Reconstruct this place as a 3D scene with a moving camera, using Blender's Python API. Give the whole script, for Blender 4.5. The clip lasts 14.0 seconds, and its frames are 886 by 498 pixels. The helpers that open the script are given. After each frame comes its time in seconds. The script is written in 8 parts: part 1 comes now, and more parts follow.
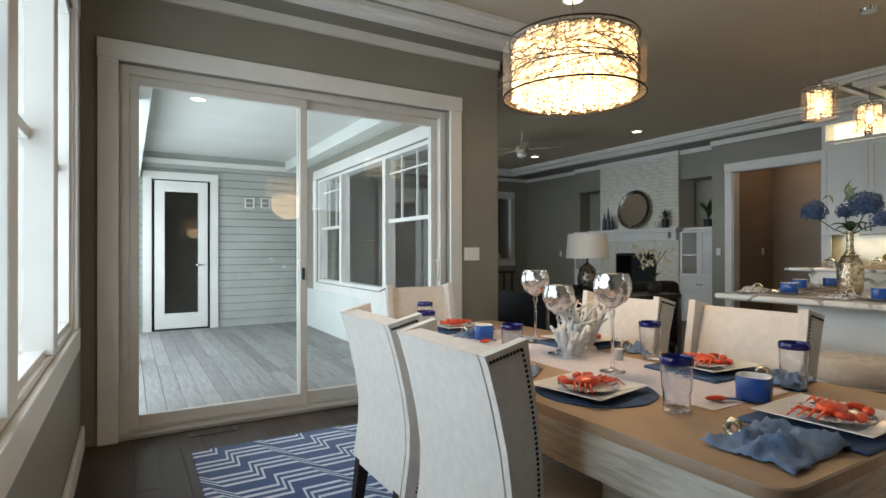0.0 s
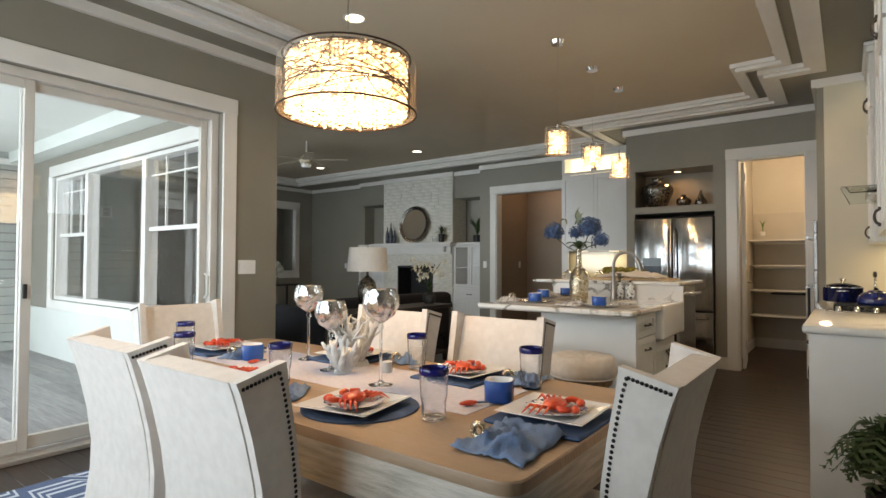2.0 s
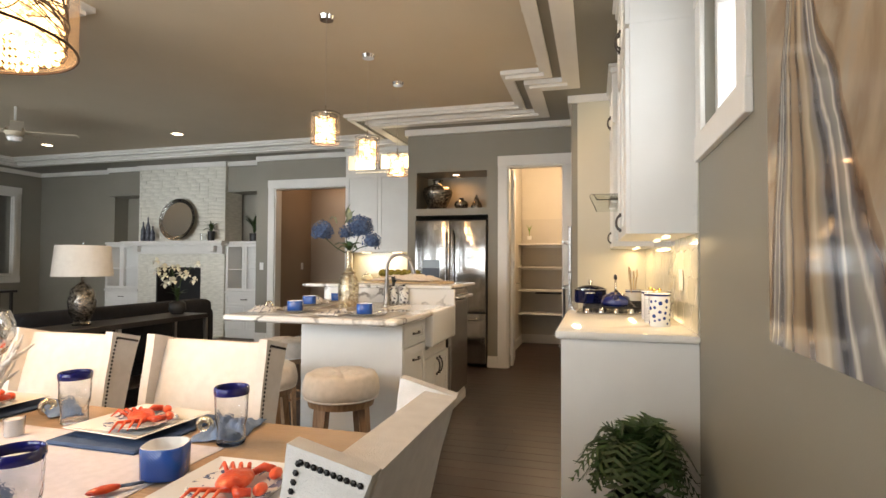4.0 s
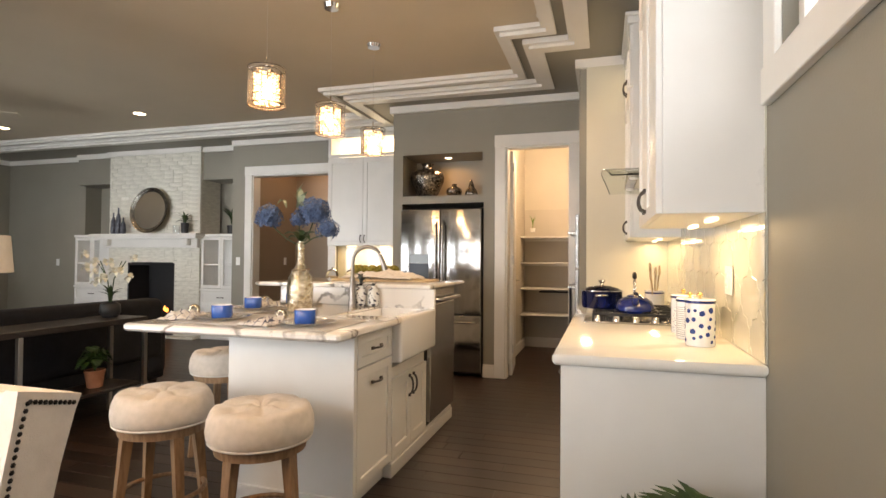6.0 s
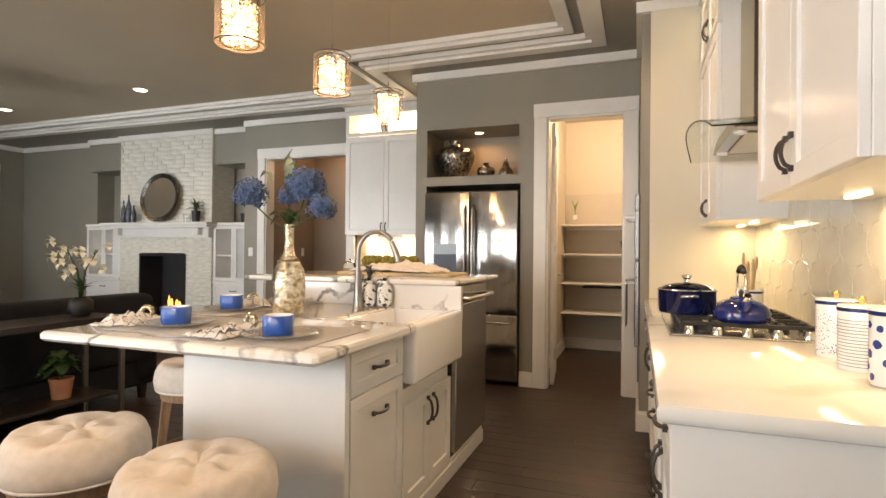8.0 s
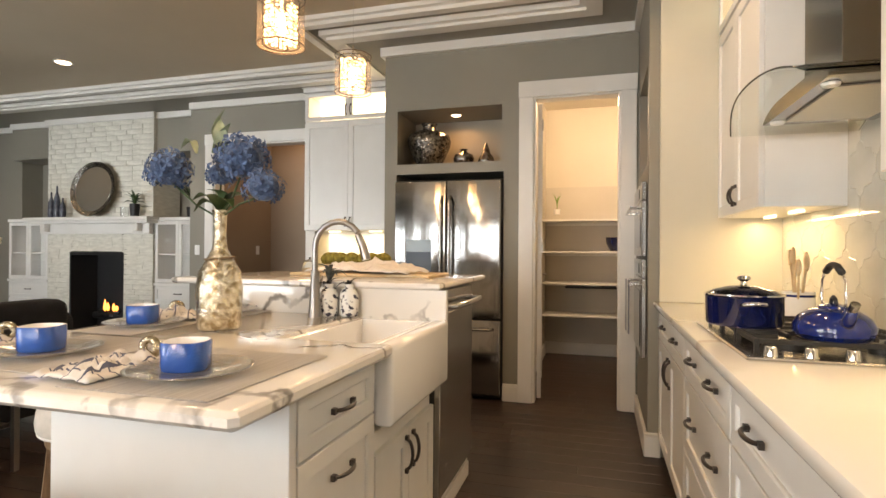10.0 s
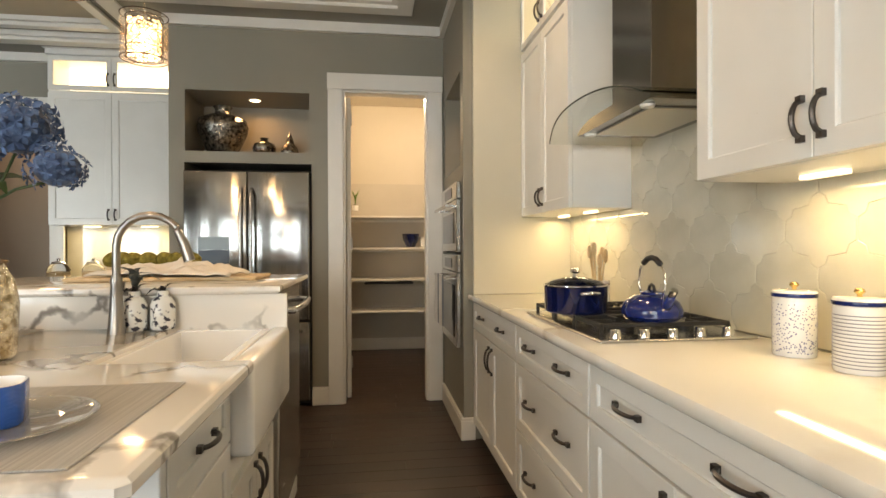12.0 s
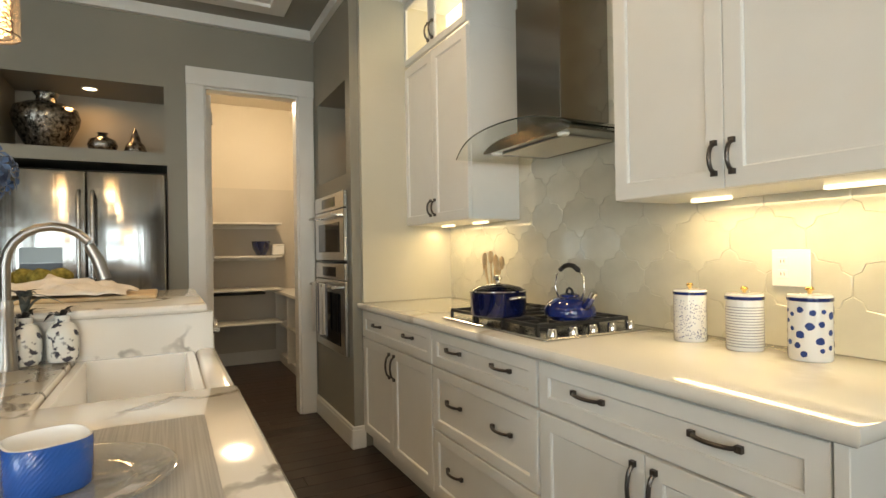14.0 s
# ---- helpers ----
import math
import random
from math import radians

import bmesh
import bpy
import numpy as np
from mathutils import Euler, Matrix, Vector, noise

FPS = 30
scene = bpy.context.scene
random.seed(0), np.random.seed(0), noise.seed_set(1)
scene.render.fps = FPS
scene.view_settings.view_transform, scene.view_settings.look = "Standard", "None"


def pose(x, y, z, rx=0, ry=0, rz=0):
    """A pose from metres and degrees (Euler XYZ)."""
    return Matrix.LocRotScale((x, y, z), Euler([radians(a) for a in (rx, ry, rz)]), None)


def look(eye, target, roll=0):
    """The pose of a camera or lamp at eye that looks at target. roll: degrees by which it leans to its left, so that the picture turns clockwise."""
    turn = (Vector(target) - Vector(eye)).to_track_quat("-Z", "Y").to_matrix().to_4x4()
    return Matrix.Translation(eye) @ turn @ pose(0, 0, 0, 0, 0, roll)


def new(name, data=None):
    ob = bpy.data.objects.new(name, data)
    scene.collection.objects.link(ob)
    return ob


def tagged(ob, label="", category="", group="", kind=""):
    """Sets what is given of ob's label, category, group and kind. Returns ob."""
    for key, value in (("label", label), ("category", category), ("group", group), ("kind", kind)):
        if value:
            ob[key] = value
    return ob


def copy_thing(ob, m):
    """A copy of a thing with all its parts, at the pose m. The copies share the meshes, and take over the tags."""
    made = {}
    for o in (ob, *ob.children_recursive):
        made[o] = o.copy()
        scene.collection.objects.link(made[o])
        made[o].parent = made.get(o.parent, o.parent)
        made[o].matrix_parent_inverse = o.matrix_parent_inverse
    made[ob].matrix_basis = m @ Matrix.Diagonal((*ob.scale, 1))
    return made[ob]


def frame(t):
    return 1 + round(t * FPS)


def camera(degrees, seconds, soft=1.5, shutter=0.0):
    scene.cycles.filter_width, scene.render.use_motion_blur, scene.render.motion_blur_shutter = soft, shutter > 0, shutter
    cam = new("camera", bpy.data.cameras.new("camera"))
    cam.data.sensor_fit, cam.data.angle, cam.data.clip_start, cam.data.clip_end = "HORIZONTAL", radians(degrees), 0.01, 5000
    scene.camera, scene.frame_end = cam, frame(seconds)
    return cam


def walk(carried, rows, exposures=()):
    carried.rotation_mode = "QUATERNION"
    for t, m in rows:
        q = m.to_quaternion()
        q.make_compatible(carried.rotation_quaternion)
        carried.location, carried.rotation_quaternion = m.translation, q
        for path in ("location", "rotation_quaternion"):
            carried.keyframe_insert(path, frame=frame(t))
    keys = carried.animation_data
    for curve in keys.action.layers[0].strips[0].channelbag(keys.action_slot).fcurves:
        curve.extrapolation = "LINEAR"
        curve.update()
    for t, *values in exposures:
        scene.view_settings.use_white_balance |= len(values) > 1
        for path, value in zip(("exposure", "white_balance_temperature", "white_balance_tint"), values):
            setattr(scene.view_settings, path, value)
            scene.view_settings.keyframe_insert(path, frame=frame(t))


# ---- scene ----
cam = camera(79.3, 14.0, soft=1.5, shutter=0.0)
PATH = [
    (0, (0.357, 0.507, 1.218), (1.37, 2.231, 1.225), -0.1),
    (0.5, (0.374, 0.504, 1.222), (1.536, 2.132, 1.241), -0.1),
    (1, (0.399, 0.51, 1.224), (1.71, 2.02, 1.255), 0.1),
    (1.5, (0.422, 0.508, 1.224), (1.877, 1.88, 1.269), 0.3),
    (2, (0.418, 0.479, 1.235), (2.012, 1.686, 1.285), 0.2),
    (2.5, (0.47, 0.424, 1.241), (2.183, 1.453, 1.293), -0.3),
    (3, (0.65, 0.412, 1.243), (2.462, 1.256, 1.294), -0.1),
    (3.5, (0.818, 0.437, 1.242), (2.699, 1.113, 1.293), 0.2),
    (4, (0.97, 0.482, 1.254), (2.894, 1.026, 1.309), 0.3),
    (6.5, (2.027, 0.509, 1.244), (3.932, 1.116, 1.267), 0.5),
    (7, (2.218, 0.554, 1.24), (4.096, 1.244, 1.25), 0.5),
    (9.5, (2.989, 0.926, 1.208), (4.876, 1.587, 1.216), 0.6),
    (10, (3.102, 0.976, 1.209), (5.021, 1.54, 1.216), 0.4),
    (10.5, (3.164, 1.058, 1.206), (5.126, 1.446, 1.21), 0.2),
    (11, (3.183, 1.126, 1.204), (5.175, 1.304, 1.203), 0.1),
    (11.5, (3.163, 1.196, 1.211), (5.163, 1.149, 1.204), -0.2),
    (12, (3.174, 1.282, 1.214), (5.156, 1.013, 1.208), -0.2),
    (12.5, (3.172, 1.397, 1.222), (5.117, 0.928, 1.219), -0.5),
    (13, (3.186, 1.535, 1.23), (5.076, 0.882, 1.226), -0.4),
    (13.5, (3.206, 1.645, 1.23), (5.038, 0.843, 1.233), -0.7),
    (14, (3.234, 1.744, 1.242), (5.01, 0.824, 1.247), -0.9),
]
walk(cam, [(t, look(eye, target, roll)) for t, eye, target, roll in PATH], [(0, -1.30, 6750, 11), (2.5, -0.72, 7150, 15), (4.0, -0.26, 7500, 18), (6.5, -0.1, 7750, 21), (9.5, -0.02, 7800, 20), (14.0, -0.5, 7250, 9)])
# ---- world and main lights ----
world = bpy.data.worlds.new("world")
world.use_nodes = True
scene.world = world
sky = world.node_tree.nodes.new("ShaderNodeTexSky")
sky.sky_type, sky.sun_disc, sky.sun_elevation, sky.sun_rotation = "NISHITA", False, radians(50), radians(200)
bg = world.node_tree.nodes["Background"]
world.node_tree.links.new(sky.outputs[0], bg.inputs[0])
bg.inputs[1].default_value = 0.15
sun = new("sun", bpy.data.lights.new("sun", "SUN"))
sun.data.energy, sun.data.angle, sun.data.color = 1.0, radians(20), (1, 0.96, 0.9)
sun.matrix_world = look((-3, 10, 12), (0, 7, 0))

WARM = (1.0, 0.72, 0.42)


def lamp(kind, at, watts, color=WARM, size=0.1, aim=None, spot=120, size_y=None):
    data = bpy.data.lights.new("lamp", kind)
    data.energy, data.color = watts, color
    if kind == "AREA":
        data.size = size
        if size_y:
            data.shape, data.size_y = "RECTANGLE", size_y
    else:
        data.shadow_soft_size = size
    if kind == "SPOT":
        data.spot_size, data.spot_blend = radians(spot), 0.6
    ob = new("lamp", data)
    ob.matrix_world = look(at, aim or (at[0] + 0.0001, at[1], at[2] - 1))
    return ob


DAY = (0.72, 0.88, 1.0)
lamp("AREA", (-0.2, 2.6, 1.65), 122, DAY, 2.6, (1.07, 2.6, 1.6), size_y=1.7)
lamp("AREA", (3.26, -0.22, 2.15), 10, DAY, 0.6, (3.26, 1, 2.0), size_y=0.7)
lamp("AREA", (-0.05, 7.2, 1.3), 430, DAY, 4.5, (2.0, 7.2, 1.3), size_y=2.0)
for x, y in ((3.16, 3.39), (7.12, 6.1), (5.76, 0.895), (4.72, 0.89), (2.5, 0.92), (5.6, 3.6), (7.2, 8.6)):
    lamp("SPOT", (x, y, 2.98), 20 if y > 5 else 46 if 4 < x and y < 1 else 18 if y < 1 else 30, (1.0, 0.74, 0.46), 0.06, spot=140)

# ---- materials ----
def material(name, color=(0.8, 0.8, 0.8), rough=0.5, metal=0.0, emit=None, power=0.0, trans=0.0, ior=1.45, coat=0.0, sheen=0.0):
    m = bpy.data.materials.new(name)
    m.use_nodes = True
    b = m.node_tree.nodes["Principled BSDF"]
    b.inputs["Base Color"].default_value = (*color, 1)
    b.inputs["Roughness"].default_value = rough
    b.inputs["Metallic"].default_value = metal
    b.inputs["Transmission Weight"].default_value = trans
    b.inputs["IOR"].default_value = ior
    b.inputs["Coat Weight"].default_value = coat
    b.inputs["Sheen Weight"].default_value = sheen
    if emit:
        b.inputs["Emission Color"].default_value = (*emit, 1)
        b.inputs["Emission Strength"].default_value = power
    return m


def node(m, kind, **values):
    n = m.node_tree.nodes.new(kind)
    for key, value in values.items():
        n.inputs[key.replace("_", " ")].default_value = value
    return n


def wire(m, a, b):
    m.node_tree.links.new(a, b)


def varied(m, low, high, scale=3.0, detail=4.0, stretch=(1, 1, 1), bump=0.0, bump_scale=60.0, rough=None, ramp=(0.35, 0.65)):
    """Noise between two colours, with a finer bump and a roughness that wanders."""
    b = m.node_tree.nodes["Principled BSDF"]
    where = node(m, "ShaderNodeTexCoord")
    mapping = node(m, "ShaderNodeMapping", Scale=stretch)
    wire(m, where.outputs["Object"], mapping.inputs["Vector"])
    n = node(m, "ShaderNodeTexNoise", Scale=scale, Detail=detail)
    wire(m, mapping.outputs[0], n.inputs["Vector"])
    r = node(m, "ShaderNodeValToRGB")
    r.color_ramp.elements[0].position, r.color_ramp.elements[1].position = ramp
    r.color_ramp.elements[0].color, r.color_ramp.elements[1].color = (*low, 1), (*high, 1)
    wire(m, n.outputs["Fac"], r.inputs[0])
    wire(m, r.outputs[0], b.inputs["Base Color"])
    if bump:
        f = node(m, "ShaderNodeTexNoise", Scale=bump_scale, Detail=3.0)
        wire(m, mapping.outputs[0], f.inputs["Vector"])
        p = node(m, "ShaderNodeBump", Strength=bump, Distance=0.01)
        wire(m, f.outputs["Fac"], p.inputs["Height"])
        wire(m, p.outputs[0], b.inputs["Normal"])
    if rough:
        q = node(m, "ShaderNodeMapRange", To_Min=rough[0], To_Max=rough[1])
        wire(m, n.outputs["Fac"], q.inputs["Value"])
        wire(m, q.outputs[0], b.inputs["Roughness"])
    return m


WALL = varied(material("greige paint", rough=0.55), (0.224, 0.208, 0.171), (0.244, 0.227, 0.187), 1.5, bump=0.06, bump_scale=150, rough=(0.45, 0.6))
PANTRY = varied(material("pantry paint", rough=0.6), (0.55, 0.5, 0.42), (0.58, 0.53, 0.45), 1.5, bump=0.05, bump_scale=150)
TRIM = varied(material("white trim paint", rough=0.35), (0.66, 0.64, 0.6), (0.7, 0.68, 0.64), 4, bump=0.03, rough=(0.3, 0.42))
CEIL = varied(material("tan ceiling paint", rough=0.75), (0.49, 0.415, 0.31), (0.52, 0.44, 0.33), 1.2, bump=0.05, bump_scale=200)
PORCHCEIL = varied(material("porch ceiling paint", rough=0.8), (0.6, 0.6, 0.56), (0.63, 0.63, 0.59), 1.2, bump=0.05, bump_scale=200)
CAB = varied(material("white cabinet lacquer", rough=0.3), (0.68, 0.67, 0.64), (0.72, 0.71, 0.68), 3, bump=0.02, rough=(0.24, 0.36))
STEEL = material("brushed stainless steel", (0.58, 0.57, 0.55), 0.22, 1.0)
DARK = material("dark shadow gap", (0.02, 0.02, 0.02), 0.7)
BRONZE = material("dark bronze", (0.09, 0.08, 0.075), 0.35, 0.85)
NICKEL = material("brushed nickel", (0.5, 0.47, 0.43), 0.28, 1.0)
CHROME = material("polished chrome", (0.8, 0.8, 0.8), 0.06, 1.0)
BLACK = material("black cast iron", (0.015, 0.015, 0.016), 0.5)
GLASS = material("clear glass", (1, 1, 1), 0.02, trans=1.0, ior=1.35)
GLASS_T = material("table glass", (0.96, 0.98, 1.0), 0.02, trans=1.0, ior=1.3)
COBALT = material("cobalt enamel", (0.004, 0.014, 0.11), 0.12, coat=0.6)
NAVY = material("navy enamel", (0.004, 0.008, 0.05), 0.1, coat=0.6)
PORCELAIN = material("white porcelain", (0.8, 0.79, 0.77), 0.14, coat=0.3)
LAMPGLOW = material("recessed lamp glow", (1, 1, 1), emit=(1, 0.8, 0.55), power=14)
BULB = material("bulb glow", (1, 1, 1), emit=(1, 0.66, 0.34), power=26)
STRIP = material("under cabinet strip", (1, 1, 1), emit=(1, 0.82, 0.5), power=3)


def wood_floor(name, low, high, gloss):
    m = material(name, rough=gloss)
    b = m.node_tree.nodes["Principled BSDF"]
    where, info = node(m, "ShaderNodeTexCoord"), node(m, "ShaderNodeObjectInfo")
    mapping = node(m, "ShaderNodeMapping", Scale=(14, 1.2, 14))
    wire(m, where.outputs["Object"], mapping.inputs["Vector"])
    wire(m, info.outputs["Random"], mapping.inputs["Location"])
    n = node(m, "ShaderNodeTexNoise", Scale=3.0, Detail=6.0, Distortion=0.6)
    wire(m, mapping.outputs[0], n.inputs["Vector"])
    mix = node(m, "ShaderNodeMath")
    mix.operation = "MULTIPLY_ADD"
    wire(m, info.outputs["Random"], mix.inputs[0])
    mix.inputs[1].default_value = 0.35
    wire(m, n.outputs["Fac"], mix.inputs[2])
    r = node(m, "ShaderNodeValToRGB")
    r.color_ramp.elements[0].position, r.color_ramp.elements[1].position = 0.35, 1.0
    r.color_ramp.elements[0].color, r.color_ramp.elements[1].color = (*low, 1), (*high, 1)
    wire(m, mix.outputs[0], r.inputs[0])
    wire(m, r.outputs[0], b.inputs["Base Color"])
    q = node(m, "ShaderNodeMapRange", To_Min=gloss - 0.08, To_Max=gloss + 0.12)
    wire(m, n.outputs["Fac"], q.inputs["Value"])
    wire(m, q.outputs[0], b.inputs["Roughness"])
    p = node(m, "ShaderNodeBump", Strength=0.07, Distance=0.004)
    wire(m, n.outputs["Fac"], p.inputs["Height"])
    wire(m, p.outputs[0], b.inputs["Normal"])
    return m


FLOOR = wood_floor("dark stained oak", (0.014, 0.0085, 0.006), (0.046, 0.025, 0.017), 0.36)
DECK = wood_floor("grey deck board", (0.14, 0.135, 0.13), (0.38, 0.365, 0.35), 0.5)


def marble(name, base, vein, scale=1.6):
    m = material(name, base, 0.1, coat=0.3)
    b = m.node_tree.nodes["Principled BSDF"]
    where = node(m, "ShaderNodeTexCoord")
    warp = node(m, "ShaderNodeTexNoise", Scale=scale * 1.4, Detail=5.0)
    wire(m, where.outputs["Object"], warp.inputs["Vector"])
    add = node(m, "ShaderNodeVectorMath")
    add.operation = "MULTIPLY_ADD"
    wire(m, warp.outputs["Color"], add.inputs[0])
    add.inputs[1].default_value = (0.9, 0.9, 0.9)
    wire(m, where.outputs["Object"], add.inputs[2])
    w = node(m, "ShaderNodeTexWave", Scale=scale * 0.55, Distortion=3.0, Detail=3.0)
    w.bands_direction = "DIAGONAL"
    wire(m, add.outputs[0], w.inputs["Vector"])
    r = node(m, "ShaderNodeValToRGB")
    e = r.color_ramp.elements
    e[0].position, e[1].position = 0.0, 0.05
    e[0].color, e[1].color = (*vein, 1), (*[0.55 * a + 0.45 * c for a, c in zip(base, vein)], 1)
    k = e.new(0.11)
    k.color = (*base, 1)
    wire(m, w.outputs["Fac"], r.inputs[0])
    patch = node(m, "ShaderNodeTexNoise", Scale=scale * 1.1, Detail=2.0)
    wire(m, where.outputs["Object"], patch.inputs["Vector"])
    mask = node(m, "ShaderNodeMapRange", From_Min=0.36, From_Max=0.5)
    wire(m, patch.outputs["Fac"], mask.inputs["Value"])
    mix = node(m, "ShaderNodeMix")
    mix.data_type = "RGBA"
    wire(m, mask.outputs[0], mix.inputs["Factor"])
    mix.inputs["A"].default_value = (*base, 1)
    wire(m, r.outputs[0], mix.inputs["B"])
    wire(m, mix.outputs["Result"], b.inputs["Base Color"])
    return m


MARBLE = marble("white veined quartz", (0.76, 0.73, 0.68), (0.24, 0.22, 0.2), 2.3)
MARBLE_SOFT = marble("white lightly veined quartz", (0.74, 0.72, 0.67), (0.55, 0.51, 0.45), 1.2)
LINEN = varied(material("cream linen", rough=0.85, sheen=0.15), (0.6, 0.53, 0.45), (0.67, 0.59, 0.51), 30, bump=0.3, bump_scale=400)
LINEN_W = varied(material("white linen", rough=0.85, sheen=0.15), (0.66, 0.61, 0.555), (0.72, 0.67, 0.615), 30, bump=0.3, bump_scale=400)
TABLEWOOD = varied(material("weathered pine", rough=0.45), (0.3, 0.2, 0.125), (0.4, 0.28, 0.185), 3, 6, (2.2, 0.5, 1), bump=0.25, bump_scale=40, rough=(0.35, 0.55))
TABLESIDE = varied(material("whitewashed pine", rough=0.5), (0.34, 0.3, 0.24), (0.52, 0.47, 0.4), 5, 6, (1.5, 1.5, 14), bump=0.2, bump_scale=40)
LEGWOOD = varied(material("natural oak leg", rough=0.45), (0.22, 0.13, 0.07), (0.34, 0.21, 0.12), 10, 5, (6, 6, 1), bump=0.1)
DARKLEG = material("espresso wood", (0.02, 0.015, 0.013), 0.35)
SOFA = varied(material("black navy velvet", rough=0.85), (0.003, 0.0035, 0.006), (0.006, 0.007, 0.011), 12, bump=0.2, bump_scale=200)
STONE = varied(material("pale stacked stone", rough=0.75), (0.56, 0.54, 0.47), (0.68, 0.66, 0.58), 9, 4, (1, 1, 4), bump=0.2, bump_scale=50)

# ---- building tools ----
def box(bm, x0, x1, y0, y1, z0, z1):
    v = [bm.verts.new((x, y, z)) for x in (x0, x1) for y in (y0, y1) for z in (z0, z1)]
    for a in ((0, 1, 3, 2), (4, 6, 7, 5), (0, 4, 5, 1), (2, 3, 7, 6), (0, 2, 6, 4), (1, 5, 7, 3)):
        bm.faces.new([v[i] for i in a])
    return bm


def bevelled(bm, width=0.004, segments=1):
    bmesh.ops.bevel(bm, geom=bm.edges[:], offset=width, segments=segments, affect="EDGES", profile=0.5, clamp_overlap=True)
    return bm


def block(x0, x1, y0, y1, z0, z1, bevel=0.003, segments=1):
    bm = box(bmesh.new(), x0, x1, y0, y1, z0, z1)
    return bevelled(bm, bevel, segments) if bevel else bm


def join(*bms):
    out = bms[0]
    for other in bms[1:]:
        me = bpy.data.meshes.new("join")
        other.to_mesh(me)
        out.from_mesh(me)
        bpy.data.meshes.remove(me)
        other.free()
    return out


def lathe(profile, seg=24, bm=None, at=(0, 0, 0), squash=(1, 1)):
    bm = bm or bmesh.new()
    rings = []
    for r, z in profile:
        if r < 1e-5:
            rings.append([bm.verts.new((at[0], at[1], at[2] + z))])
        else:
            rings.append([bm.verts.new((at[0] + squash[0] * r * math.cos(2 * math.pi * i / seg), at[1] + squash[1] * r * math.sin(2 * math.pi * i / seg), at[2] + z)) for i in range(seg)])
    for a, b in zip(rings, rings[1:]):
        for i in range(seg):
            j = (i + 1) % seg
            if len(a) == 1 and len(b) > 1:
                bm.faces.new((a[0], b[j], b[i]))
            elif len(b) == 1 and len(a) > 1:
                bm.faces.new((a[i], a[j], b[0]))
            elif len(a) > 1:
                bm.faces.new((a[i], a[j], b[j], b[i]))
    return bm


def tube(points, radius, seg=8, bm=None, closed=False, taper=None):
    bm = bm or bmesh.new()
    pts = [Vector(p) for p in points]
    n, rings, side = len(pts), [], None
    for i, p in enumerate(pts):
        a = pts[(i - 1) % n] if closed or i else pts[0]
        b = pts[(i + 1) % n] if closed or i < n - 1 else pts[-1]
        d = (b - a).normalized()
        if side is None:
            side = d.orthogonal().normalized()
        side = (side - d * side.dot(d)).normalized()
        up = d.cross(side)
        r = radius if taper is None else radius * taper[i]
        rings.append([bm.verts.new(p + r * (math.cos(2 * math.pi * k / seg) * side + math.sin(2 * math.pi * k / seg) * up)) for k in range(seg)])
    for i in range(n if closed else n - 1):
        a, b = rings[i], rings[(i + 1) % n]
        for k in range(seg):
            bm.faces.new((a[k], a[(k + 1) % seg], b[(k + 1) % seg], b[k]))
    if not closed:
        bm.faces.new(rings[0][::-1]), bm.faces.new(rings[-1])
    return bm


def part(name, bm, mat, parent=None, label="", smooth=False, kind="", category=""):
    me = bpy.data.meshes.new(name)
    bmesh.ops.recalc_face_normals(bm, faces=bm.faces[:])
    bm.to_mesh(me)
    bm.free()
    for m in mat if isinstance(mat, (list, tuple)) else (mat,):
        me.materials.append(m)
    if smooth:
        me.shade_smooth()
        if smooth is not True:
            me.set_sharp_from_angle(angle=radians(smooth))
    ob = new(name, me)
    ob.parent = parent
    return tagged(ob, label, category, "", kind)


def thing(name, m, label, category, group="", kind=""):
    ob = new(name)
    ob.matrix_world = m
    ob.empty_display_size = 0.1
    return tagged(ob, label, category, group, kind)


def structure(name, bm, mat, label="", category=""):
    return part(name, bm, mat, None, label, kind="structure", category=category)


def wall_bm(axis, p0, p1, a0, a1, z0, z1, holes=()):
    """A wall between p0 and p1 across, a0 and a1 along; holes are (a0, a1, z0, z1)."""
    bm = bmesh.new()
    cuts = sorted({a0, a1, *[h[0] for h in holes], *[h[1] for h in holes]})
    for lo, hi in zip(cuts, cuts[1:]):
        mid = (lo + hi) / 2
        spans, low = [], z0
        for h in sorted((h for h in holes if h[0] < mid < h[1]), key=lambda h: h[2]):
            if h[2] > low:
                spans.append((low, h[2]))
            low = h[3]
        if low < z1:
            spans.append((low, z1))
        for s0, s1 in spans:
            box(bm, p0, p1, lo, hi, s0, s1) if axis == "y" else box(bm, lo, hi, p0, p1, s0, s1)
    bmesh.ops.remove_doubles(bm, verts=bm.verts[:], dist=1e-5)
    return bm


def casing(name, axis, face, out, a0, a1, z0, z1, width=0.115, thick=0.022, sill=False, mat=None):
    """Flat casing round an opening, on the face of a wall; out is +1 or -1, the way the face looks."""
    q0, q1 = sorted((face, face + out * thick))
    h0, h1 = sorted((face, face + out * (thick + 0.006)))

    def piece(lo, hi, s0, s1, r0=q0, r1=q1):
        return block(r0, r1, lo, hi, s0, s1, 0.003) if axis == "y" else block(lo, hi, r0, r1, s0, s1, 0.003)

    bm = join(piece(a0 - width, a0, z0, z1), piece(a1, a1 + width, z0, z1), piece(a0 - width - 0.004, a1 + width + 0.004, z1, z1 + width + 0.01, h0, h1))
    if sill:
        bm = join(bm, piece(a0 - width - 0.004, a1 + width + 0.004, z0 - width, z0, h0, h1))
    return structure(name, bm, mat or TRIM)

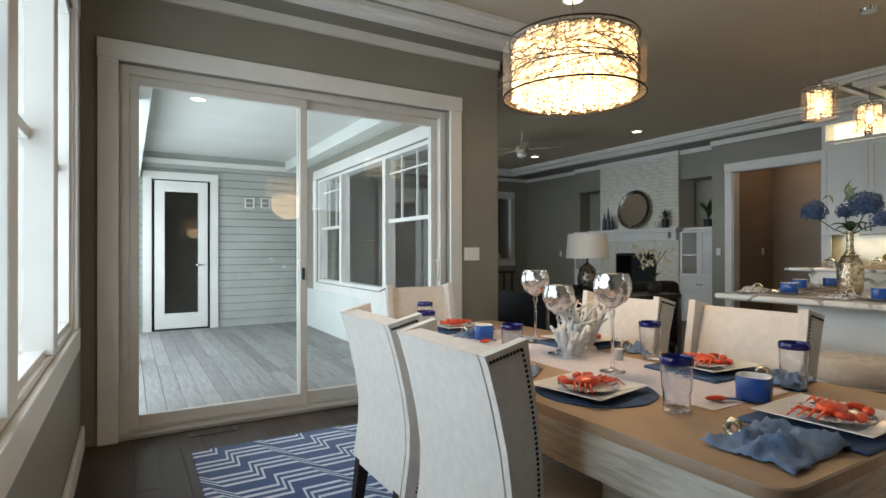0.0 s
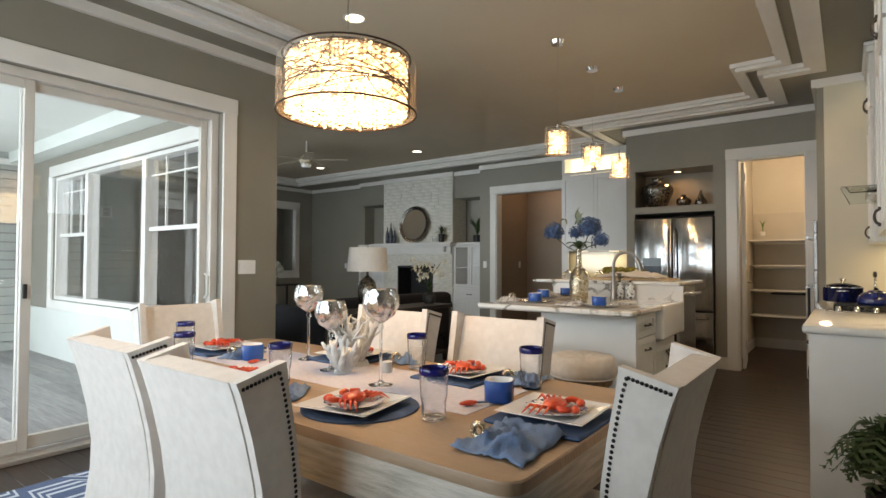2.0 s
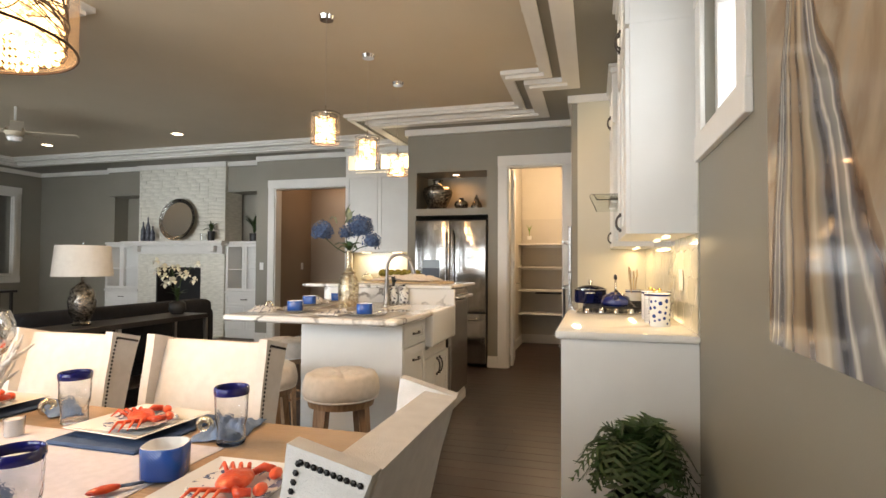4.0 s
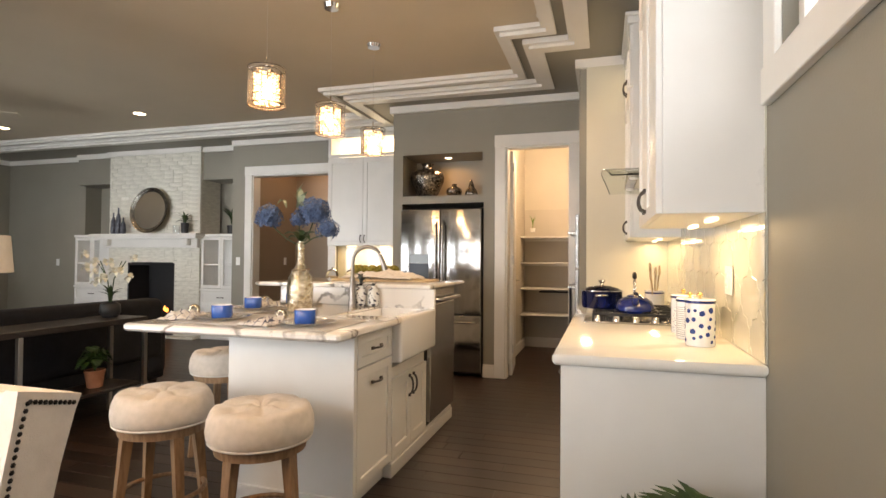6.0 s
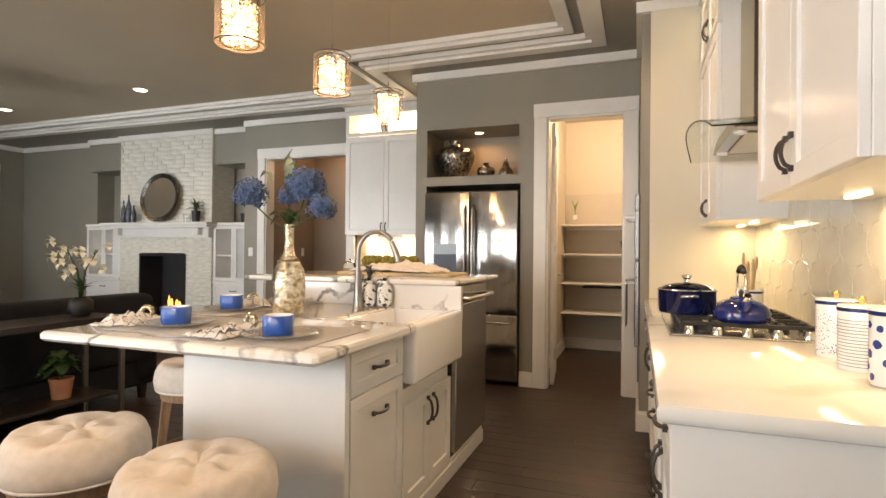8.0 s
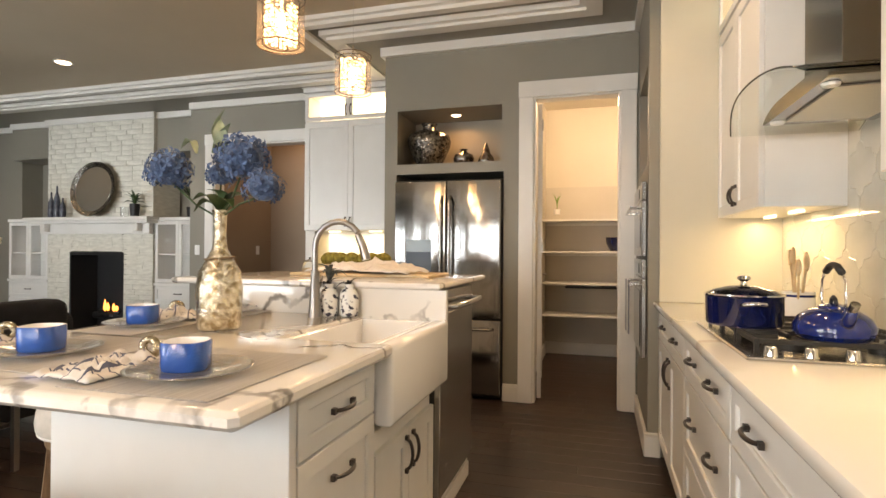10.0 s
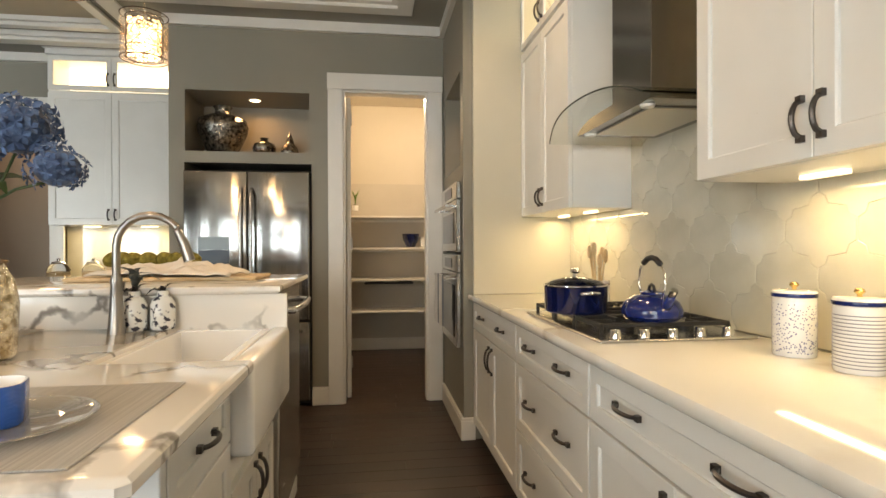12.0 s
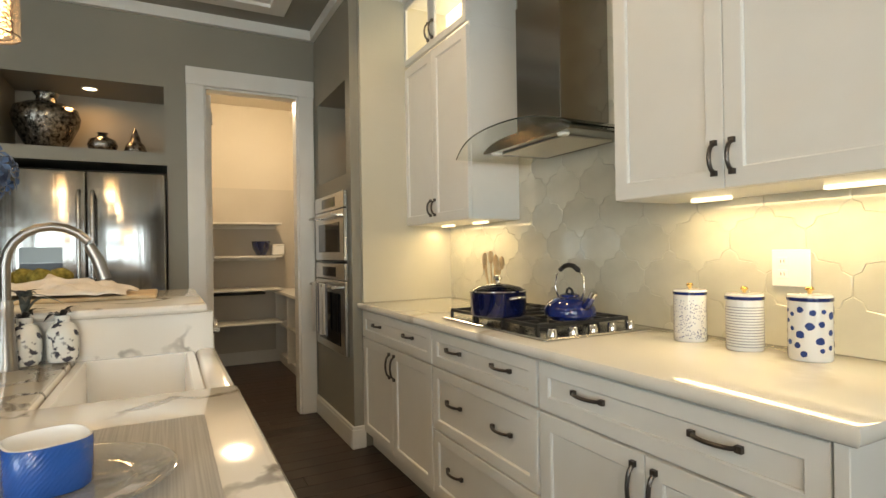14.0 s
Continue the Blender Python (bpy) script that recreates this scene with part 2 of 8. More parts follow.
# ---- rooms: west wall x 0.1, kitchen wall y 0, pantry wall x 7.4, sliding door wall y 4.5 ----
CZ, SZ = 3.055, 2.955
floor = structure("floor", join(block(-0.1, 9.9, -0.2, 4.74, -0.12, -0.008, 0), block(2.97, 9.9, 4.74, 11.2, -0.12, -0.008, 0)), DARK, "dark stained wood floor")
structure("wall_west", wall_bm("y", -0.1, 0.1, -0.2, 4.74, 0, 3.3, [(1.3, 3.93, 0.8, 2.5)]), WALL)
structure("wall_south", wall_bm("x", -0.2, 0.0, 0.1, 9.9, 0, 3.3, [(2.95, 3.58, 1.85, 2.46)]), WALL)
structure("wall_slider", wall_bm("x", 4.5, 4.74, 0.1, 3.29, 0, 3.3, [(0.30, 2.77, 0, 2.44)]), WALL)
structure("wall_porch", wall_bm("y", 2.97, 3.29, 4.74, 10.8, 0, 3.3, [(5.2, 8.95, 0.72, 2.36)]), WALL)
structure("wall_north", wall_bm("x", 10.8, 11.0, 2.97, 9.9, 0, 3.3, [(7.2, 8.3, 0.98, 2.5)]), WALL)
structure("wall_oven", wall_bm("x", 0.0, 0.70, 6.5, 7.4, 0, 3.3, [(6.60, 7.24, 0.58, 1.62), (6.60, 7.3, 1.75, 2.36)]), WALL)
structure("wall_pantry", wall_bm("y", 7.4, 7.52, 0.70, 2.77, 0, 3.3, [(0.83, 1.49, 0, 2.44), (1.73, 2.66, 0, 1.86), (1.745, 2.655, 1.945, 2.405)]), WALL)
structure("wall_fridge_side", wall_bm("x", 2.665, 2.77, 7.52, 8.56, 0, 3.3), WALL)
structure("wall_fridge_side", wall_bm("x", 1.62, 1.73, 7.52, 9.9, 0, 3.3), WALL)
structure("wall_niche", join(block(7.52, 8.0, 1.73, 2.665, 1.87, 1.945, 0), block(7.52, 8.0, 1.73, 2.665, 2.405, 2.5, 0), block(7.9, 8.0, 1.73, 2.665, 1.945, 2.405, 0)), WALL)
structure("wall_pantry_back", block(9.6, 9.8, 0.0, 1.62, 0, 3.3, 0), PANTRY)
# Thin darker sheet: shade on the lower back wall put into colour.
structure("wall_pantry_shade", block(9.585, 9.599, 0.0, 1.60, 0.14, 1.97, 0), varied(material("shaded pantry wall", rough=0.5), (0.46, 0.42, 0.36), (0.5, 0.46, 0.4), 2))
structure("wall_pantry_liner", join(block(7.53, 9.6, 1.605, 1.617, 0, 2.9, 0), block(7.53, 9.6, 0.003, 0.012, 0, 2.9, 0)), PANTRY)
structure("wall_cabinet_back", block(8.56, 8.7, 1.73, 4.07, 0, 3.3, 0), WALL)
structure("wall_hall", wall_bm("y", 8.4, 8.56, 4.07, 5.70, 0, 3.3, [(4.12, 5.36, 0, 2.44)]), WALL)
structure("wall_chimney_side", block(8.56, 9.1, 5.60, 5.70, 0, 3.3, 0), WALL)
structure("wall_bay_back", block(9.1, 9.3, 5.60, 9.1, 0, 3.3, 0), WALL)
structure("wall_east", block(8.8, 9.3, 9.0, 10.8, 0, 3.3, 0), WALL)
structure("wall_bay_header", join(block(8.66, 9.1, 5.70, 6.45, 2.45, 3.3, 0), block(8.66, 9.1, 8.24, 9.0, 2.45, 3.3, 0)), WALL)
structure("ceiling", block(-0.1, 9.9, -0.2, 11.2, CZ, CZ + 0.2, 0), CEIL)
structure("ceiling_pantry", block(7.52, 9.6, 0.0, 1.62, 2.9, 2.94, 0), PANTRY)

# soffit round the tray, painted like the walls
TRAY = [(0.42, 0.62), (6.2, 0.62), (6.2, 0.98), (7.16, 0.98), (7.16, 3.06), (8.12, 3.06), (8.12, 10.45), (3.56, 10.45), (3.56, 4.22), (0.42, 4.22)]


def offset_ring(pts, d):
    out = []
    for i, p in enumerate(pts):
        a, b = Vector(pts[i - 1]), Vector(pts[(i + 1) % len(pts)])
        p = Vector(p)
        u, v = (p - a).normalized(), (b - p).normalized()
        nu, nv = Vector((-u.y, u.x)), Vector((-v.y, v.x))
        out.append(tuple(p + d * (nu + nv)))
    return out


def ring_bm(pts, d0, d1, z0, z1):
    """A band that follows the outline, from d0 to d1 inwards."""
    bm = bmesh.new()
    a, b = offset_ring(pts, d0), offset_ring(pts, d1)
    n = len(pts)
    va = [[bm.verts.new((*p, z)) for p in a] for z in (z0, z1)]
    vb = [[bm.verts.new((*p, z)) for p in b] for z in (z0, z1)]
    for i in range(n):
        j = (i + 1) % n
        bm.faces.new((va[0][i], va[0][j], vb[0][j], vb[0][i]))
        bm.faces.new((va[1][i], va[1][j], vb[1][j], vb[1][i]))
        bm.faces.new((va[0][i], va[0][j], va[1][j], va[1][i]))
        bm.faces.new((vb[0][i], vb[0][j], vb[1][j], vb[1][i]))
    return bm


soffit = bmesh.new()
for x0, x1, y0, y1 in ((0.1, 6.2, 0, 0.62), (6.2, 7.4, 0, 0.98), (7.16, 7.4, 0.98, 3.06), (7.4, 8.9, 1.5, 3.06), (8.12, 9.1, 3.06, 10.8), (3.56, 8.12, 10.45, 10.8), (3.29, 3.56, 4.5, 10.8), (0.1, 3.56, 4.22, 4.5), (0.1, 0.42, 0.62, 4.22)):
    box(soffit, x0, x1, y0, y1, SZ, CZ - 0.002)
structure("soffit", soffit, WALL, "greige painted dropped ceiling border")
structure("trim_tray", ring_bm(TRAY, -0.012, 0.10, SZ - 0.012, CZ - 0.03), TRIM)
structure("trim_tray", ring_bm(TRAY, 0.10, 0.145, SZ + 0.012, CZ - 0.02), TRIM)
structure("trim_tray", ring_bm(TRAY, 0.145, 0.23, SZ + 0.055, CZ - 0.01), WALL)
structure("trim_tray", ring_bm(TRAY, 0.23, 0.30, SZ + 0.03, CZ - 0.005), TRIM)
structure("trim_tray", ring_bm(TRAY, 0.30, 0.34, SZ + 0.06, CZ - 0.003), TRIM)

# crown where walls meet the soffit
crown = bmesh.new()
for x0, x1, y0, y1 in ((6.5, 7.4, 0.70, 0.735), (7.365, 7.4, 0.735, 2.77), (7.365, 8.2, 2.77, 2.805), (8.365, 8.4, 4.07, 5.7), (8.625, 8.66, 5.7, 6.45), (8.565, 8.6, 6.42, 8.27), (8.625, 8.66, 8.24, 9.0), (8.765, 8.8, 9.0, 10.8), (3.29, 8.8, 10.765, 10.8), (3.29, 3.325, 4.465, 10.8), (0.1, 3.325, 4.465, 4.5), (0.1, 0.135, 0, 4.5), (0.1, 3.7, 0, 0.035), (6.465, 6.5, 0.0, 0.735)):
    box(crown, x0, x1, y0, y1, SZ - 0.075, SZ + 0.001)
structure("trim_crown", crown, TRIM)


def baseboard(x0, x1, y0, y1):
    structure("baseboard", join(block(x0, x1, y0, y1, 0, 0.12, 0.003), block(x0 + 0.002, x1 - 0.002, y0 + 0.002, y1 - 0.002, 0.12, 0.14, 0.003)), TRIM)


for b in ((0.1, 0.122, 0, 4.5), (0.122, 3.7, 0, 0.022), (6.5, 7.378, 0.70, 0.722), (6.478, 6.5, 0.63, 0.722), (7.378, 7.4, 1.605, 1.73), (7.378, 7.4, 2.66, 2.77), (3.29, 3.312, 4.5, 10.8), (2.9, 3.29, 4.478, 4.5), (8.378, 8.4, 5.48, 5.7), (8.778, 8.8, 9.0, 10.8), (9.578, 9.6, 0.0, 1.6), (7.55, 9.55, 1.585, 1.603)):
    baseboard(*b)
casing("trim_slider", "x", 4.5, -1, 0.30, 2.77, 0, 2.44)
casing("trim_pantry", "y", 7.4, -1, 0.83, 1.49, 0, 2.44)
casing("trim_hall", "y", 8.4, -1, 4.12, 5.36, 0, 2.44)
casing("trim_window", "x", 0.0, 1, 2.95, 3.58, 1.85, 2.46, sill=True)
casing("trim_window", "y", 0.1, 1, 1.3, 3.93, 0.8, 2.5, sill=True)
casing("trim_window", "x", 10.8, -1, 7.2, 8.3, 0.98, 2.5, sill=True)
structure("door_jamb", join(block(7.4, 7.52, 0.83, 0.845, 0, 2.44, 0), block(7.4, 7.52, 1.475, 1.49, 0, 2.44, 0), block(7.4, 7.52, 0.845, 1.475, 2.425, 2.44, 0)), TRIM)
structure("door_jamb", join(block(8.4, 8.56, 4.12, 4.135, 0, 2.44, 0), block(8.4, 8.56, 5.345, 5.36, 0, 2.44, 0), block(8.4, 8.56, 4.135, 5.345, 2.425, 2.44, 0)), TRIM)

# hall beyond the cased opening
HALLPAINT = varied(material("warm beige hall paint", rough=0.6), (0.27, 0.2, 0.14), (0.29, 0.22, 0.155), 1.5, bump=0.05, bump_scale=150)
for b in ((9.6, 9.75, 4.0, 5.6), (8.7, 9.8, 3.9, 4.07), (8.56, 9.8, 5.40, 5.6)):
    structure("wall_hall", block(*b, 0, 3.0, 0), HALLPAINT)
lamp("POINT", (9.1, 4.7, 2.5), 9, (1, 0.7, 0.45), 0.1)
lamp("POINT", (8.2, 0.95, 2.62), 72, (1.0, 0.8, 0.55), 0.1)

# porch
porch = structure("porch_floor", block(0.2, 2.97, 4.74, 10.2, -0.2, -0.05, 0), DARK, "grey timber porch deck")
SIDING = varied(material("grey lap siding", rough=0.6), (0.36, 0.37, 0.34), (0.41, 0.42, 0.39), 2, bump=0.05)
# Coloured dark so the siding gaps draw a shadow line under each board.
porch_end = structure("wall_porch_end", wall_bm("x", 10.0, 10.2, 0.2, 2.97, -0.1, 3.0, [(0.66, 1.5, 0, 2.35)]), DARK)
structure("porch_ceiling", block(0.0, 2.97, 4.74, 10.2, 2.78, 2.9, 0), PORCHCEIL)
structure("backdrop", block(-60, 60, -60, 60, -0.6, -0.5, 0), material("lawn", (0.07, 0.12, 0.04), 0.9))

# ---- cabinets ----
def shaker(x0, x1, z0, z1, y=0.0, t=0.02, rail=0.058, panel=True):
    """A framed front between x0 and x1, z0 and z1, whose face is at y and which is t thick."""
    g, e = 0.0015, 0.002
    x0, x1, z0, z1 = x0 + g, x1 - g, z0 + g, z1 - g
    bm = bmesh.new()

    def ring(d, depth):
        return [bm.verts.new(p) for p in ((x0 + d, depth, z0 + d), (x1 - d, depth, z0 + d), (x1 - d, depth, z1 - d), (x0 + d, depth, z1 - d))]
    rings = [ring(0, y + t), ring(0, y + e), ring(e, y), ring(rail - 0.004, y), ring(rail, y + 0.004), ring(rail, y + (0.010 if panel else t))]
    for a, b in zip(rings, rings[1:]):
        for k in range(4):
            bm.faces.new((a[k], a[(k + 1) % 4], b[(k + 1) % 4], b[k]))
    if panel:
        bm.faces.new(rings[-1]), bm.faces.new(rings[0][::-1])
    else:
        for k in range(4):
            bm.faces.new((rings[-1][k], rings[-1][(k + 1) % 4], rings[0][(k + 1) % 4], rings[0][k]))
    return bm


def tray_bm(x0, x1, y0, y1, z0, z1, wall, base):
    """An open box, walled all round."""
    bm = bmesh.new()
    def ring(d, z):
        return [bm.verts.new(p) for p in ((x0 + d, y0 + d, z), (x1 - d, y0 + d, z), (x1 - d, y1 - d, z), (x0 + d, y1 - d, z))]
    rings = [ring(0, z0), ring(0, z1 - 0.004), ring(0.004, z1), ring(wall - 0.005, z1), ring(wall, z1 - 0.006), ring(wall + 0.004, z0 + base + 0.02), ring(wall + 0.02, z0 + base)]
    for a, b in zip(rings, rings[1:]):
        for k in range(4):
            bm.faces.new((a[k], a[(k + 1) % 4], b[(k + 1) % 4], b[k]))
    bm.faces.new(rings[-1]), bm.faces.new(rings[0][::-1])
    return bm


def pull(x, z, length=0.11, upright=False, y=0.0):
    pts = []
    for i in range(9):
        a = i / 8
        off = 0.027 * math.sin(math.pi * a) ** 0.45 if 0 < a < 1 else 0
        s = (a - 0.5) * length
        pts.append((x, y - off - 0.001, z + s) if upright else (x + s, y - off - 0.001, z))
    bm = tube(pts, 0.0062, 6)
    for s in (-length / 2, length / 2):
        c = (x, y, z + s) if upright else (x + s, y, z)
        box(bm, c[0] - 0.008, c[0] + 0.008, y - 0.012, y, c[2] - 0.008, c[2] + 0.008)
    return bm


def add_pull(parent, x, z, length=0.11, upright=False, mat=None):
    part("handle", pull(x, z, length, upright), mat or BRONZE, parent, "dark bronze arched pull", smooth=40)


def carcass(t, w, d, z0, z1, y=0.021):
    part("body", block(0, w, y, d, z0, z1, 0.002), CAB, t)


def base_unit(m, w, d, kind, label, group="base cabinets under the worktop", top=0.875, toe=0.10):
    t = thing("base_cabinet", m, label, "cabinet", group)
    carcass(t, w, d, toe, top)
    part("toe_kick", block(0.0, w, 0.06, d, 0.0, toe - 0.001, 0), CAB, t)
    rows = {"drawers": [(0.705, 0.87), (0.41, 0.70), (0.105, 0.405)], "doors": [(0.705, 0.87)], "single": [(0.705, 0.87), (0.105, 0.70)]}[kind]
    for a, b in rows:
        f = part("drawer", shaker(0.004, w - 0.004, a, b, rail=0.05), CAB, t)
        if kind == "single":
            add_pull(f, w / 2, b - 0.085 if a > 0.5 else b - 0.09)
        else:
            for x in (0.27, 0.73):
                add_pull(f, w * x, (a + b) / 2 + 0.012, 0.12)
    if kind == "doors":
        for a, b, hx in ((0.004, w / 2, w / 2 - 0.035), (w / 2, w - 0.004, w / 2 + 0.035)):
            f = part("door", shaker(a, b, 0.105, 0.70), CAB, t)
            add_pull(f, hx, 0.60, 0.13, True)
    return t


# No lamp inside: the back panel itself emits the cabinet's warm light.
GLOW = material("self-glowing cabinet back", (0.8, 0.76, 0.66), 0.6, emit=(1.0, 0.84, 0.52), power=4.5)


def wall_unit(m, w, d, z0, zd, z1, label, mid=None):
    """A wall cabinet: two doors up to zd, a glazed cabinet with a self-glowing back above them up to z1."""
    t = thing("wall_cabinet", m, label, "cabinet", "white wall cabinets")
    carcass(t, w, d, z0, zd + 0.02)
    shell = join(block(0, 0.018, 0.021, d, zd + 0.02, z1, 0), block(w - 0.018, w, 0.021, d, zd + 0.02, z1, 0), block(0.018, w - 0.018, 0.021, d, z1 - 0.018, z1, 0))
    part("upper_body", shell, CAB, t)
    part("glow_back", block(0.018, w - 0.018, d - 0.012, d - 0.002, zd + 0.02, z1 - 0.018, 0), GLOW, t, "warm self-glowing cabinet back")
    part("cornice", join(block(-0.012, w + 0.012, -0.012, d, z1 + 0.001, z1 + 0.05, 0.004), block(-0.03, w + 0.03, -0.03, d, z1 + 0.05, z1 + 0.075, 0.004)), CAB, t)
    c = mid or w / 2
    for i, (a, b, hx) in enumerate(((0.003, c, c - 0.028), (c, w - 0.003, c + 0.028))):
        f = part("door", shaker(a, b, z0, zd), CAB, t)
        add_pull(f, hx, z0 + 0.09, 0.088, True)
        g = part("glazed_door", shaker(a, b, zd + 0.02, z1 - 0.005, rail=0.042, panel=False), CAB, t, "white framed glass cabinet door")
        pane = part("pane", block(a + 0.042, b - 0.042, 0.008, 0.012, zd + 0.062, z1 - 0.047, 0), GLASS, g, "clear glass pane")
        pane.visible_shadow = False
        add_pull(g, hx, zd + 0.12, 0.1, True)
    for x in (w * 0.25, w * 0.72):
        part("light_strip", block(x - 0.07, x + 0.07, 0.2, 0.225, z0 - 0.012, z0 - 0.001, 0.002), STRIP, t, "glowing slim light strip")
    return t


SOUTH = 180
for x1, x0, kind, text in ((6.498, 5.50, "doors", "white shaker base cabinet with drawer and doors beside the oven wall"),
                           (5.498, 4.69, "drawers", "white shaker base cabinet with three wide drawers under the gas cooktop"),
                           (4.688, 3.79, "doors", "white shaker base cabinet with drawer and doors near the painting")):
    base_unit(pose(x1, 0.64, 0, 0, 0, SOUTH), x1 - x0, 0.638, kind, text)
end = thing("end_panel", pose(3.76, 0, 0), "plain white cabinet end panel facing the dining table", "panel")
part("panel", block(0, 0.028, 0.0, 0.645, 0.0, 0.877, 0.002), CAB, end)


def slab_bm(outline, z0, z1, edge=0.008):
    """A worktop of that outline with an eased, stepped edge."""
    bm = bmesh.new()
    def level(d, z):
        return [bm.verts.new((*p, z)) for p in offset_ring(outline, d)]
    h = z1 - z0
    rings = [level(edge * 1.6, z0), level(edge * 0.7, z0 + h * 0.12), level(0, z0 + h * 0.35), level(0, z0 + h * 0.75), level(edge * 0.5, z0 + h * 0.93), level(edge * 1.3, z1)]
    for a, b in zip(rings, rings[1:]):
        for i in range(len(a)):
            j = (i + 1) % len(a)
            bm.faces.new((a[i], a[j], b[j], b[i]))
    bm.faces.new(rings[0][::-1]), bm.faces.new(rings[-1])
    return bm


top = thing("worktop", pose(3.73, 0, 0), "glossy white quartz worktop with grey veins on the base cabinets", "worktop")
part("slab", slab_bm([(0, 0.001), (2.768, 0.001), (2.768, 0.672), (0, 0.672)], 0.878, 0.92), MARBLE_SOFT, top, smooth=35)
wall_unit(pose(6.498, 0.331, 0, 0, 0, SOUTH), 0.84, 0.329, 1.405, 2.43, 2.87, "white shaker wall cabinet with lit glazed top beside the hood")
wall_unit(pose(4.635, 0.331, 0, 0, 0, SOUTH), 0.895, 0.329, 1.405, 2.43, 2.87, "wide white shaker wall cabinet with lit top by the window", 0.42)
for x, n in ((6.08, 4), (4.2, 5)):
    lamp("AREA", (x, 0.13, 1.385), n, (1, 0.77, 0.42), 0.7, size_y=0.05)

# splashback of lantern shaped tiles
TILE = varied(material("cream glazed tile", (0.55, 0.53, 0.44), 0.09, coat=0.5), (0.5, 0.48, 0.4), (0.58, 0.56, 0.47), 5, bump=0.08, bump_scale=12)
GROUT = material("pale grout", (0.5, 0.48, 0.4), 0.7)
structure("wall_end_panel", block(6.47, 6.499, 0.0, 0.64, 0.92, 2.9, 0.001), varied(material("cream wall paint", rough=0.45), (0.5, 0.47, 0.38), (0.53, 0.5, 0.41), 1.5, bump=0.04, bump_scale=120))
splash = structure("splashback", block(3.735, 6.469, 0.001, 0.006, 0.921, 2.9, 0), GROUT, "splashback of glossy cream arabesque tiles")

# range hood
hood = thing("range_hood", pose(5.13, 0.012, 0), "stainless steel range hood with a curved glass canopy", "range hood")
HOODSTEEL = material("dark polished hood steel", (0.3, 0.29, 0.27), 0.16, 1.0)
part("chimney", join(block(-0.155, 0.155, 0, 0.27, 1.755, 2.36, 0.002), block(-0.148, 0.148, 0, 0.263, 2.36, 2.94, 0.002)), HOODSTEEL, hood)
body = bmesh.new()
prof = []
for i in range(13):
    u = i / 12 * 2 - 1
    prof.append((u * 0.31, 1.752 - 0.04 * u ** 4))
for i, (x, z) in enumerate(prof):
    for y in (0.0, 0.36):
        body.verts.new((x, y, z)), body.verts.new((x, y, 1.703 if abs(x) > 0.28 else 1.70))
body.verts.ensure_lookup_table()
for i in range(12):
    a, b = i * 4, i * 4 + 4
    v = body.verts
    for q in ((a, b, b + 2, a + 2), (a + 1, b + 1, b + 3, a + 3), (a, b, b + 1, a + 1), (a + 2, b + 2, b + 3, a + 3)):
        body.faces.new([v[k] for k in q])
for a in (0, 48):
    body.faces.new([body.verts[k] for k in (a, a + 1, a + 3, a + 2)])
part("body", body, HOODSTEEL, hood, smooth=30)
part("filter", block(-0.22, 0.22, 0.05, 0.31, 1.692, 1.699, 0.001), material("filter mesh", (0.6, 0.57, 0.5), 0.4, 0.8), hood, "pale metal grease filter")
for x in (-0.24, 0.24):
    part("downlight", lathe([(0.0, 1.69), (0.022, 1.69), (0.026, 1.699)], 14, at=(x, 0.33, 0)), material("hood lamp", (0.9, 0.9, 0.85), 0.3), hood, "small round hood lamp", smooth=30)
canopy = bmesh.new()
rows_ = []
for i in range(25):
    u = i / 24 * 2 - 1
    z = 1.762 - 0.03 * u * u - 0.045 * u ** 4
    d = 0.50 - 0.05 * u * u
    rows_.append([canopy.verts.new((u * 0.42, y, z + k)) for y in (0.0, d) for k in (0, 0.006)])
for a, b in zip(rows_, rows_[1:]):
    for q in ((a[0], b[0], b[2], a[2]), (a[1], b[1], b[3], a[3]), (a[0], b[0], b[1], a[1]), (a[2], b[2], b[3], a[3])):
        canopy.faces.new(q)
canopy.faces.new([rows_[0][k] for k in (0, 1, 3, 2)]), canopy.faces.new([rows_[-1][k] for k in (0, 1, 3, 2)])
part("canopy", canopy, material("smoked canopy glass", (0.86, 0.89, 0.86), 0.01, trans=1.0, ior=1.08), hood, "curved clear glass canopy", smooth=40)
part("canopy_edge", tube([((i / 24 * 2 - 1) * 0.42, 0.50 - 0.05 * (i / 24 * 2 - 1) ** 2, 1.765 - 0.03 * (i / 24 * 2 - 1) ** 2 - 0.045 * (i / 24 * 2 - 1) ** 4) for i in range(25)], 0.0028, 6), material("dark glass edge", (0.03, 0.04, 0.035), 0.1), hood, "dark polished glass edge", smooth=True)

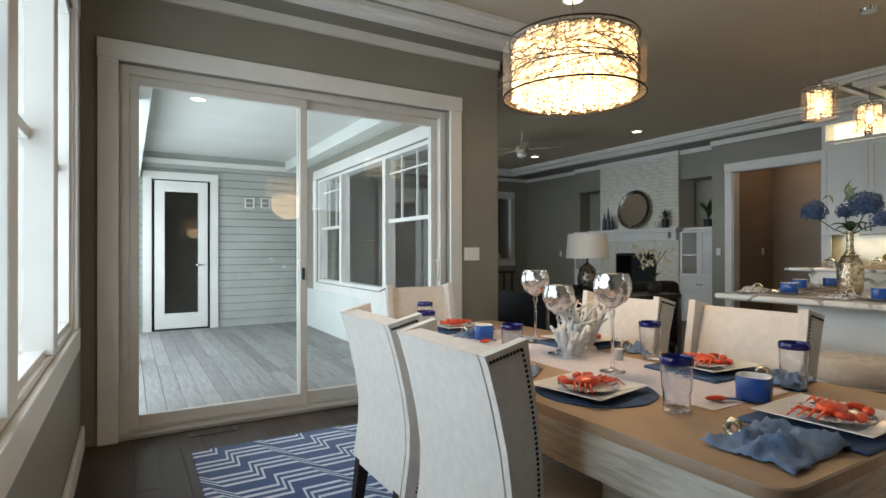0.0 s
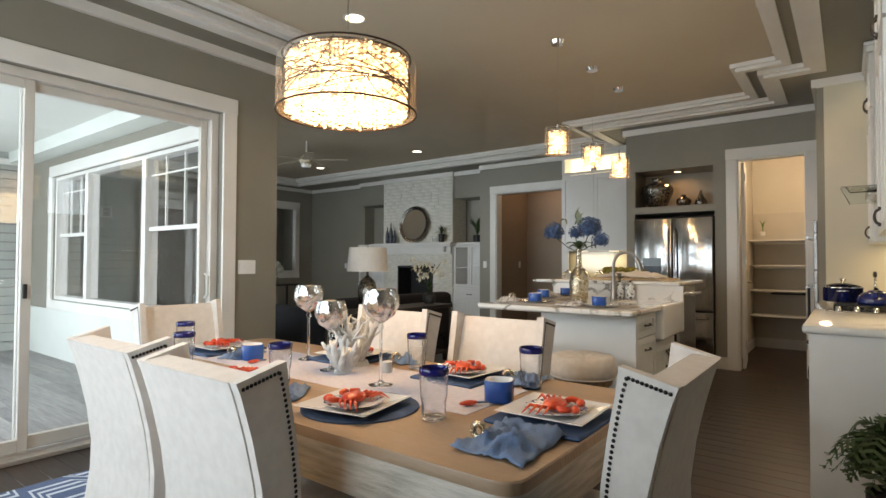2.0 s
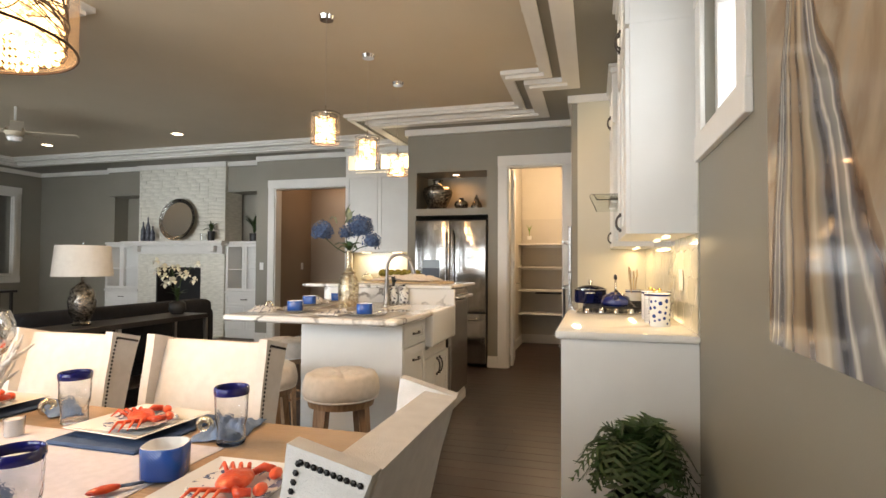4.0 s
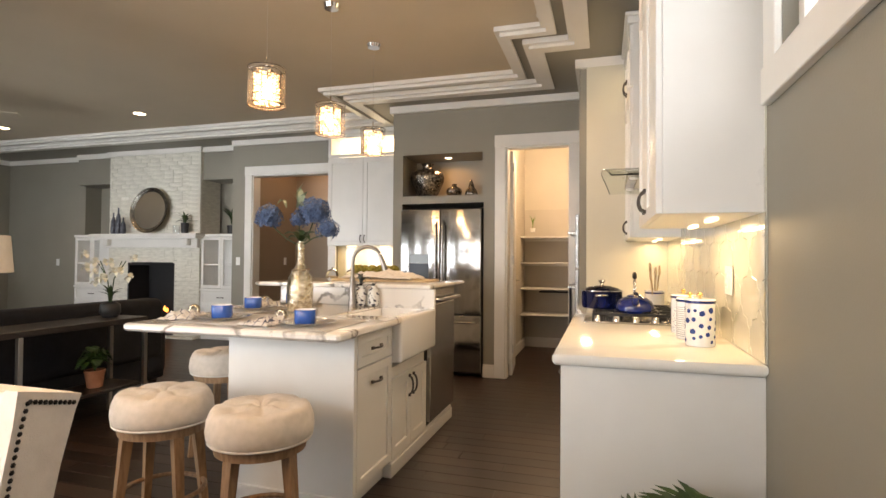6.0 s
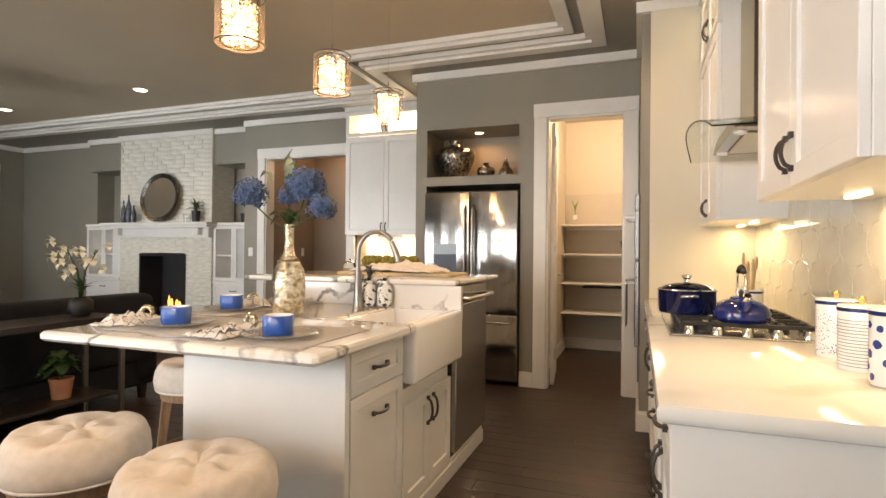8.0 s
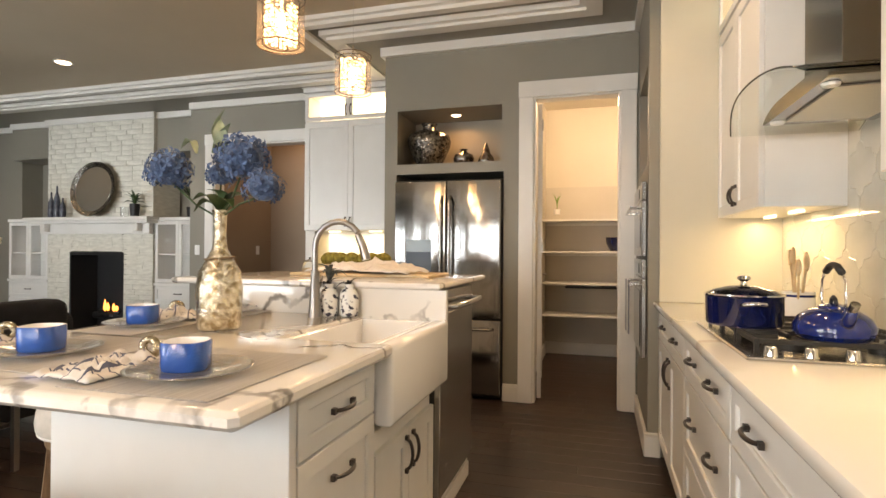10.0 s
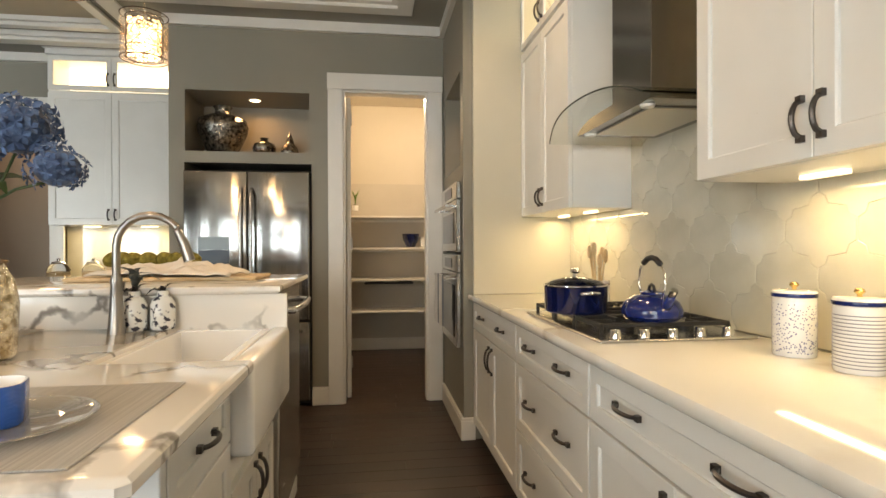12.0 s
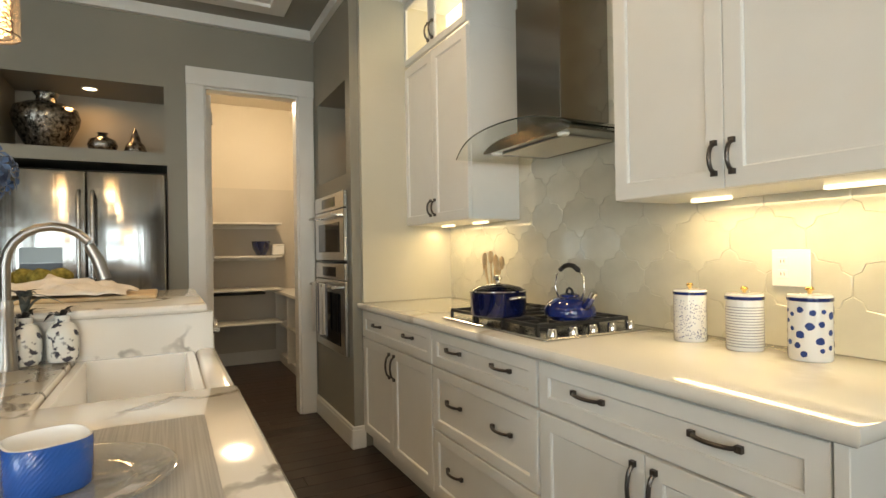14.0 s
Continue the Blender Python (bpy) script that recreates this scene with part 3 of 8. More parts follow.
# cooktop
hob = thing("gas_cooktop", pose(5.08, 0.34, 0.92), "stainless gas cooktop with black cast iron grates", "cooktop")
part("tray", block(-0.385, 0.385, -0.26, 0.26, 0.0, 0.012, 0.004), STEEL, hob)
for i, (x, y, r) in enumerate(((-0.26, 0.1, 0.045), (-0.26, -0.13, 0.035), (0, -0.02, 0.055), (0.26, 0.1, 0.035), (0.26, -0.13, 0.045))):
    part("burner", lathe([(0, 0.03), (r * 0.8, 0.03), (r, 0.024), (r, 0.012)], 18, at=(x * 0.88 + 0.045, y, 0)), BLACK, hob, "black burner cap", smooth=40)
for x in (-0.255, 0.0, 0.255):
    g = join(*[block(x + a, x + b, c, d, 0.034, 0.048, 0.002) for a, b, c, d in ((-0.12, 0.12, -0.235, -0.222), (-0.12, 0.12, 0.205, 0.218), (-0.12, -0.107, -0.222, 0.205), (0.107, 0.12, -0.222, 0.205), (-0.107, -0.03, -0.135, -0.122), (0.03, 0.107, -0.135, -0.122), (-0.107, -0.03, 0.09, 0.103), (0.03, 0.107, 0.09, 0.103), (-0.006, 0.006, -0.222, -0.16), (-0.006, 0.006, -0.09, 0.06), (-0.006, 0.006, 0.13, 0.205))])
    for a in (-0.115, 0.115):
        for c in (-0.23, 0.212):
            box(g, x + a - 0.006, x + a + 0.006, c - 0.006, c + 0.006, 0.011, 0.036)
    for v in g.verts:
        v.co.x = v.co.x * 0.88 + 0.045
    part("grate", g, BLACK, hob, "black cast iron grate")
for i in range(5):
    part("knob", lathe([(0, 0.038), (0.014, 0.038), (0.016, 0.034), (0.019, 0.012)], 16, at=(-0.335, -0.19 + i * 0.095, 0)), CHROME, hob, "round metal burner knob", smooth=40)

# island: base 4.1 to 6.2, 1.65 to 2.36
FACE = 1.65
isl = thing("end_panel", pose(4.17, FACE, 0), "plain white island end panel behind the bar stools", "panel")
part("panel", block(0, 0.03, 0.0, 0.72, 0.0, 0.877, 0.002), CAB, isl)
part("foot_moulding", block(-0.012, 0.0, 0.06, 0.73, 0.0, 0.09, 0.003), CAB, isl)
back = thing("end_panel", pose(4.20, 2.37, 0), "plain white island back panel on the great room side", "panel")
part("panel", block(0, 1.06, -0.02, 0.0, 0.0, 0.877, 0.002), CAB, back)
base_unit(pose(4.202, FACE, 0), 0.452, 0.69, "single", "white shaker island cabinet with a drawer above a deep pull-out", "island cabinets")
sinkbase = thing("base_cabinet", pose(4.656, FACE, 0), "white shaker sink cabinet with two doors under the apron sink", "cabinet", "island cabinets")
carcass(sinkbase, 0.62, 0.69, 0.10, 0.62)
part("toe_kick", block(0, 0.62, 0.06, 0.69, 0, 0.099, 0), CAB, sinkbase)
for a, b, hx in ((0.004, 0.31, 0.275), (0.31, 0.616, 0.345)):
    f = part("door", shaker(a, b, 0.105, 0.56), CAB, sinkbase)
    add_pull(f, hx, 0.47, 0.12, True)
sink = thing("apron_sink", pose(4.645, 1.59, 0), "white fireclay farmhouse sink set in the island", "sink")
part("apron", bevelled(box(bmesh.new(), 0.0, 0.645, 0.0, 0.07, 0.655, 0.914), 0.02, 3), PORCELAIN, sink, smooth=40)
part("basin", tray_bm(0.0, 0.632, 0.071, 0.412, 0.68, 0.908, 0.03, 0.02), PORCELAIN, sink, smooth=40)
dish = thing("dishwasher", pose(5.312, 1.635, 0), "stainless dishwasher under the raised bar with a bar handle", "dishwasher")
part("body", block(0.0, 0.60, 0.031, 0.6, 0.10, 1.03, 0.002), DARK, dish)
part("door", block(0.004, 0.596, 0.0, 0.03, 0.13, 0.93, 0.004), STEEL, dish)
part("control_panel", block(0.004, 0.596, 0.0, 0.03, 0.934, 1.034, 0.004), STEEL, dish)
part("badge", block(0.09, 0.12, -0.002, 0.0, 0.22, 0.25, 0), CHROME, dish, "small square badge")
part("handle", join(tube([(0.04, -0.005, 0.965), (0.05, -0.05, 0.965), (0.3, -0.062, 0.965), (0.55, -0.05, 0.965), (0.56, -0.005, 0.965)], 0.014, 10), block(0.03, 0.05, -0.012, 0.0, 0.95, 0.98, 0.002), block(0.55, 0.57, -0.012, 0, 0.95, 0.98, 0.002)), STEEL, dish, "round steel bar handle", smooth=40)
plinth = thing("plinth", pose(4.66, 1.655, 0), "white base moulding along the foot of the island", "moulding")
part("board", join(block(0.0, 1.26, -0.004, 0.05, 0.0, 0.08, 0.004), block(0.0, 1.26, 0.004, 0.05, 0.08, 0.098, 0.004)), CAB, plinth)
itop = thing("worktop", pose(3.90, 1.59, 0), "glossy white quartz island top with grey veins and a seating overhang", "worktop")
part("slab", slab_bm([(0.015, 0), (0.743, 0), (0.743, 0.415), (1.378, 0.415), (1.378, 1.2), (0.015, 1.2), (0, 1.185), (0, 0.015)], 0.878, 0.92), MARBLE, itop, smooth=35)
riser = thing("raised_bar", pose(5.28, 1.6, 0), "raised white quartz bar behind the island sink", "bar")
part("front", block(0.0, 0.03, 0.0, 1.2, 0.86, 1.04, 0.002), MARBLE, riser)
part("cheek", block(0.60, 0.70, 0.075, 0.75, 0.18, 1.04, 0.002), MARBLE, riser)
part("back", block(0.03, 0.62, 0.7, 0.76, 0.0, 1.04, 0.002), CAB, riser)
part("top", slab_bm([(-0.03, 0.02), (0.88, 0.02), (0.88, 1.40), (-0.03, 1.40)], 1.041, 1.072), MARBLE, riser, smooth=35)
part("back_wall", block(0.10, 0.62, 0.77, 1.2, 0.0, 1.04, 0.002), CAB, riser)

TAPSTEEL = material("satin nickel tap", (0.33, 0.31, 0.29), 0.3, 1.0)
tap = thing("kitchen_faucet", pose(5.15, 2.15, 0.92), "brushed nickel gooseneck faucet beside the sink", "faucet")
part("base", lathe([(0, 0.0), (0.029, 0.0), (0.029, 0.012), (0.027, 0.02), (0.022, 0.09), (0.018, 0.17), (0.02, 0.18), (0.016, 0.2), (0, 0.2)], 20), TAPSTEEL, tap, smooth=40)
neck = [(0, 0, 0.19), (0, 0, 0.30)] + [(0, -0.11 + 0.11 * math.cos(a), 0.30 + 0.11 * math.sin(a)) for a in [math.pi * k / 10 for k in range(1, 9)]]
part("neck", tube(neck, 0.013, 12), TAPSTEEL, tap, smooth=40)
part("spray_head", tube([(0, -0.20, 0.355), (0, -0.222, 0.31), (0, -0.24, 0.25)], 0.019, 12, taper=[0.75, 0.9, 1.0]), TAPSTEEL, tap, smooth=40)
part("lever", tube([(0.02, 0.0, 0.12), (0.06, 0.01, 0.13), (0.10, 0.02, 0.17)], 0.007, 8), TAPSTEEL, tap, smooth=40)

# cabinets beyond the island
far = thing("worktop", pose(7.9, 2.78, 0), "white quartz worktop under the lit far wall cabinets", "worktop")
part("slab", block(0, 0.65, 0, 1.28, 0.878, 0.92, 0.004), MARBLE, far)
base_unit(pose(7.94, 4.06, 0, 0, 0, -90), 0.64, 0.61, "doors", "white shaker cabinet beyond the island near the fridge", "far cabinets")
base_unit(pose(7.94, 3.418, 0, 0, 0, -90), 0.64, 0.61, "doors", "white shaker cabinet beyond the island near the fridge", "far cabinets")
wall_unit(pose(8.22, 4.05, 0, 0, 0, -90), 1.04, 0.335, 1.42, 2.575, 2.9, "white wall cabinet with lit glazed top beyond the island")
structure("splashback", block(8.54, 8.558, 2.775, 4.06, 0.921, 1.42, 0), TILE, "cream tiled splashback under the far wall cabinets")
lamp("AREA", (8.4, 3.4, 1.39), 7, (1, 0.8, 0.45), 0.06, size_y=1.1)

# refrigerator
fridge = thing("refrigerator", pose(7.34, 2.655, 0, 0, 0, -90), "stainless french door refrigerator in the wall recess", "refrigerator")
W = 0.915
part("cabinet", block(0.0, W, 0.045, 0.75, 0.02, 1.80, 0.004), DARK, fridge, "black refrigerator cabinet")
STEELV = varied(material("brushed steel door", (0.46, 0.455, 0.44), 0.14, 1.0), (0.4, 0.395, 0.385), (0.5, 0.49, 0.475), 1, 2, (9, 9, 0.25), bump=0.35, bump_scale=1.0, rough=(0.1, 0.17))
for a, b, z0, z1, name in ((0.003, W / 2 - 0.002, 0.66, 1.79, "door"), (W / 2 + 0.002, W - 0.003, 0.66, 1.79, "door"), (0.003, W - 0.003, 0.05, 0.65, "freezer_drawer")):
    f = part(name, bevelled(box(bmesh.new(), a, b, 0.0, 0.044, z0, z1), 0.01, 3), STEELV, fridge, smooth=40)
    if name == "door":
        hx = b - 0.035 if a < 0.1 else a + 0.035
        part("handle", tube([(hx, 0.0, 0.75), (hx, -0.05, 0.78), (hx, -0.055, 1.2), (hx, -0.05, 1.62), (hx, 0.0, 1.66)], 0.012, 10), STEEL, f, "long steel bar handle", smooth=40)
        if a < 0.1:
            part("dispenser", block(0.11, 0.33, -0.003, 0.0, 0.95, 1.20, 0.001), material("dispenser recess", (0.05, 0.07, 0.1), 0.3), f, "dark blue water dispenser recess")
            # The dispenser's blue light is put into this panel's base colour.
            part("dispenser_panel", block(0.11, 0.33, -0.006, 0.0, 1.202, 1.30, 0.001), material("dispenser panel", (0.3, 0.38, 0.43), 0.2), f, "dispenser control panel tinted for its blue light")
        else:
            part("badge", lathe([(0, 0.004), (0.014, 0.004), (0.014, 0)], 14), STEEL, f, "small round badge").matrix_world = pose(7.34, 1.90, 1.72, 0, -90, 0)
    else:
        part("handle", tube([(0.06, 0, 0.58), (0.08, -0.05, 0.58), (W - 0.08, -0.05, 0.58), (W - 0.06, 0, 0.58)], 0.012, 10), STEEL, f, "long steel bar handle", smooth=40)

# wall oven and microwave
for name, z0, z1, text in (("microwave_oven", 1.18, 1.64, "built-in stainless microwave above the wall oven"), ("wall_oven", 0.56, 1.165, "built-in stainless wall oven with a striped towel")):
    o = thing(name, pose(7.28, 0.735, z0, 0, 0, 180), text, "oven")
    h = z1 - z0
    w = 0.72
    part("body", block(0.06, w - 0.06, 0.03, 0.5, 0.0, h - 0.002, 0), DARK, o)
    part("door", block(0.0, w, 0.0, 0.029, 0.005, h - 0.115, 0.004), STEEL, o)
    part("window", block(0.1, w - 0.1, -0.003, 0.0, 0.06, h - 0.20, 0.001), material("oven glass", (0.01, 0.01, 0.012), 0.05), o, "black oven window")
    part("control_panel", block(0.0, w, 0.0, 0.029, h - 0.11, h, 0.004), STEEL, o)
    part("display", block(0.2, 0.52, -0.003, 0.0, h - 0.09, h - 0.025, 0.001), material("display black", (0.01, 0.01, 0.012), 0.08), o, "black oven display")
    part("handle", join(tube([(0.06, -0.055, h - 0.155), (w - 0.06, -0.055, h - 0.155)], 0.011, 10), block(0.08, 0.1, -0.05, 0, h - 0.163, h - 0.147, 0.002), block(w - 0.1, w - 0.08, -0.05, 0, h - 0.163, h - 0.147, 0.002)), STEEL, o, "round steel bar handle", smooth=40)

# recessed ceiling lamps
def can(x, y, z=CZ, r=0.085):
    t = thing("recessed_light", pose(x, y, z), "round recessed ceiling light glowing warm", "ceiling light", "recessed ceiling lights")
    part("trim_ring", lathe([(r * 0.8, -0.001), (r * 0.82, -0.006), (r, -0.005), (r, 0.0)], 24), TRIM, t, smooth=40)
    part("lens", lathe([(0, -0.002), (r * 0.8, -0.002)], 24), LAMPGLOW, t, "glowing round lamp lens")


for x, y in ((3.16, 3.39), (7.12, 6.1), (5.76, 0.895), (4.72, 0.89), (2.5, 0.92), (7.2, 8.6)):
    can(x, y)
can(7.65, 2.2, 2.405, 0.05)
lamp("SPOT", (7.65, 2.2, 2.39), 9, (1, 0.56, 0.24), 0.03, spot=175)
lamp("SPOT", (6.95, 0.4, 2.345), 5, (1, 0.6, 0.3), 0.03, spot=150)
for x, y in ((0.97, 6.5), (2.79, 6.75)):
    can(x, y, 2.78)

# ---- sliding door and porch ----
slider = thing("sliding_door", pose(0.30, 4.56, 0), "white framed two panel sliding glass door to the porch", "sliding door")
VINYL = varied(material("almond vinyl frame", rough=0.4), (0.55, 0.52, 0.47), (0.6, 0.57, 0.52), 4)
part("frame", join(block(0, 0.06, 0, 0.12, 0, 2.44, 0.003), block(2.41, 2.47, 0, 0.12, 0, 2.44, 0.003), block(0.06, 2.41, 0, 0.12, 2.38, 2.44, 0.003)), VINYL, slider)
part("threshold", join(block(0.0, 2.47, -0.06, 0.12, 0.001, 0.03, 0.003), block(0.06, 2.41, 0.03, 0.05, 0.03, 0.05, 0)), material("pale metal threshold", (0.55, 0.53, 0.5), 0.35, 0.6), slider, "pale metal threshold")
for a, b, y in ((0.06, 1.24, 0.02), (1.18, 2.41, 0.065)):
    leaf = part("door_panel", join(block(a, a + 0.055, y, y + 0.04, 0.05, 2.38, 0.003), block(b - 0.055, b, y, y + 0.04, 0.05, 2.38, 0.003), block(a + 0.055, b - 0.055, y, y + 0.04, 0.05, 0.13, 0.003), block(a + 0.055, b - 0.055, y, y + 0.04, 2.32, 2.38, 0.003)), VINYL, slider)
    g = part("pane", block(a + 0.055, b - 0.055, y + 0.018, y + 0.022, 0.13, 2.32, 0), GLASS, leaf, "clear glass pane")
    g.visible_shadow = False
part("handle", tube([(2.37, 0.0, 0.95), (2.37, -0.04, 0.97), (2.37, -0.04, 1.12), (2.37, 0.0, 1.14)], 0.01, 8), VINYL, slider, "curved white door handle", smooth=True)
part("latch", block(1.195, 1.215, -0.005, 0.019, 1.0, 1.09, 0.003), DARK, slider, "small black latch")


def window(name, m, w, h, cols, label, grille=False, rail=None, depth=0.1, dark=False):
    """A window unit: local x across, z up, y through the wall."""
    t = thing(name, m, label, "window", "", "")
    part("window_frame", join(block(0, 0.045, 0, depth, 0, h, 0.002), block(w - 0.045, w, 0, depth, 0, h, 0.002), block(0.045, w - 0.045, 0, depth, 0, 0.05, 0.002), block(0.045, w - 0.045, 0, depth, h - 0.045, h, 0.002)), TRIM, t)
    x = 0.045
    for i, cw in enumerate(cols):
        x1 = x + cw * (w - 0.09)
        if i < len(cols) - 1:
            part("mullion", block(x1 - 0.045, x1 + 0.045, 0.002, depth - 0.002, 0.05, h - 0.045, 0.002), TRIM, t)
        pane = part("pane", block(x + 0.002, x1 - 0.002, depth * 0.45, depth * 0.45 + 0.005, 0.052, h - 0.047, 0), GLASS, t, "clear window pane")
        pane.visible_shadow = False
        if rail and (grille is True or i in (grille or ())):
            part("meeting_rail", block(x + 0.046 * (i > 0), x1 - 0.046 * (i < len(cols) - 1), depth * 0.3, depth * 0.62, rail * h - 0.022, rail * h + 0.022, 0.002), TRIM, t)
            for k in range(1, 3):
                gx = x + (x1 - x) * k / 3
                part("glazing_bar", block(gx - 0.009, gx + 0.009, depth * 0.38, depth * 0.56, rail * h + 0.023, h - 0.047, 0), TRIM, t)
            for z in (h - 0.22,):
                part("glazing_bar", block(x + 0.05, x1 - 0.05, depth * 0.385, depth * 0.555, z - 0.008, z + 0.008, 0), TRIM, t)
        x = x1
    return t


window("window_1", pose(-0.03, 3.925, 0.805, 0, 0, -90), 2.62, 1.69, (0.34, 0.33, 0.33), "white triple window by the dining table", (0, 1, 2), 0.5, 0.12)
for y in (3.01, 2.14):
    structure("trim_mullion", block(-0.028, 0.118, y - 0.06, y + 0.06, 0.832, 2.5, 0.003), TRIM)
structure("window_sill", block(-0.028, 0.105, 1.302, 3.928, 0.803, 0.83, 0.003), TRIM)
structure("window_jamb", block(-0.028, 0.105, 3.912, 3.929, 0.831, 2.498, 0), TRIM)
structure("window_jamb", block(-0.028, 0.105, 1.301, 1.318, 0.831, 2.498, 0), TRIM)
window("window_2", pose(3.575, -0.04, 1.855, 0, 0, 180), 0.62, 0.6, (1,), "small white high window beside the wall cabinet")
window("window_3", pose(8.295, 10.82, 0.985, 0, 0, 180), 1.09, 1.51, (1,), "dark window in the great room")
window("window_4", pose(2.985, 8.945, 0.725, 0, 0, -90), 3.74, 1.63, (0.27, 0.42, 0.31), "white triple window between porch and great room", (0, 2), 0.52, 0.14)
structure("trim_porch_window", join(block(2.94, 2.968, 5.08, 9.07, 2.36, 2.50, 0.003), block(2.94, 2.968, 5.08, 9.07, 0.60, 0.72, 0.003), block(2.94, 2.968, 5.08, 5.2, 0.72, 2.36, 0.003), block(2.94, 2.968, 8.95, 9.07, 0.72, 2.36, 0.003)), TRIM)
PORCHWALL = varied(material("white porch panel", rough=0.5), (0.6, 0.62, 0.58), (0.64, 0.66, 0.62), 2)
structure("wall_porch_panel", block(2.955, 2.968, 4.76, 10.0, -0.03, 0.598, 0), PORCHWALL)
structure("porch_beam", block(2.72, 2.968, 4.74, 10.0, 2.62, 2.779, 0.003), PORCHWALL)
structure("porch_beam", block(0.2, 0.5, 4.74, 10.0, 2.35, 2.779, 0.003), PORCHWALL)
for y in (9.85, 7.4, 4.95):
    structure("porch_post", block(0.24, 0.42, y, y + 0.14, -0.03, 2.35, 0.003), PORCHWALL)
structure("porch_trim", block(0.2, 2.97, 9.94, 9.999, 2.60, 2.68, 0.003), TRIM)
pdoor = thing("door_1", pose(1.5, 9.97, 0.0, 0, 0, 180), "white glazed porch door with a lever handle", "door", kind="structure")
part("door_leaf", join(block(0.04, 0.18, 0, 0.04, 0.0, 2.33, 0.003), block(0.66, 0.80, 0, 0.04, 0.0, 2.33, 0.003), block(0.18, 0.66, 0, 0.04, 0.0, 0.24, 0.003), block(0.18, 0.66, 0, 0.04, 2.16, 2.33, 0.003)), TRIM, pdoor)
part("pane", block(0.18, 0.66, 0.015, 0.02, 0.24, 2.16, 0), GLASS, pdoor, "clear glass pane")
part("door_handle", tube([(0.11, 0.045, 1.0), (0.11, 0.08, 1.0), (0.23, 0.08, 1.0)], 0.01, 8), STEEL, pdoor, "steel lever handle", smooth=True)
structure("trim_porch_door", join(block(0.54, 0.66, 9.93, 9.998, -0.03, 2.47, 0.003), block(1.5, 1.62, 9.93, 9.998, -0.03, 2.47, 0.003), block(0.66, 1.5, 9.93, 9.998, 2.35, 2.47, 0.003)), TRIM)
structure("room_beyond_porch", join(block(0.3, 2.3, 12.0, 12.1, 0, 2.6, 0), block(0.2, 0.3, 10.2, 12.1, 0, 2.6, 0), block(2.3, 2.4, 10.2, 12.1, 0, 2.6, 0), block(0.2, 2.4, 10.2, 12.1, 2.6, 2.7, 0), block(0.2, 2.4, 10.2, 12.1, -0.1, 0.0, 0)), WALL)
structure("room_beyond_window", join(block(6.8, 8.8, 11.8, 11.9, 0, 2.8, 0), block(6.8, 6.9, 11.0, 11.9, 0, 2.8, 0), block(8.7, 8.8, 11.0, 11.9, 0, 2.8, 0), block(6.8, 8.8, 11.0, 11.9, 2.8, 2.9, 0), block(6.8, 8.8, 11.0, 11.9, 0.0, 0.1, 0)), WALL)

# floor register and switches
reg = thing("floor_register", pose(0.70, 4.36, 0.0), "metal floor register before the sliding door", "vent")
part("frame", block(0, 0.30, 0, 0.10, 0.0, 0.005, 0.001), material("bronze register", (0.12, 0.1, 0.08), 0.4, 0.7), reg)
for i in range(14):
    part("slot", block(0.025 + i * 0.018, 0.034 + i * 0.018, 0.018, 0.082, 0.005, 0.0065, 0), DARK, reg)


def plate_on_wall(m, gangs, label, kind="rocker"):
    t = thing("switch_plate" if kind == "rocker" else "outlet_plate", m, label, "switch" if kind == "rocker" else "outlet")
    w = 0.07 + 0.046 * (gangs - 1)
    part("plate", bevelled(box(bmesh.new(), -w / 2, w / 2, -0.006, 0, -0.058, 0.058), 0.002), PORCELAIN, t)
    for g in range(gangs):
        x = (g - (gangs - 1) / 2) * 0.046
        if kind == "rocker":
            part("rocker", block(x - 0.016, x + 0.016, -0.010, -0.006, -0.033, 0.033, 0.001), PORCELAIN, t)
        else:
            for z in (-0.02, 0.02) if g == 0 else ():
                part("socket", block(x - 0.015, x + 0.015, -0.008, -0.006, z - 0.014, z + 0.014, 0.001), PORCELAIN, t)
                for dx in (-0.005, 0.005):
                    part("slot", block(x + dx - 0.001, x + dx + 0.001, -0.0085, -0.008, z - 0.004, z + 0.006, 0), DARK, t)


plate_on_wall(pose(3.0, 4.499, 1.19), 3, "white triple rocker switch plate beside the sliding door")
plate_on_wall(pose(4.215, 0.013, 1.17, 0, 0, 180), 2, "white double outlet plate on the tiled splashback", "outlet")
plate_on_wall(pose(8.399, 5.59, 1.2, 0, 0, -90), 1, "white rocker switch beside the hall opening")
plate_on_wall(pose(8.799, 9.6, 1.15, 0, 0, -90), 1, "white rocker switch on the great room wall")
plate_on_wall(pose(9.3, 5.399, 1.2, 0, 0, 0), 1, "white rocker switch in the hall")

# ---- painting ----
paint = thing("painting", pose(2.585, 0.002, 1.05, 0, 0, 180), "tall glossy abstract agate painting on canvas", "painting")
AG = material("swirled agate paint", (0.4, 0.35, 0.3), 0.12, coat=0.5)
ab = AG.node_tree.nodes["Principled BSDF"]
aw = node(AG, "ShaderNodeTexCoord")


def agate_noise(scale, detail, distortion, stretch, shift):
    am = node(AG, "ShaderNodeMapping", Scale=stretch, Location=shift)
    wire(AG, aw.outputs["Object"], am.inputs["Vector"])
    an = node(AG, "ShaderNodeTexNoise", Scale=scale, Detail=detail, Distortion=distortion)
    wire(AG, am.outputs[0], an.inputs["Vector"])
    return an.outputs["Fac"]


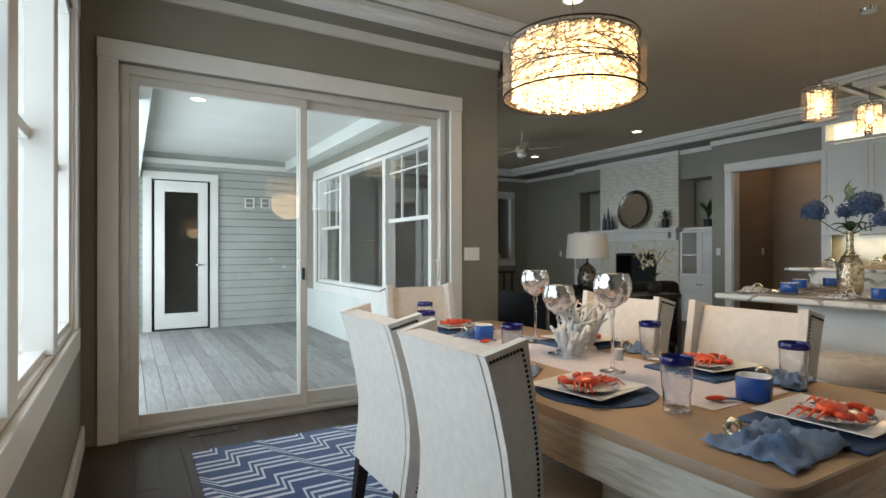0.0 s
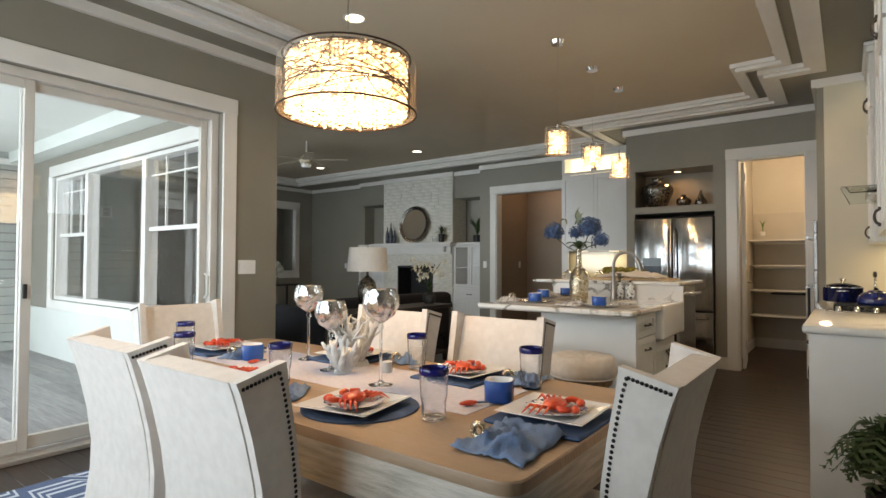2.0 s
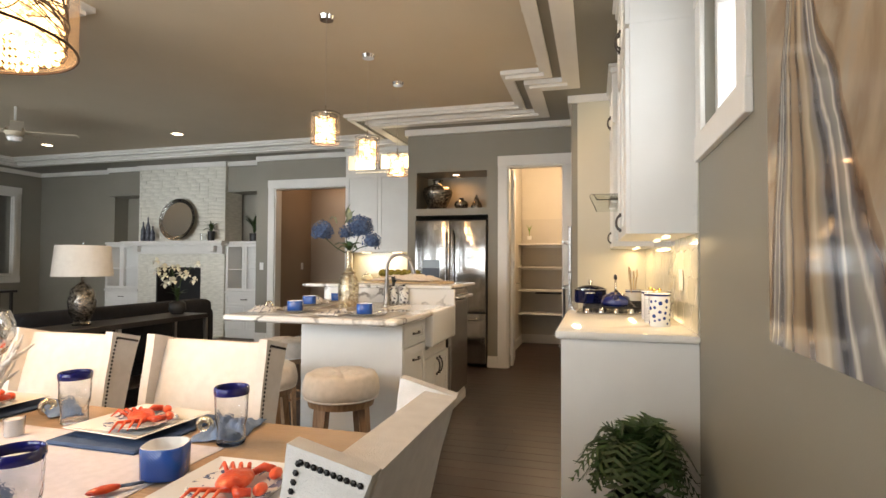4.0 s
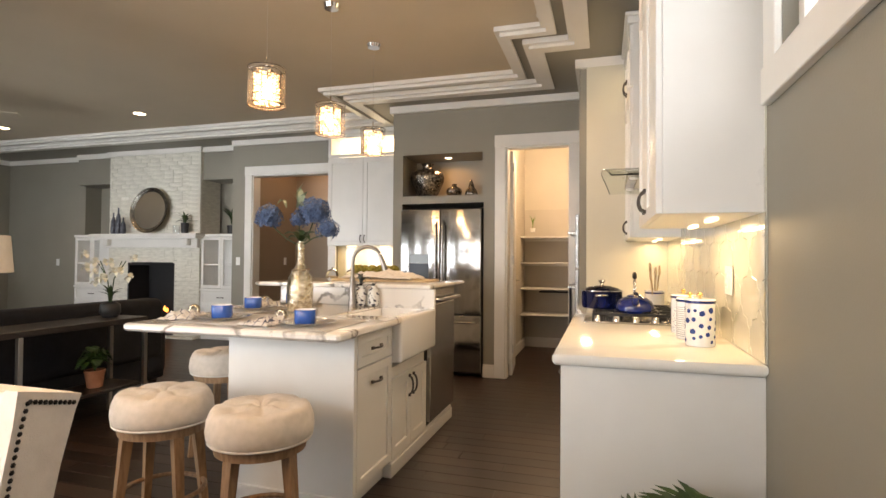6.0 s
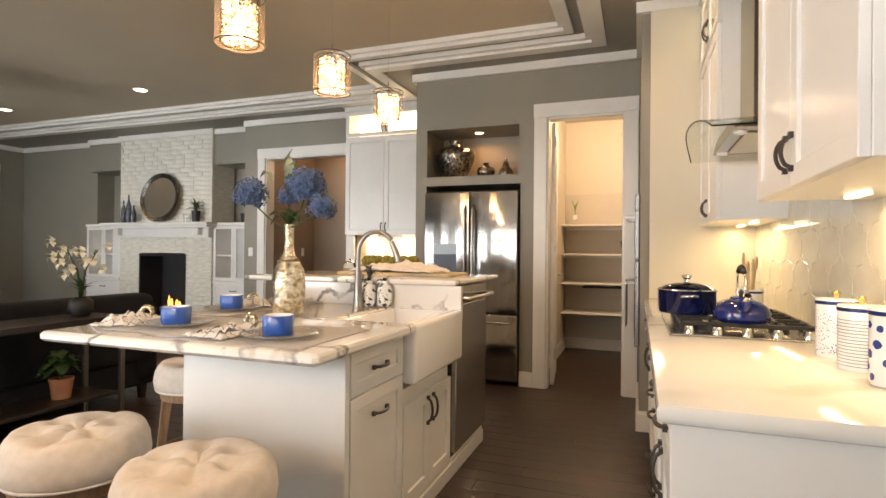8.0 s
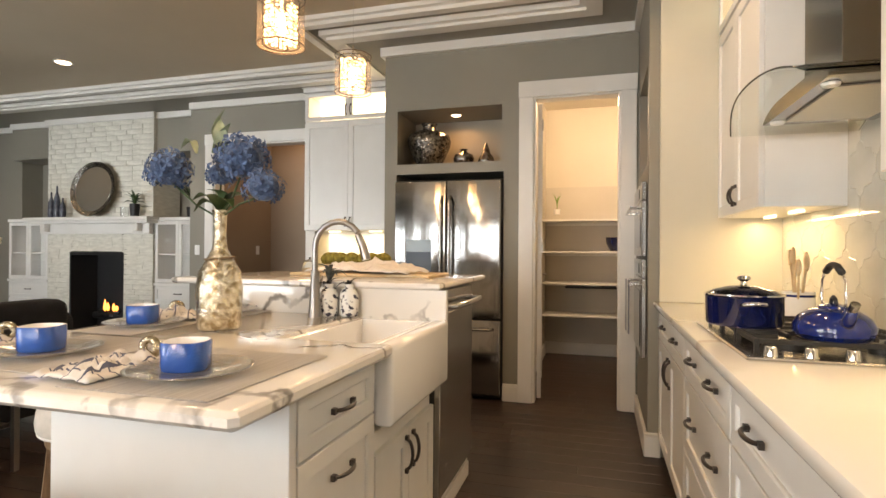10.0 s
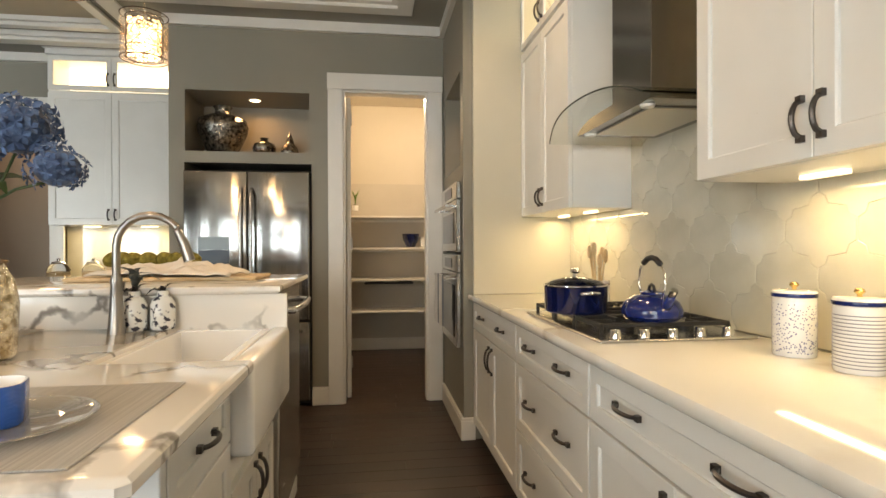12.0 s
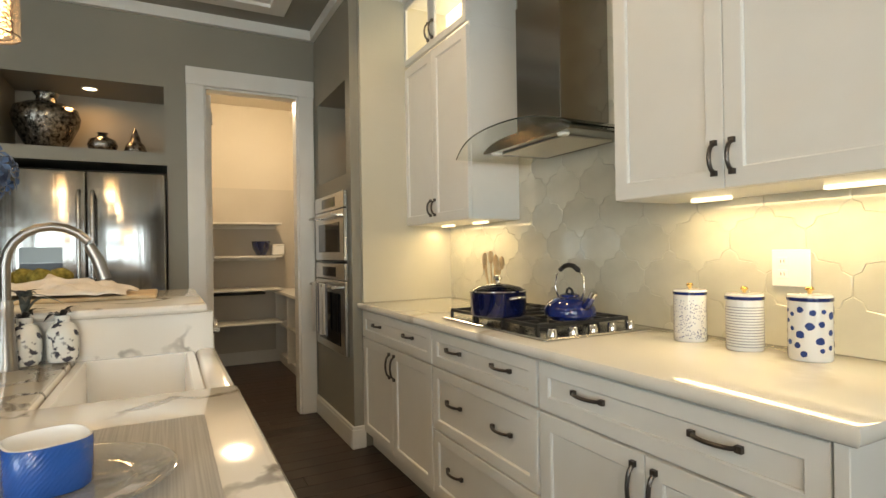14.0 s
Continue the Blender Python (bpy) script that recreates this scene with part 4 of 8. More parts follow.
def agate_ramp(factor, stops):
    ar = node(AG, "ShaderNodeValToRGB")
    el = ar.color_ramp.elements
    el[0].position, el[0].color = stops[0][0], (*stops[0][1], 1)
    el[1].position, el[1].color = stops[-1][0], (*stops[-1][1], 1)
    for p, c in stops[1:-1]:
        el.new(p).color = (*c, 1)
    wire(AG, factor, ar.inputs[0])
    return ar.outputs[0]


folds = node(AG, "ShaderNodeMath")
folds.operation = "MULTIPLY"
folds.inputs[1].default_value = 11.0
wire(AG, agate_noise(1.1, 3.5, 0.9, (1.15, 1.0, 0.95), (0.3, 0, 0.9)), folds.inputs[0])
bands = node(AG, "ShaderNodeMath")
bands.operation = "FRACT"
wire(AG, folds.outputs[0], bands.inputs[0])
veins = agate_ramp(bands.outputs[0], ((0.0, (0.3, 0.26, 0.2)), (0.15, (0.05, 0.045, 0.05)), (0.25, (0.34, 0.33, 0.31)), (0.36, (0.13, 0.12, 0.12)), (0.48, (0.48, 0.46, 0.42)), (0.6, (0.24, 0.2, 0.16)), (0.72, (0.08, 0.075, 0.08)), (0.82, (0.4, 0.36, 0.3)), (1.0, (0.3, 0.26, 0.2))))
clouds = agate_ramp(agate_noise(2.2, 7.0, 1.2, (1, 1, 0.8), (2, 0, 1)), ((0.3, (0.2, 0.21, 0.2)), (0.42, (0.3, 0.29, 0.26)), (0.5, (0.34, 0.26, 0.18)), (0.58, (0.24, 0.17, 0.11)), (0.7, (0.4, 0.35, 0.28))))
mask = node(AG, "ShaderNodeMapRange", From_Min=0.49, From_Max=0.53)
wire(AG, agate_noise(0.9, 3.0, 0.6, (1.1, 1.0, 0.9), (0.7, 0, 0.2)), mask.inputs["Value"])
asep = node(AG, "ShaderNodeSeparateXYZ")
wire(AG, aw.outputs["Object"], asep.inputs[0])


def agm(op, p, q=0.0, r=None):
    n = node(AG, "ShaderNodeMath")
    n.operation = op
    for i, v in enumerate((p, q) if r is None else (p, q, r)):
        if isinstance(v, (int, float)):
            n.inputs[i].default_value = v
        else:
            wire(AG, v, n.inputs[i])
    return n.outputs[0]


def agmix(factor, p, q):
    n = node(AG, "ShaderNodeMix")
    n.data_type = "RGBA"
    wire(AG, factor, n.inputs["Factor"])
    wire(AG, p, n.inputs["A"])
    wire(AG, q, n.inputs["B"])
    return n.outputs["Result"]


# tall nested arch of dark and pale bands that opens downwards
across = agm("ADD", agm("SUBTRACT", asep.outputs[0], 0.2), agm("MULTIPLY", agm("SUBTRACT", agate_noise(3.2, 4.0, 0.3, (1, 1, 0.6), (0, 0, 0)), 0.5), 0.14))
drop = agm("MAXIMUM", agm("SUBTRACT", 0.98, asep.outputs[2]), 0.0)
reach = agm("MAXIMUM", agm("DIVIDE", across, agm("MULTIPLY_ADD", drop, 0.52, 0.02)), agm("DIVIDE", agm("MULTIPLY", across, -1.0), agm("MULTIPLY_ADD", drop, 0.2, 0.02)))
grain = agm("MULTIPLY_ADD", agm("SUBTRACT", agate_noise(26.0, 3.0, 0.2, (1, 1, 0.25), (0, 0, 0)), 0.5), 0.09, reach)
arch = agate_ramp(grain, ((0.0, (0.30, 0.22, 0.14)), (0.12, (0.24, 0.17, 0.11)), (0.17, (0.06, 0.035, 0.022)), (0.23, (0.28, 0.21, 0.14)), (0.33, (0.45, 0.39, 0.29)), (0.38, (0.26, 0.21, 0.15)), (0.47, (0.2, 0.19, 0.18)), (0.53, (0.03, 0.035, 0.05)), (0.6, (0.16, 0.165, 0.18)), (0.635, (0.55, 0.52, 0.46)), (0.67, (0.17, 0.17, 0.17)), (0.78, (0.26, 0.25, 0.23)), (0.805, (0.55, 0.52, 0.46)), (0.85, (0.12, 0.12, 0.13)), (0.93, (0.1, 0.06, 0.04)), (1.0, (0.28, 0.2, 0.13))))
inside = agm("LESS_THAN", grain, 1.0)
upper = agm("MULTIPLY", mask.outputs[0], agm("GREATER_THAN", agm("MULTIPLY_ADD", asep.outputs[0], 0.8, asep.outputs[2]), 1.35))
wire(AG, agmix(inside, agmix(upper, clouds, veins), arch), ab.inputs["Base Color"])
part("canvas", block(0, 0.86, -0.03, 0, 0, 1.42, 0.002), AG, paint)

# ---- pantry ----
pdr = thing("door_2", pose(7.525, 1.47, 0.0, 0, 0, 6), "white panel pantry door standing open inwards", "door", kind="structure")
part("door_leaf", block(0, 0.64, -0.035, 0, 0.01, 2.42, 0.003), TRIM, pdr)
for z0, z1 in ((0.15, 1.0), (1.15, 2.28)):
    part("door_panel", block(0.11, 0.53, -0.042, -0.036, z0, z1, 0.003), TRIM, pdr)
part("door_handle", tube([(0.58, -0.04, 1.0), (0.58, -0.08, 1.0), (0.5, -0.085, 1.0)], 0.009, 8), NICKEL, pdr, "nickel lever handle", smooth=True)
for z in (0.25, 1.2, 2.2):
    part("hinge", block(-0.012, 0.02, -0.045, -0.034, z, z + 0.09, 0.001), NICKEL, pdr, "nickel door hinge")
for z in (0.5, 0.86, 1.215, 1.57):
    s = thing("pantry_shelf", pose(9.2, 0.62, z), "white pantry shelf on the back wall", "shelf", "pantry shelves")
    part("board", block(0, 0.40, 0.0, 0.98, -0.02, 0.0, 0.002), TRIM, s)
    part("cleat", block(0.38, 0.4, 0.0, 0.98, -0.055, -0.0205, 0.001), TRIM, s)
low = thing("pantry_cabinet", pose(7.62, 0.015, 0.0), "low white open pantry cabinet along the side wall", "cabinet")
part("worktop", block(-0.01, 1.97, 0, 0.66, 0.80, 0.83, 0.003), TRIM, low)
part("base", block(0, 1.96, 0, 0.58, 0.0, 0.09, 0.001), TRIM, low)
part("shelf", block(0, 1.96, 0, 0.61, 0.44, 0.46, 0.001), TRIM, low)
part("back", block(0, 1.96, 0.0, 0.01, 0.09, 0.80, 0), TRIM, low)
for x in (0.0, 0.65, 1.30, 1.94):
    part("divider", block(x, x + 0.02, 0.011, 0.62, 0.09, 0.799, 0.001), TRIM, low)
for z in (1.25, 1.6, 1.95, 2.3):
    s = thing("pantry_shelf", pose(8.2, 0.013, z), "short white pantry shelf on the side wall", "shelf", "pantry shelves")
    part("board", block(0, 1.0, 0, 0.25, -0.02, 0.0, 0.002), TRIM, s)

# ---- fireplace ----
fp = thing("fireplace", pose(8.60, 6.45, 0), "pale stone fireplace with white mantel and black firebox", "fireplace", kind="structure")
part("backing", block(0.03, 0.45, 0.0, 0.45, 0, SZ - 0.002, 0), STONE, fp)
part("backing", block(0.03, 0.45, 1.45, 1.79, 0, SZ - 0.002, 0), STONE, fp)
part("backing", block(0.03, 0.45, 0.45, 1.45, 1.2, SZ - 0.002, 0), STONE, fp)
part("backing", block(0.40, 0.45, 0.45, 1.45, 0, 1.2, 0), BLACK, fp, "black firebox back")
part("firebox_frame", join(block(0.0, 0.39, 0.47, 0.50, 0.04, 1.16, 0), block(0.0, 0.39, 1.36, 1.39, 0.04, 1.16, 0), block(0.0, 0.39, 0.50, 1.36, 1.12, 1.16, 0), block(0.0, 0.39, 0.50, 1.36, 0.02, 0.06, 0)), BLACK, fp, "black firebox surround")
part("mantel_shelf", join(block(-0.20, 0.03, -0.10, 1.98, 1.575, 1.615, 0.004), block(-0.16, 0.03, -0.06, 1.94, 1.535, 1.575, 0.004)), TRIM, fp)
part("frieze", block(-0.06, 0.0, 0.0, 1.85, 1.40, 1.535, 0.003), TRIM, fp)
for y in (0.1, 1.66):
    part("corbel", block(-0.15, -0.061, y, y + 0.08, 1.43, 1.534, 0.01), TRIM, fp)
part("hearth_slab", block(-0.12, 0.0, 0.0, 1.79, 0.0, 0.03, 0.003), STONE, fp)
FLAME = material("gas flame", (1, 0.5, 0.1), emit=(1, 0.36, 0.07), power=3.5)
fire = thing("gas_log_fire", pose(8.80, 7.35, 0.06), "gas fire burning over logs in the firebox", "fire")
for i, (y, r) in enumerate(((-0.12, 0.05), (0.1, 0.045), (0.0, 0.04))):
    part("log", tube([(-0.02 * i, y - 0.2, 0.24 + 0.05 * (i == 2)), (0.02 * i, y, 0.25 + 0.05 * (i == 2)), (0, y + 0.18, 0.24 + 0.05 * (i == 2))], r, 8), BLACK, fire, "charred ceramic log", smooth=True)
for y, h in ((-0.17, 0.07), (-0.12, 0.1), (-0.02, 0.11), (0.03, 0.15)):
    part("flame", lathe([(0, 0.1), (0.025, 0.13), (0.03, 0.16), (0.012, 0.12 + h * 0.8), (0, 0.12 + h)], 8, at=(-0.06, y, 0.2), squash=(0.4, 1)), FLAME, fire, smooth=True)
# stacked stone facing of the chimney breast
rng = random.Random(5)
stones = [block(0, 1, 0, 1, 0, 1, 0.0) for _ in range(1)]


def stone_mesh(w, h, d):
    bm = block(0.0, d, 0, w, 0, h, 0.004)
    me = bpy.data.meshes.new("stone")
    bm.to_mesh(me)
    bm.free()
    me.materials.append(STONE)
    return me


stones[0].free()
kinds = {(k, j): stone_mesh(w - 0.002, 0.065, d) for k, w in enumerate((0.18, 0.26, 0.34)) for j, d in enumerate((0.026, 0.031))}
z = 1.618
while z < SZ - 0.07:
    y = 0.0
    while y < 1.79 - 0.01:
        left = 1.79 - y
        k = rng.choice([k for k, w in enumerate((0.18, 0.26, 0.34)) if w <= left + 1e-6] or [0])
        w = (0.18, 0.26, 0.34)[k]
        s = new("stone", kinds[(k, rng.randint(0, 1))])
        s.parent = fp
        if left < w:
            s.scale = (1, left / w, 1)
        s.location = (-0.001 + rng.uniform(0, 0.003), y, z)
        y += w
    z += 0.067
facing = bmesh.new()
for y0, y1, z0, z1 in ((0.0, 0.5, 0.03, 1.4), (1.36, 1.79, 0.03, 1.4), (0.5, 1.36, 1.17, 1.4)):
    zz = z0
    while zz < z1 - 0.02:
        y = y0
        while y < y1 - 0.02:
            w = min(rng.uniform(0.14, 0.3), y1 - y)
            box(facing, rng.uniform(0, 0.005), 0.03, y + 0.001, y + w - 0.001, zz + 0.001, min(zz + 0.063, z1) - 0.001)
            y += w
        zz += 0.065
part("stone_facing", facing, STONE, fp, kind="stuff")


def bay_cabinet(y0, w):
    t = thing("display_cabinet", pose(8.62, y0 + w, 0, 0, 0, -90), "white built-in cabinet with glass doors beside the fireplace", "cabinet", "built-in cabinets by the fireplace")
    part("body", join(block(0, w, 0.021, 0.47, 0.0, 0.74, 0.002), block(0, 0.02, 0.021, 0.47, 0.74, 1.57, 0.001), block(w - 0.02, w, 0.021, 0.47, 0.74, 1.57, 0.001), block(0.02, w - 0.02, 0.44, 0.47, 0.74, 1.57, 0)), CAB, t)
    part("top", block(-0.0, w, -0.02, 0.47, 1.57, 1.61, 0.004), CAB, t)
    part("ledge", block(0, w, -0.02, 0.021, 0.741, 0.775, 0.003), CAB, t)
    part("shelf", block(0.02, w - 0.02, 0.05, 0.43, 1.13, 1.15, 0.001), CAB, t)
    for a, b, hx in ((0.003, w / 2, w / 2 - 0.03), (w / 2, w - 0.003, w / 2 + 0.03)):
        g = part("glazed_door", shaker(a, b, 0.78, 1.565, rail=0.045, panel=False), CAB, t, "white framed glass cabinet door")
        part("pane", block(a + 0.045, b - 0.045, 0.008, 0.012, 0.825, 1.52, 0), GLASS, g, "clear glass pane").visible_shadow = False
        d = part("door", shaker(a, b, 0.10, 0.52), CAB, t)
    dr = part("drawer", shaker(0.003, w - 0.003, 0.53, 0.735, rail=0.04), CAB, t)
    add_pull(dr, w / 2, 0.64, 0.1)


bay_cabinet(5.705, 0.735)
bay_cabinet(8.25, 0.745)

# ---- rug ----
rug = thing("rug", pose(0.68, 0.30, 0.0), "navy blue rug with a white maze pattern", "rug")
RUG = material("navy maze rug", (0.02, 0.05, 0.15), 0.95, sheen=0.3)
rb = RUG.node_tree.nodes["Principled BSDF"]


def calc(m, op, a, b=None, c=None):
    n = node(m, "ShaderNodeMath")
    n.operation = op
    for i, v in enumerate((a, b, c)):
        if v is None:
            continue
        if isinstance(v, (int, float)):
            n.inputs[i].default_value = v
        else:
            wire(m, v, n.inputs[i])
    return n.outputs[0]


rc = node(RUG, "ShaderNodeTexCoord")
sep = node(RUG, "ShaderNodeSeparateXYZ")
wire(RUG, rc.outputs["Object"], sep.inputs[0])
tri_ = calc(RUG, "PINGPONG", calc(RUG, "ADD", sep.outputs[0], calc(RUG, "MULTIPLY", sep.outputs[1], 0.35)), 0.26)
flat = calc(RUG, "MINIMUM", calc(RUG, "MAXIMUM", tri_, 0.1), 0.155)
phase = calc(RUG, "DIVIDE", calc(RUG, "ADD", sep.outputs[1], calc(RUG, "MULTIPLY", flat, 2.4)), 0.062)
band = calc(RUG, "MULTIPLY", calc(RUG, "GREATER_THAN", calc(RUG, "FRACT", phase), 0.58), calc(RUG, "LESS_THAN", calc(RUG, "FRACT", calc(RUG, "DIVIDE", phase, 4)), 0.8))
mixr = node(RUG, "ShaderNodeMix")
mixr.data_type = "RGBA"
wire(RUG, band, mixr.inputs["Factor"])
mixr.inputs["A"].default_value, mixr.inputs["B"].default_value = (0.014, 0.05, 0.16, 1), (0.6, 0.64, 0.7, 1)
wire(RUG, mixr.outputs["Result"], rb.inputs["Base Color"])
rn = node(RUG, "ShaderNodeTexNoise", Scale=300.0)
rp = node(RUG, "ShaderNodeBump", Strength=0.4, Distance=0.004)
wire(RUG, rc.outputs["Object"], rn.inputs["Vector"])
wire(RUG, rn.outputs["Fac"], rp.inputs["Height"])
wire(RUG, rp.outputs[0], rb.inputs["Normal"])
part("rug_sheet", block(0, 2.35, 0, 3.75, 0.0, 0.012, 0.004), RUG, rug)

# ---- dining table ----
def round_rect(x0, x1, y0, y1, r, n=5):
    pts = []
    for cx, cy, a0 in ((x1 - r, y0 + r, -90), (x1 - r, y1 - r, 0), (x0 + r, y1 - r, 90), (x0 + r, y0 + r, 180)):
        for k in range(n):
            a = radians(a0 + 90 * k / (n - 1))
            pts.append((cx + r * math.cos(a), cy + r * math.sin(a)))
    return pts


def prism(pts, z0, z1, ease=0.004):
    bm = bmesh.new()
    cx = sum(p[0] for p in pts) / len(pts)
    cy = sum(p[1] for p in pts) / len(pts)

    def ring(d, z):
        out = []
        for x, y in pts:
            l = math.hypot(x - cx, y - cy)
            out.append(bm.verts.new((x - d * (x - cx) / l, y - d * (y - cy) / l, z)))
        return out
    rs = [ring(0, z0), ring(0, z1 - ease), ring(ease, z1)]
    for a, b in zip(rs, rs[1:]):
        for i in range(len(a)):
            bm.faces.new((a[i], a[(i + 1) % len(a)], b[(i + 1) % len(a)], b[i]))
    bm.faces.new(rs[0][::-1]), bm.faces.new(rs[-1])
    return bm


TX0, TX1, TY0, TY1, TZ = 1.41, 2.41, 1.04, 3.36, 0.765
table = thing("dining_table", pose(0, 0, 0.012), "weathered pine dining table with whitewashed sides, set for six", "table")
part("tabletop", prism(round_rect(TX0, TX1, TY0, TY1, 0.06), TZ - 0.042, TZ - 0.012), TABLEWOOD, table, smooth=30)
part("apron", prism(round_rect(TX0 + 0.004, TX1 - 0.004, TY0 + 0.004, TY1 - 0.004, 0.058), TZ - 0.16, TZ - 0.0425, 0.002), TABLESIDE, table, "whitewashed pine apron", smooth=30)
for x in (TX0 + 0.1, TX1 - 0.2):
    for y in (TY0 + 0.45, TY1 - 0.55):
        part("leg", block(x, x + 0.1, y, y + 0.1, 0.0, TZ - 0.16, 0.006), TABLESIDE, table)
CLOTH = varied(material("pale lilac linen", rough=0.9), (0.52, 0.5, 0.56), (0.58, 0.56, 0.62), 40, bump=0.2, bump_scale=300)
runner = thing("table_runner", pose(0, 0, TZ), "pale grey linen runner along the dining table", "runner")
part("runner_cloth", block(1.78, 2.18, 1.42, 3.05, 0.0, 0.002, 0), CLOTH, runner)

# ---- dining chairs ----
NAIL = material("dark nailhead", (0.03, 0.028, 0.027), 0.35, 0.8)


def dining_chair():
    t = thing("dining_chair", pose(0, 0, 0), "cream linen wingback dining chair with dark nailhead trim", "chair", "chairs round the dining table")

    def y_back(z):
        return -0.19 - 0.10 * max(0.0, (z - 0.55) / 0.45) ** 1.6 - 0.03 * max(0, (0.5 - z) / 0.2)
    zs = [0.33, 0.42, 0.5, 0.6, 0.7, 0.8, 0.88, 0.945, 0.96]
    W2 = 0.215

    def sheet(name, xs, thick, off, mat, label="", wing=False):
        bm = bmesh.new()
        grid = []
        for z in zs:
            row = []
            for x in xs:
                row.append([bm.verts.new((x, y_back(z) + off + (thick if k else 0), z - (0.008 if (z > 0.95 and k == 0) else 0))) for k in (0, 1)])
            grid.append(row)
        for i in range(len(zs) - 1):
            for j in range(len(xs) - 1):
                for k in (0, 1):
                    bm.faces.new((grid[i][j][k], grid[i][j + 1][k], grid[i + 1][j + 1][k], grid[i + 1][j][k]))
            for j in (0, len(xs) - 1):
                bm.faces.new((grid[i][j][0], grid[i][j][1], grid[i + 1][j][1], grid[i + 1][j][0]))
        for i in (0, len(zs) - 1):
            for j in range(len(xs) - 1):
                bm.faces.new((grid[i][j][0], grid[i][j][1], grid[i][j + 1][1], grid[i][j + 1][0]))
        bevel_ = bmesh.ops.bevel(bm, geom=[e for e in bm.edges if e.calc_face_angle(0) > 1.0], offset=0.012, segments=2, affect="EDGES", profile=0.5)
        return part(name, bm, mat, t, label, smooth=50)

    sheet("backrest", [-W2, -0.12, 0.0, 0.12, W2], 0.075, 0, LINEN_W)
    for s in (-1, 1):
        bm = bmesh.new()
        rows2 = []
        for z, depth in ((0.34, 0.055), (0.48, 0.085), (0.58, 0.095), (0.7, 0.105), (0.82, 0.115), (0.92, 0.125), (0.985, 0.13)):
            y0 = y_back(min(z, 0.96)) + 0.004
            x_in, x_out = s * (W2 - 0.005), s * (W2 + 0.028)
            top = 0.0
            rows2.append([bm.verts.new(v) for v in ((x_in, y0, z if z < 0.97 else 0.952), (x_out, y0, z if z < 0.97 else 0.952), (x_out + s * 0.004, y0 + depth, z), (x_in + s * 0.004, y0 + depth, z))])
        for a, b in zip(rows2, rows2[1:]):
            for i in range(4):
                bm.faces.new((a[i], a[(i + 1) % 4], b[(i + 1) % 4], b[i]))
        bm.faces.new(rows2[0][::-1]), bm.faces.new(rows2[-1])
        bmesh.ops.bevel(bm, geom=[e for e in bm.edges if e.calc_face_angle(0) > 1.0], offset=0.009, segments=2, affect="EDGES", profile=0.5)
        part("wing", bm, LINEN_W, t, smooth=50)
        nails = bmesh.new()
        pts = []
        for k in range(46):
            z = 0.36 + k * 0.0133
            f = [(0.34, 0.055), (0.48, 0.085), (0.58, 0.095), (0.7, 0.105), (0.82, 0.115), (0.92, 0.125), (1.1, 0.135)]
            for (za, da), (zb, db) in zip(f, f[1:]):
                if za <= z <= zb:
                    d = da + (db - da) * (z - za) / (zb - za)
            pts.append((s * (W2 + 0.0325), y_back(min(z, 0.96)) + d - 0.012, z))
        for k in range(10):
            u = k / 10
            pts.append((s * (W2 + 0.0295 + 0.003 * u), y_back(0.95) + 0.018 + u * 0.1, 0.937 + 0.026 * u))
        for x, y, z in pts:
            lathe([(0, 0.003), (0.0038, 0.0016), (0.0053, 0)], 6, nails)
            for v in list(nails.verts)[-13:]:
                v.co = Vector((x + s * (v.co.z), y + v.co.x, z + v.co.y))
        part("nailhead_trim", nails, NAIL, t, "row of dark nailheads", kind="stuff")
    part("seat", bevelled(box(bmesh.new(), -W2 - 0.02, W2 + 0.02, -0.16, 0.27, 0.34, 0.49), 0.025, 3), LINEN, t, smooth=50)
    for x in (-0.185, 0.185):
        for y, lean in ((-0.19, -0.05), (0.23, 0.0)):
            bm = bmesh.new()
            a = [bm.verts.new((x + dx * 0.016, y + lean + dy * 0.016, 0.0)) for dx, dy in ((-1, -1), (1, -1), (1, 1), (-1, 1))]
            b = [bm.verts.new((x + dx * 0.024, y + dy * 0.024, 0.345)) for dx, dy in ((-1, -1), (1, -1), (1, 1), (-1, 1))]
            for i in range(4):
                bm.faces.new((a[i], a[(i + 1) % 4], b[(i + 1) % 4], b[i]))
            bm.faces.new(a[::-1]), bm.faces.new(b)
            part("leg", bm, DARKLEG, t, "dark tapered leg")
    return t


chair = dining_chair()
CHAIRS = [(1.36, 1.80, -90), (1.39, 2.42, -90), (2.395, 1.78, 90), (2.395, 2.43, 90), (1.895, 1.045, 0), (2.045, 3.535, 180)]
for x, y, a in CHAIRS[1:]:
    copy_thing(chair, pose(x, y, 0.0125, 0, 0, a))
chair.matrix_world = pose(CHAIRS[0][0], CHAIRS[0][1], 0.0125, 0, 0, CHAIRS[0][2])

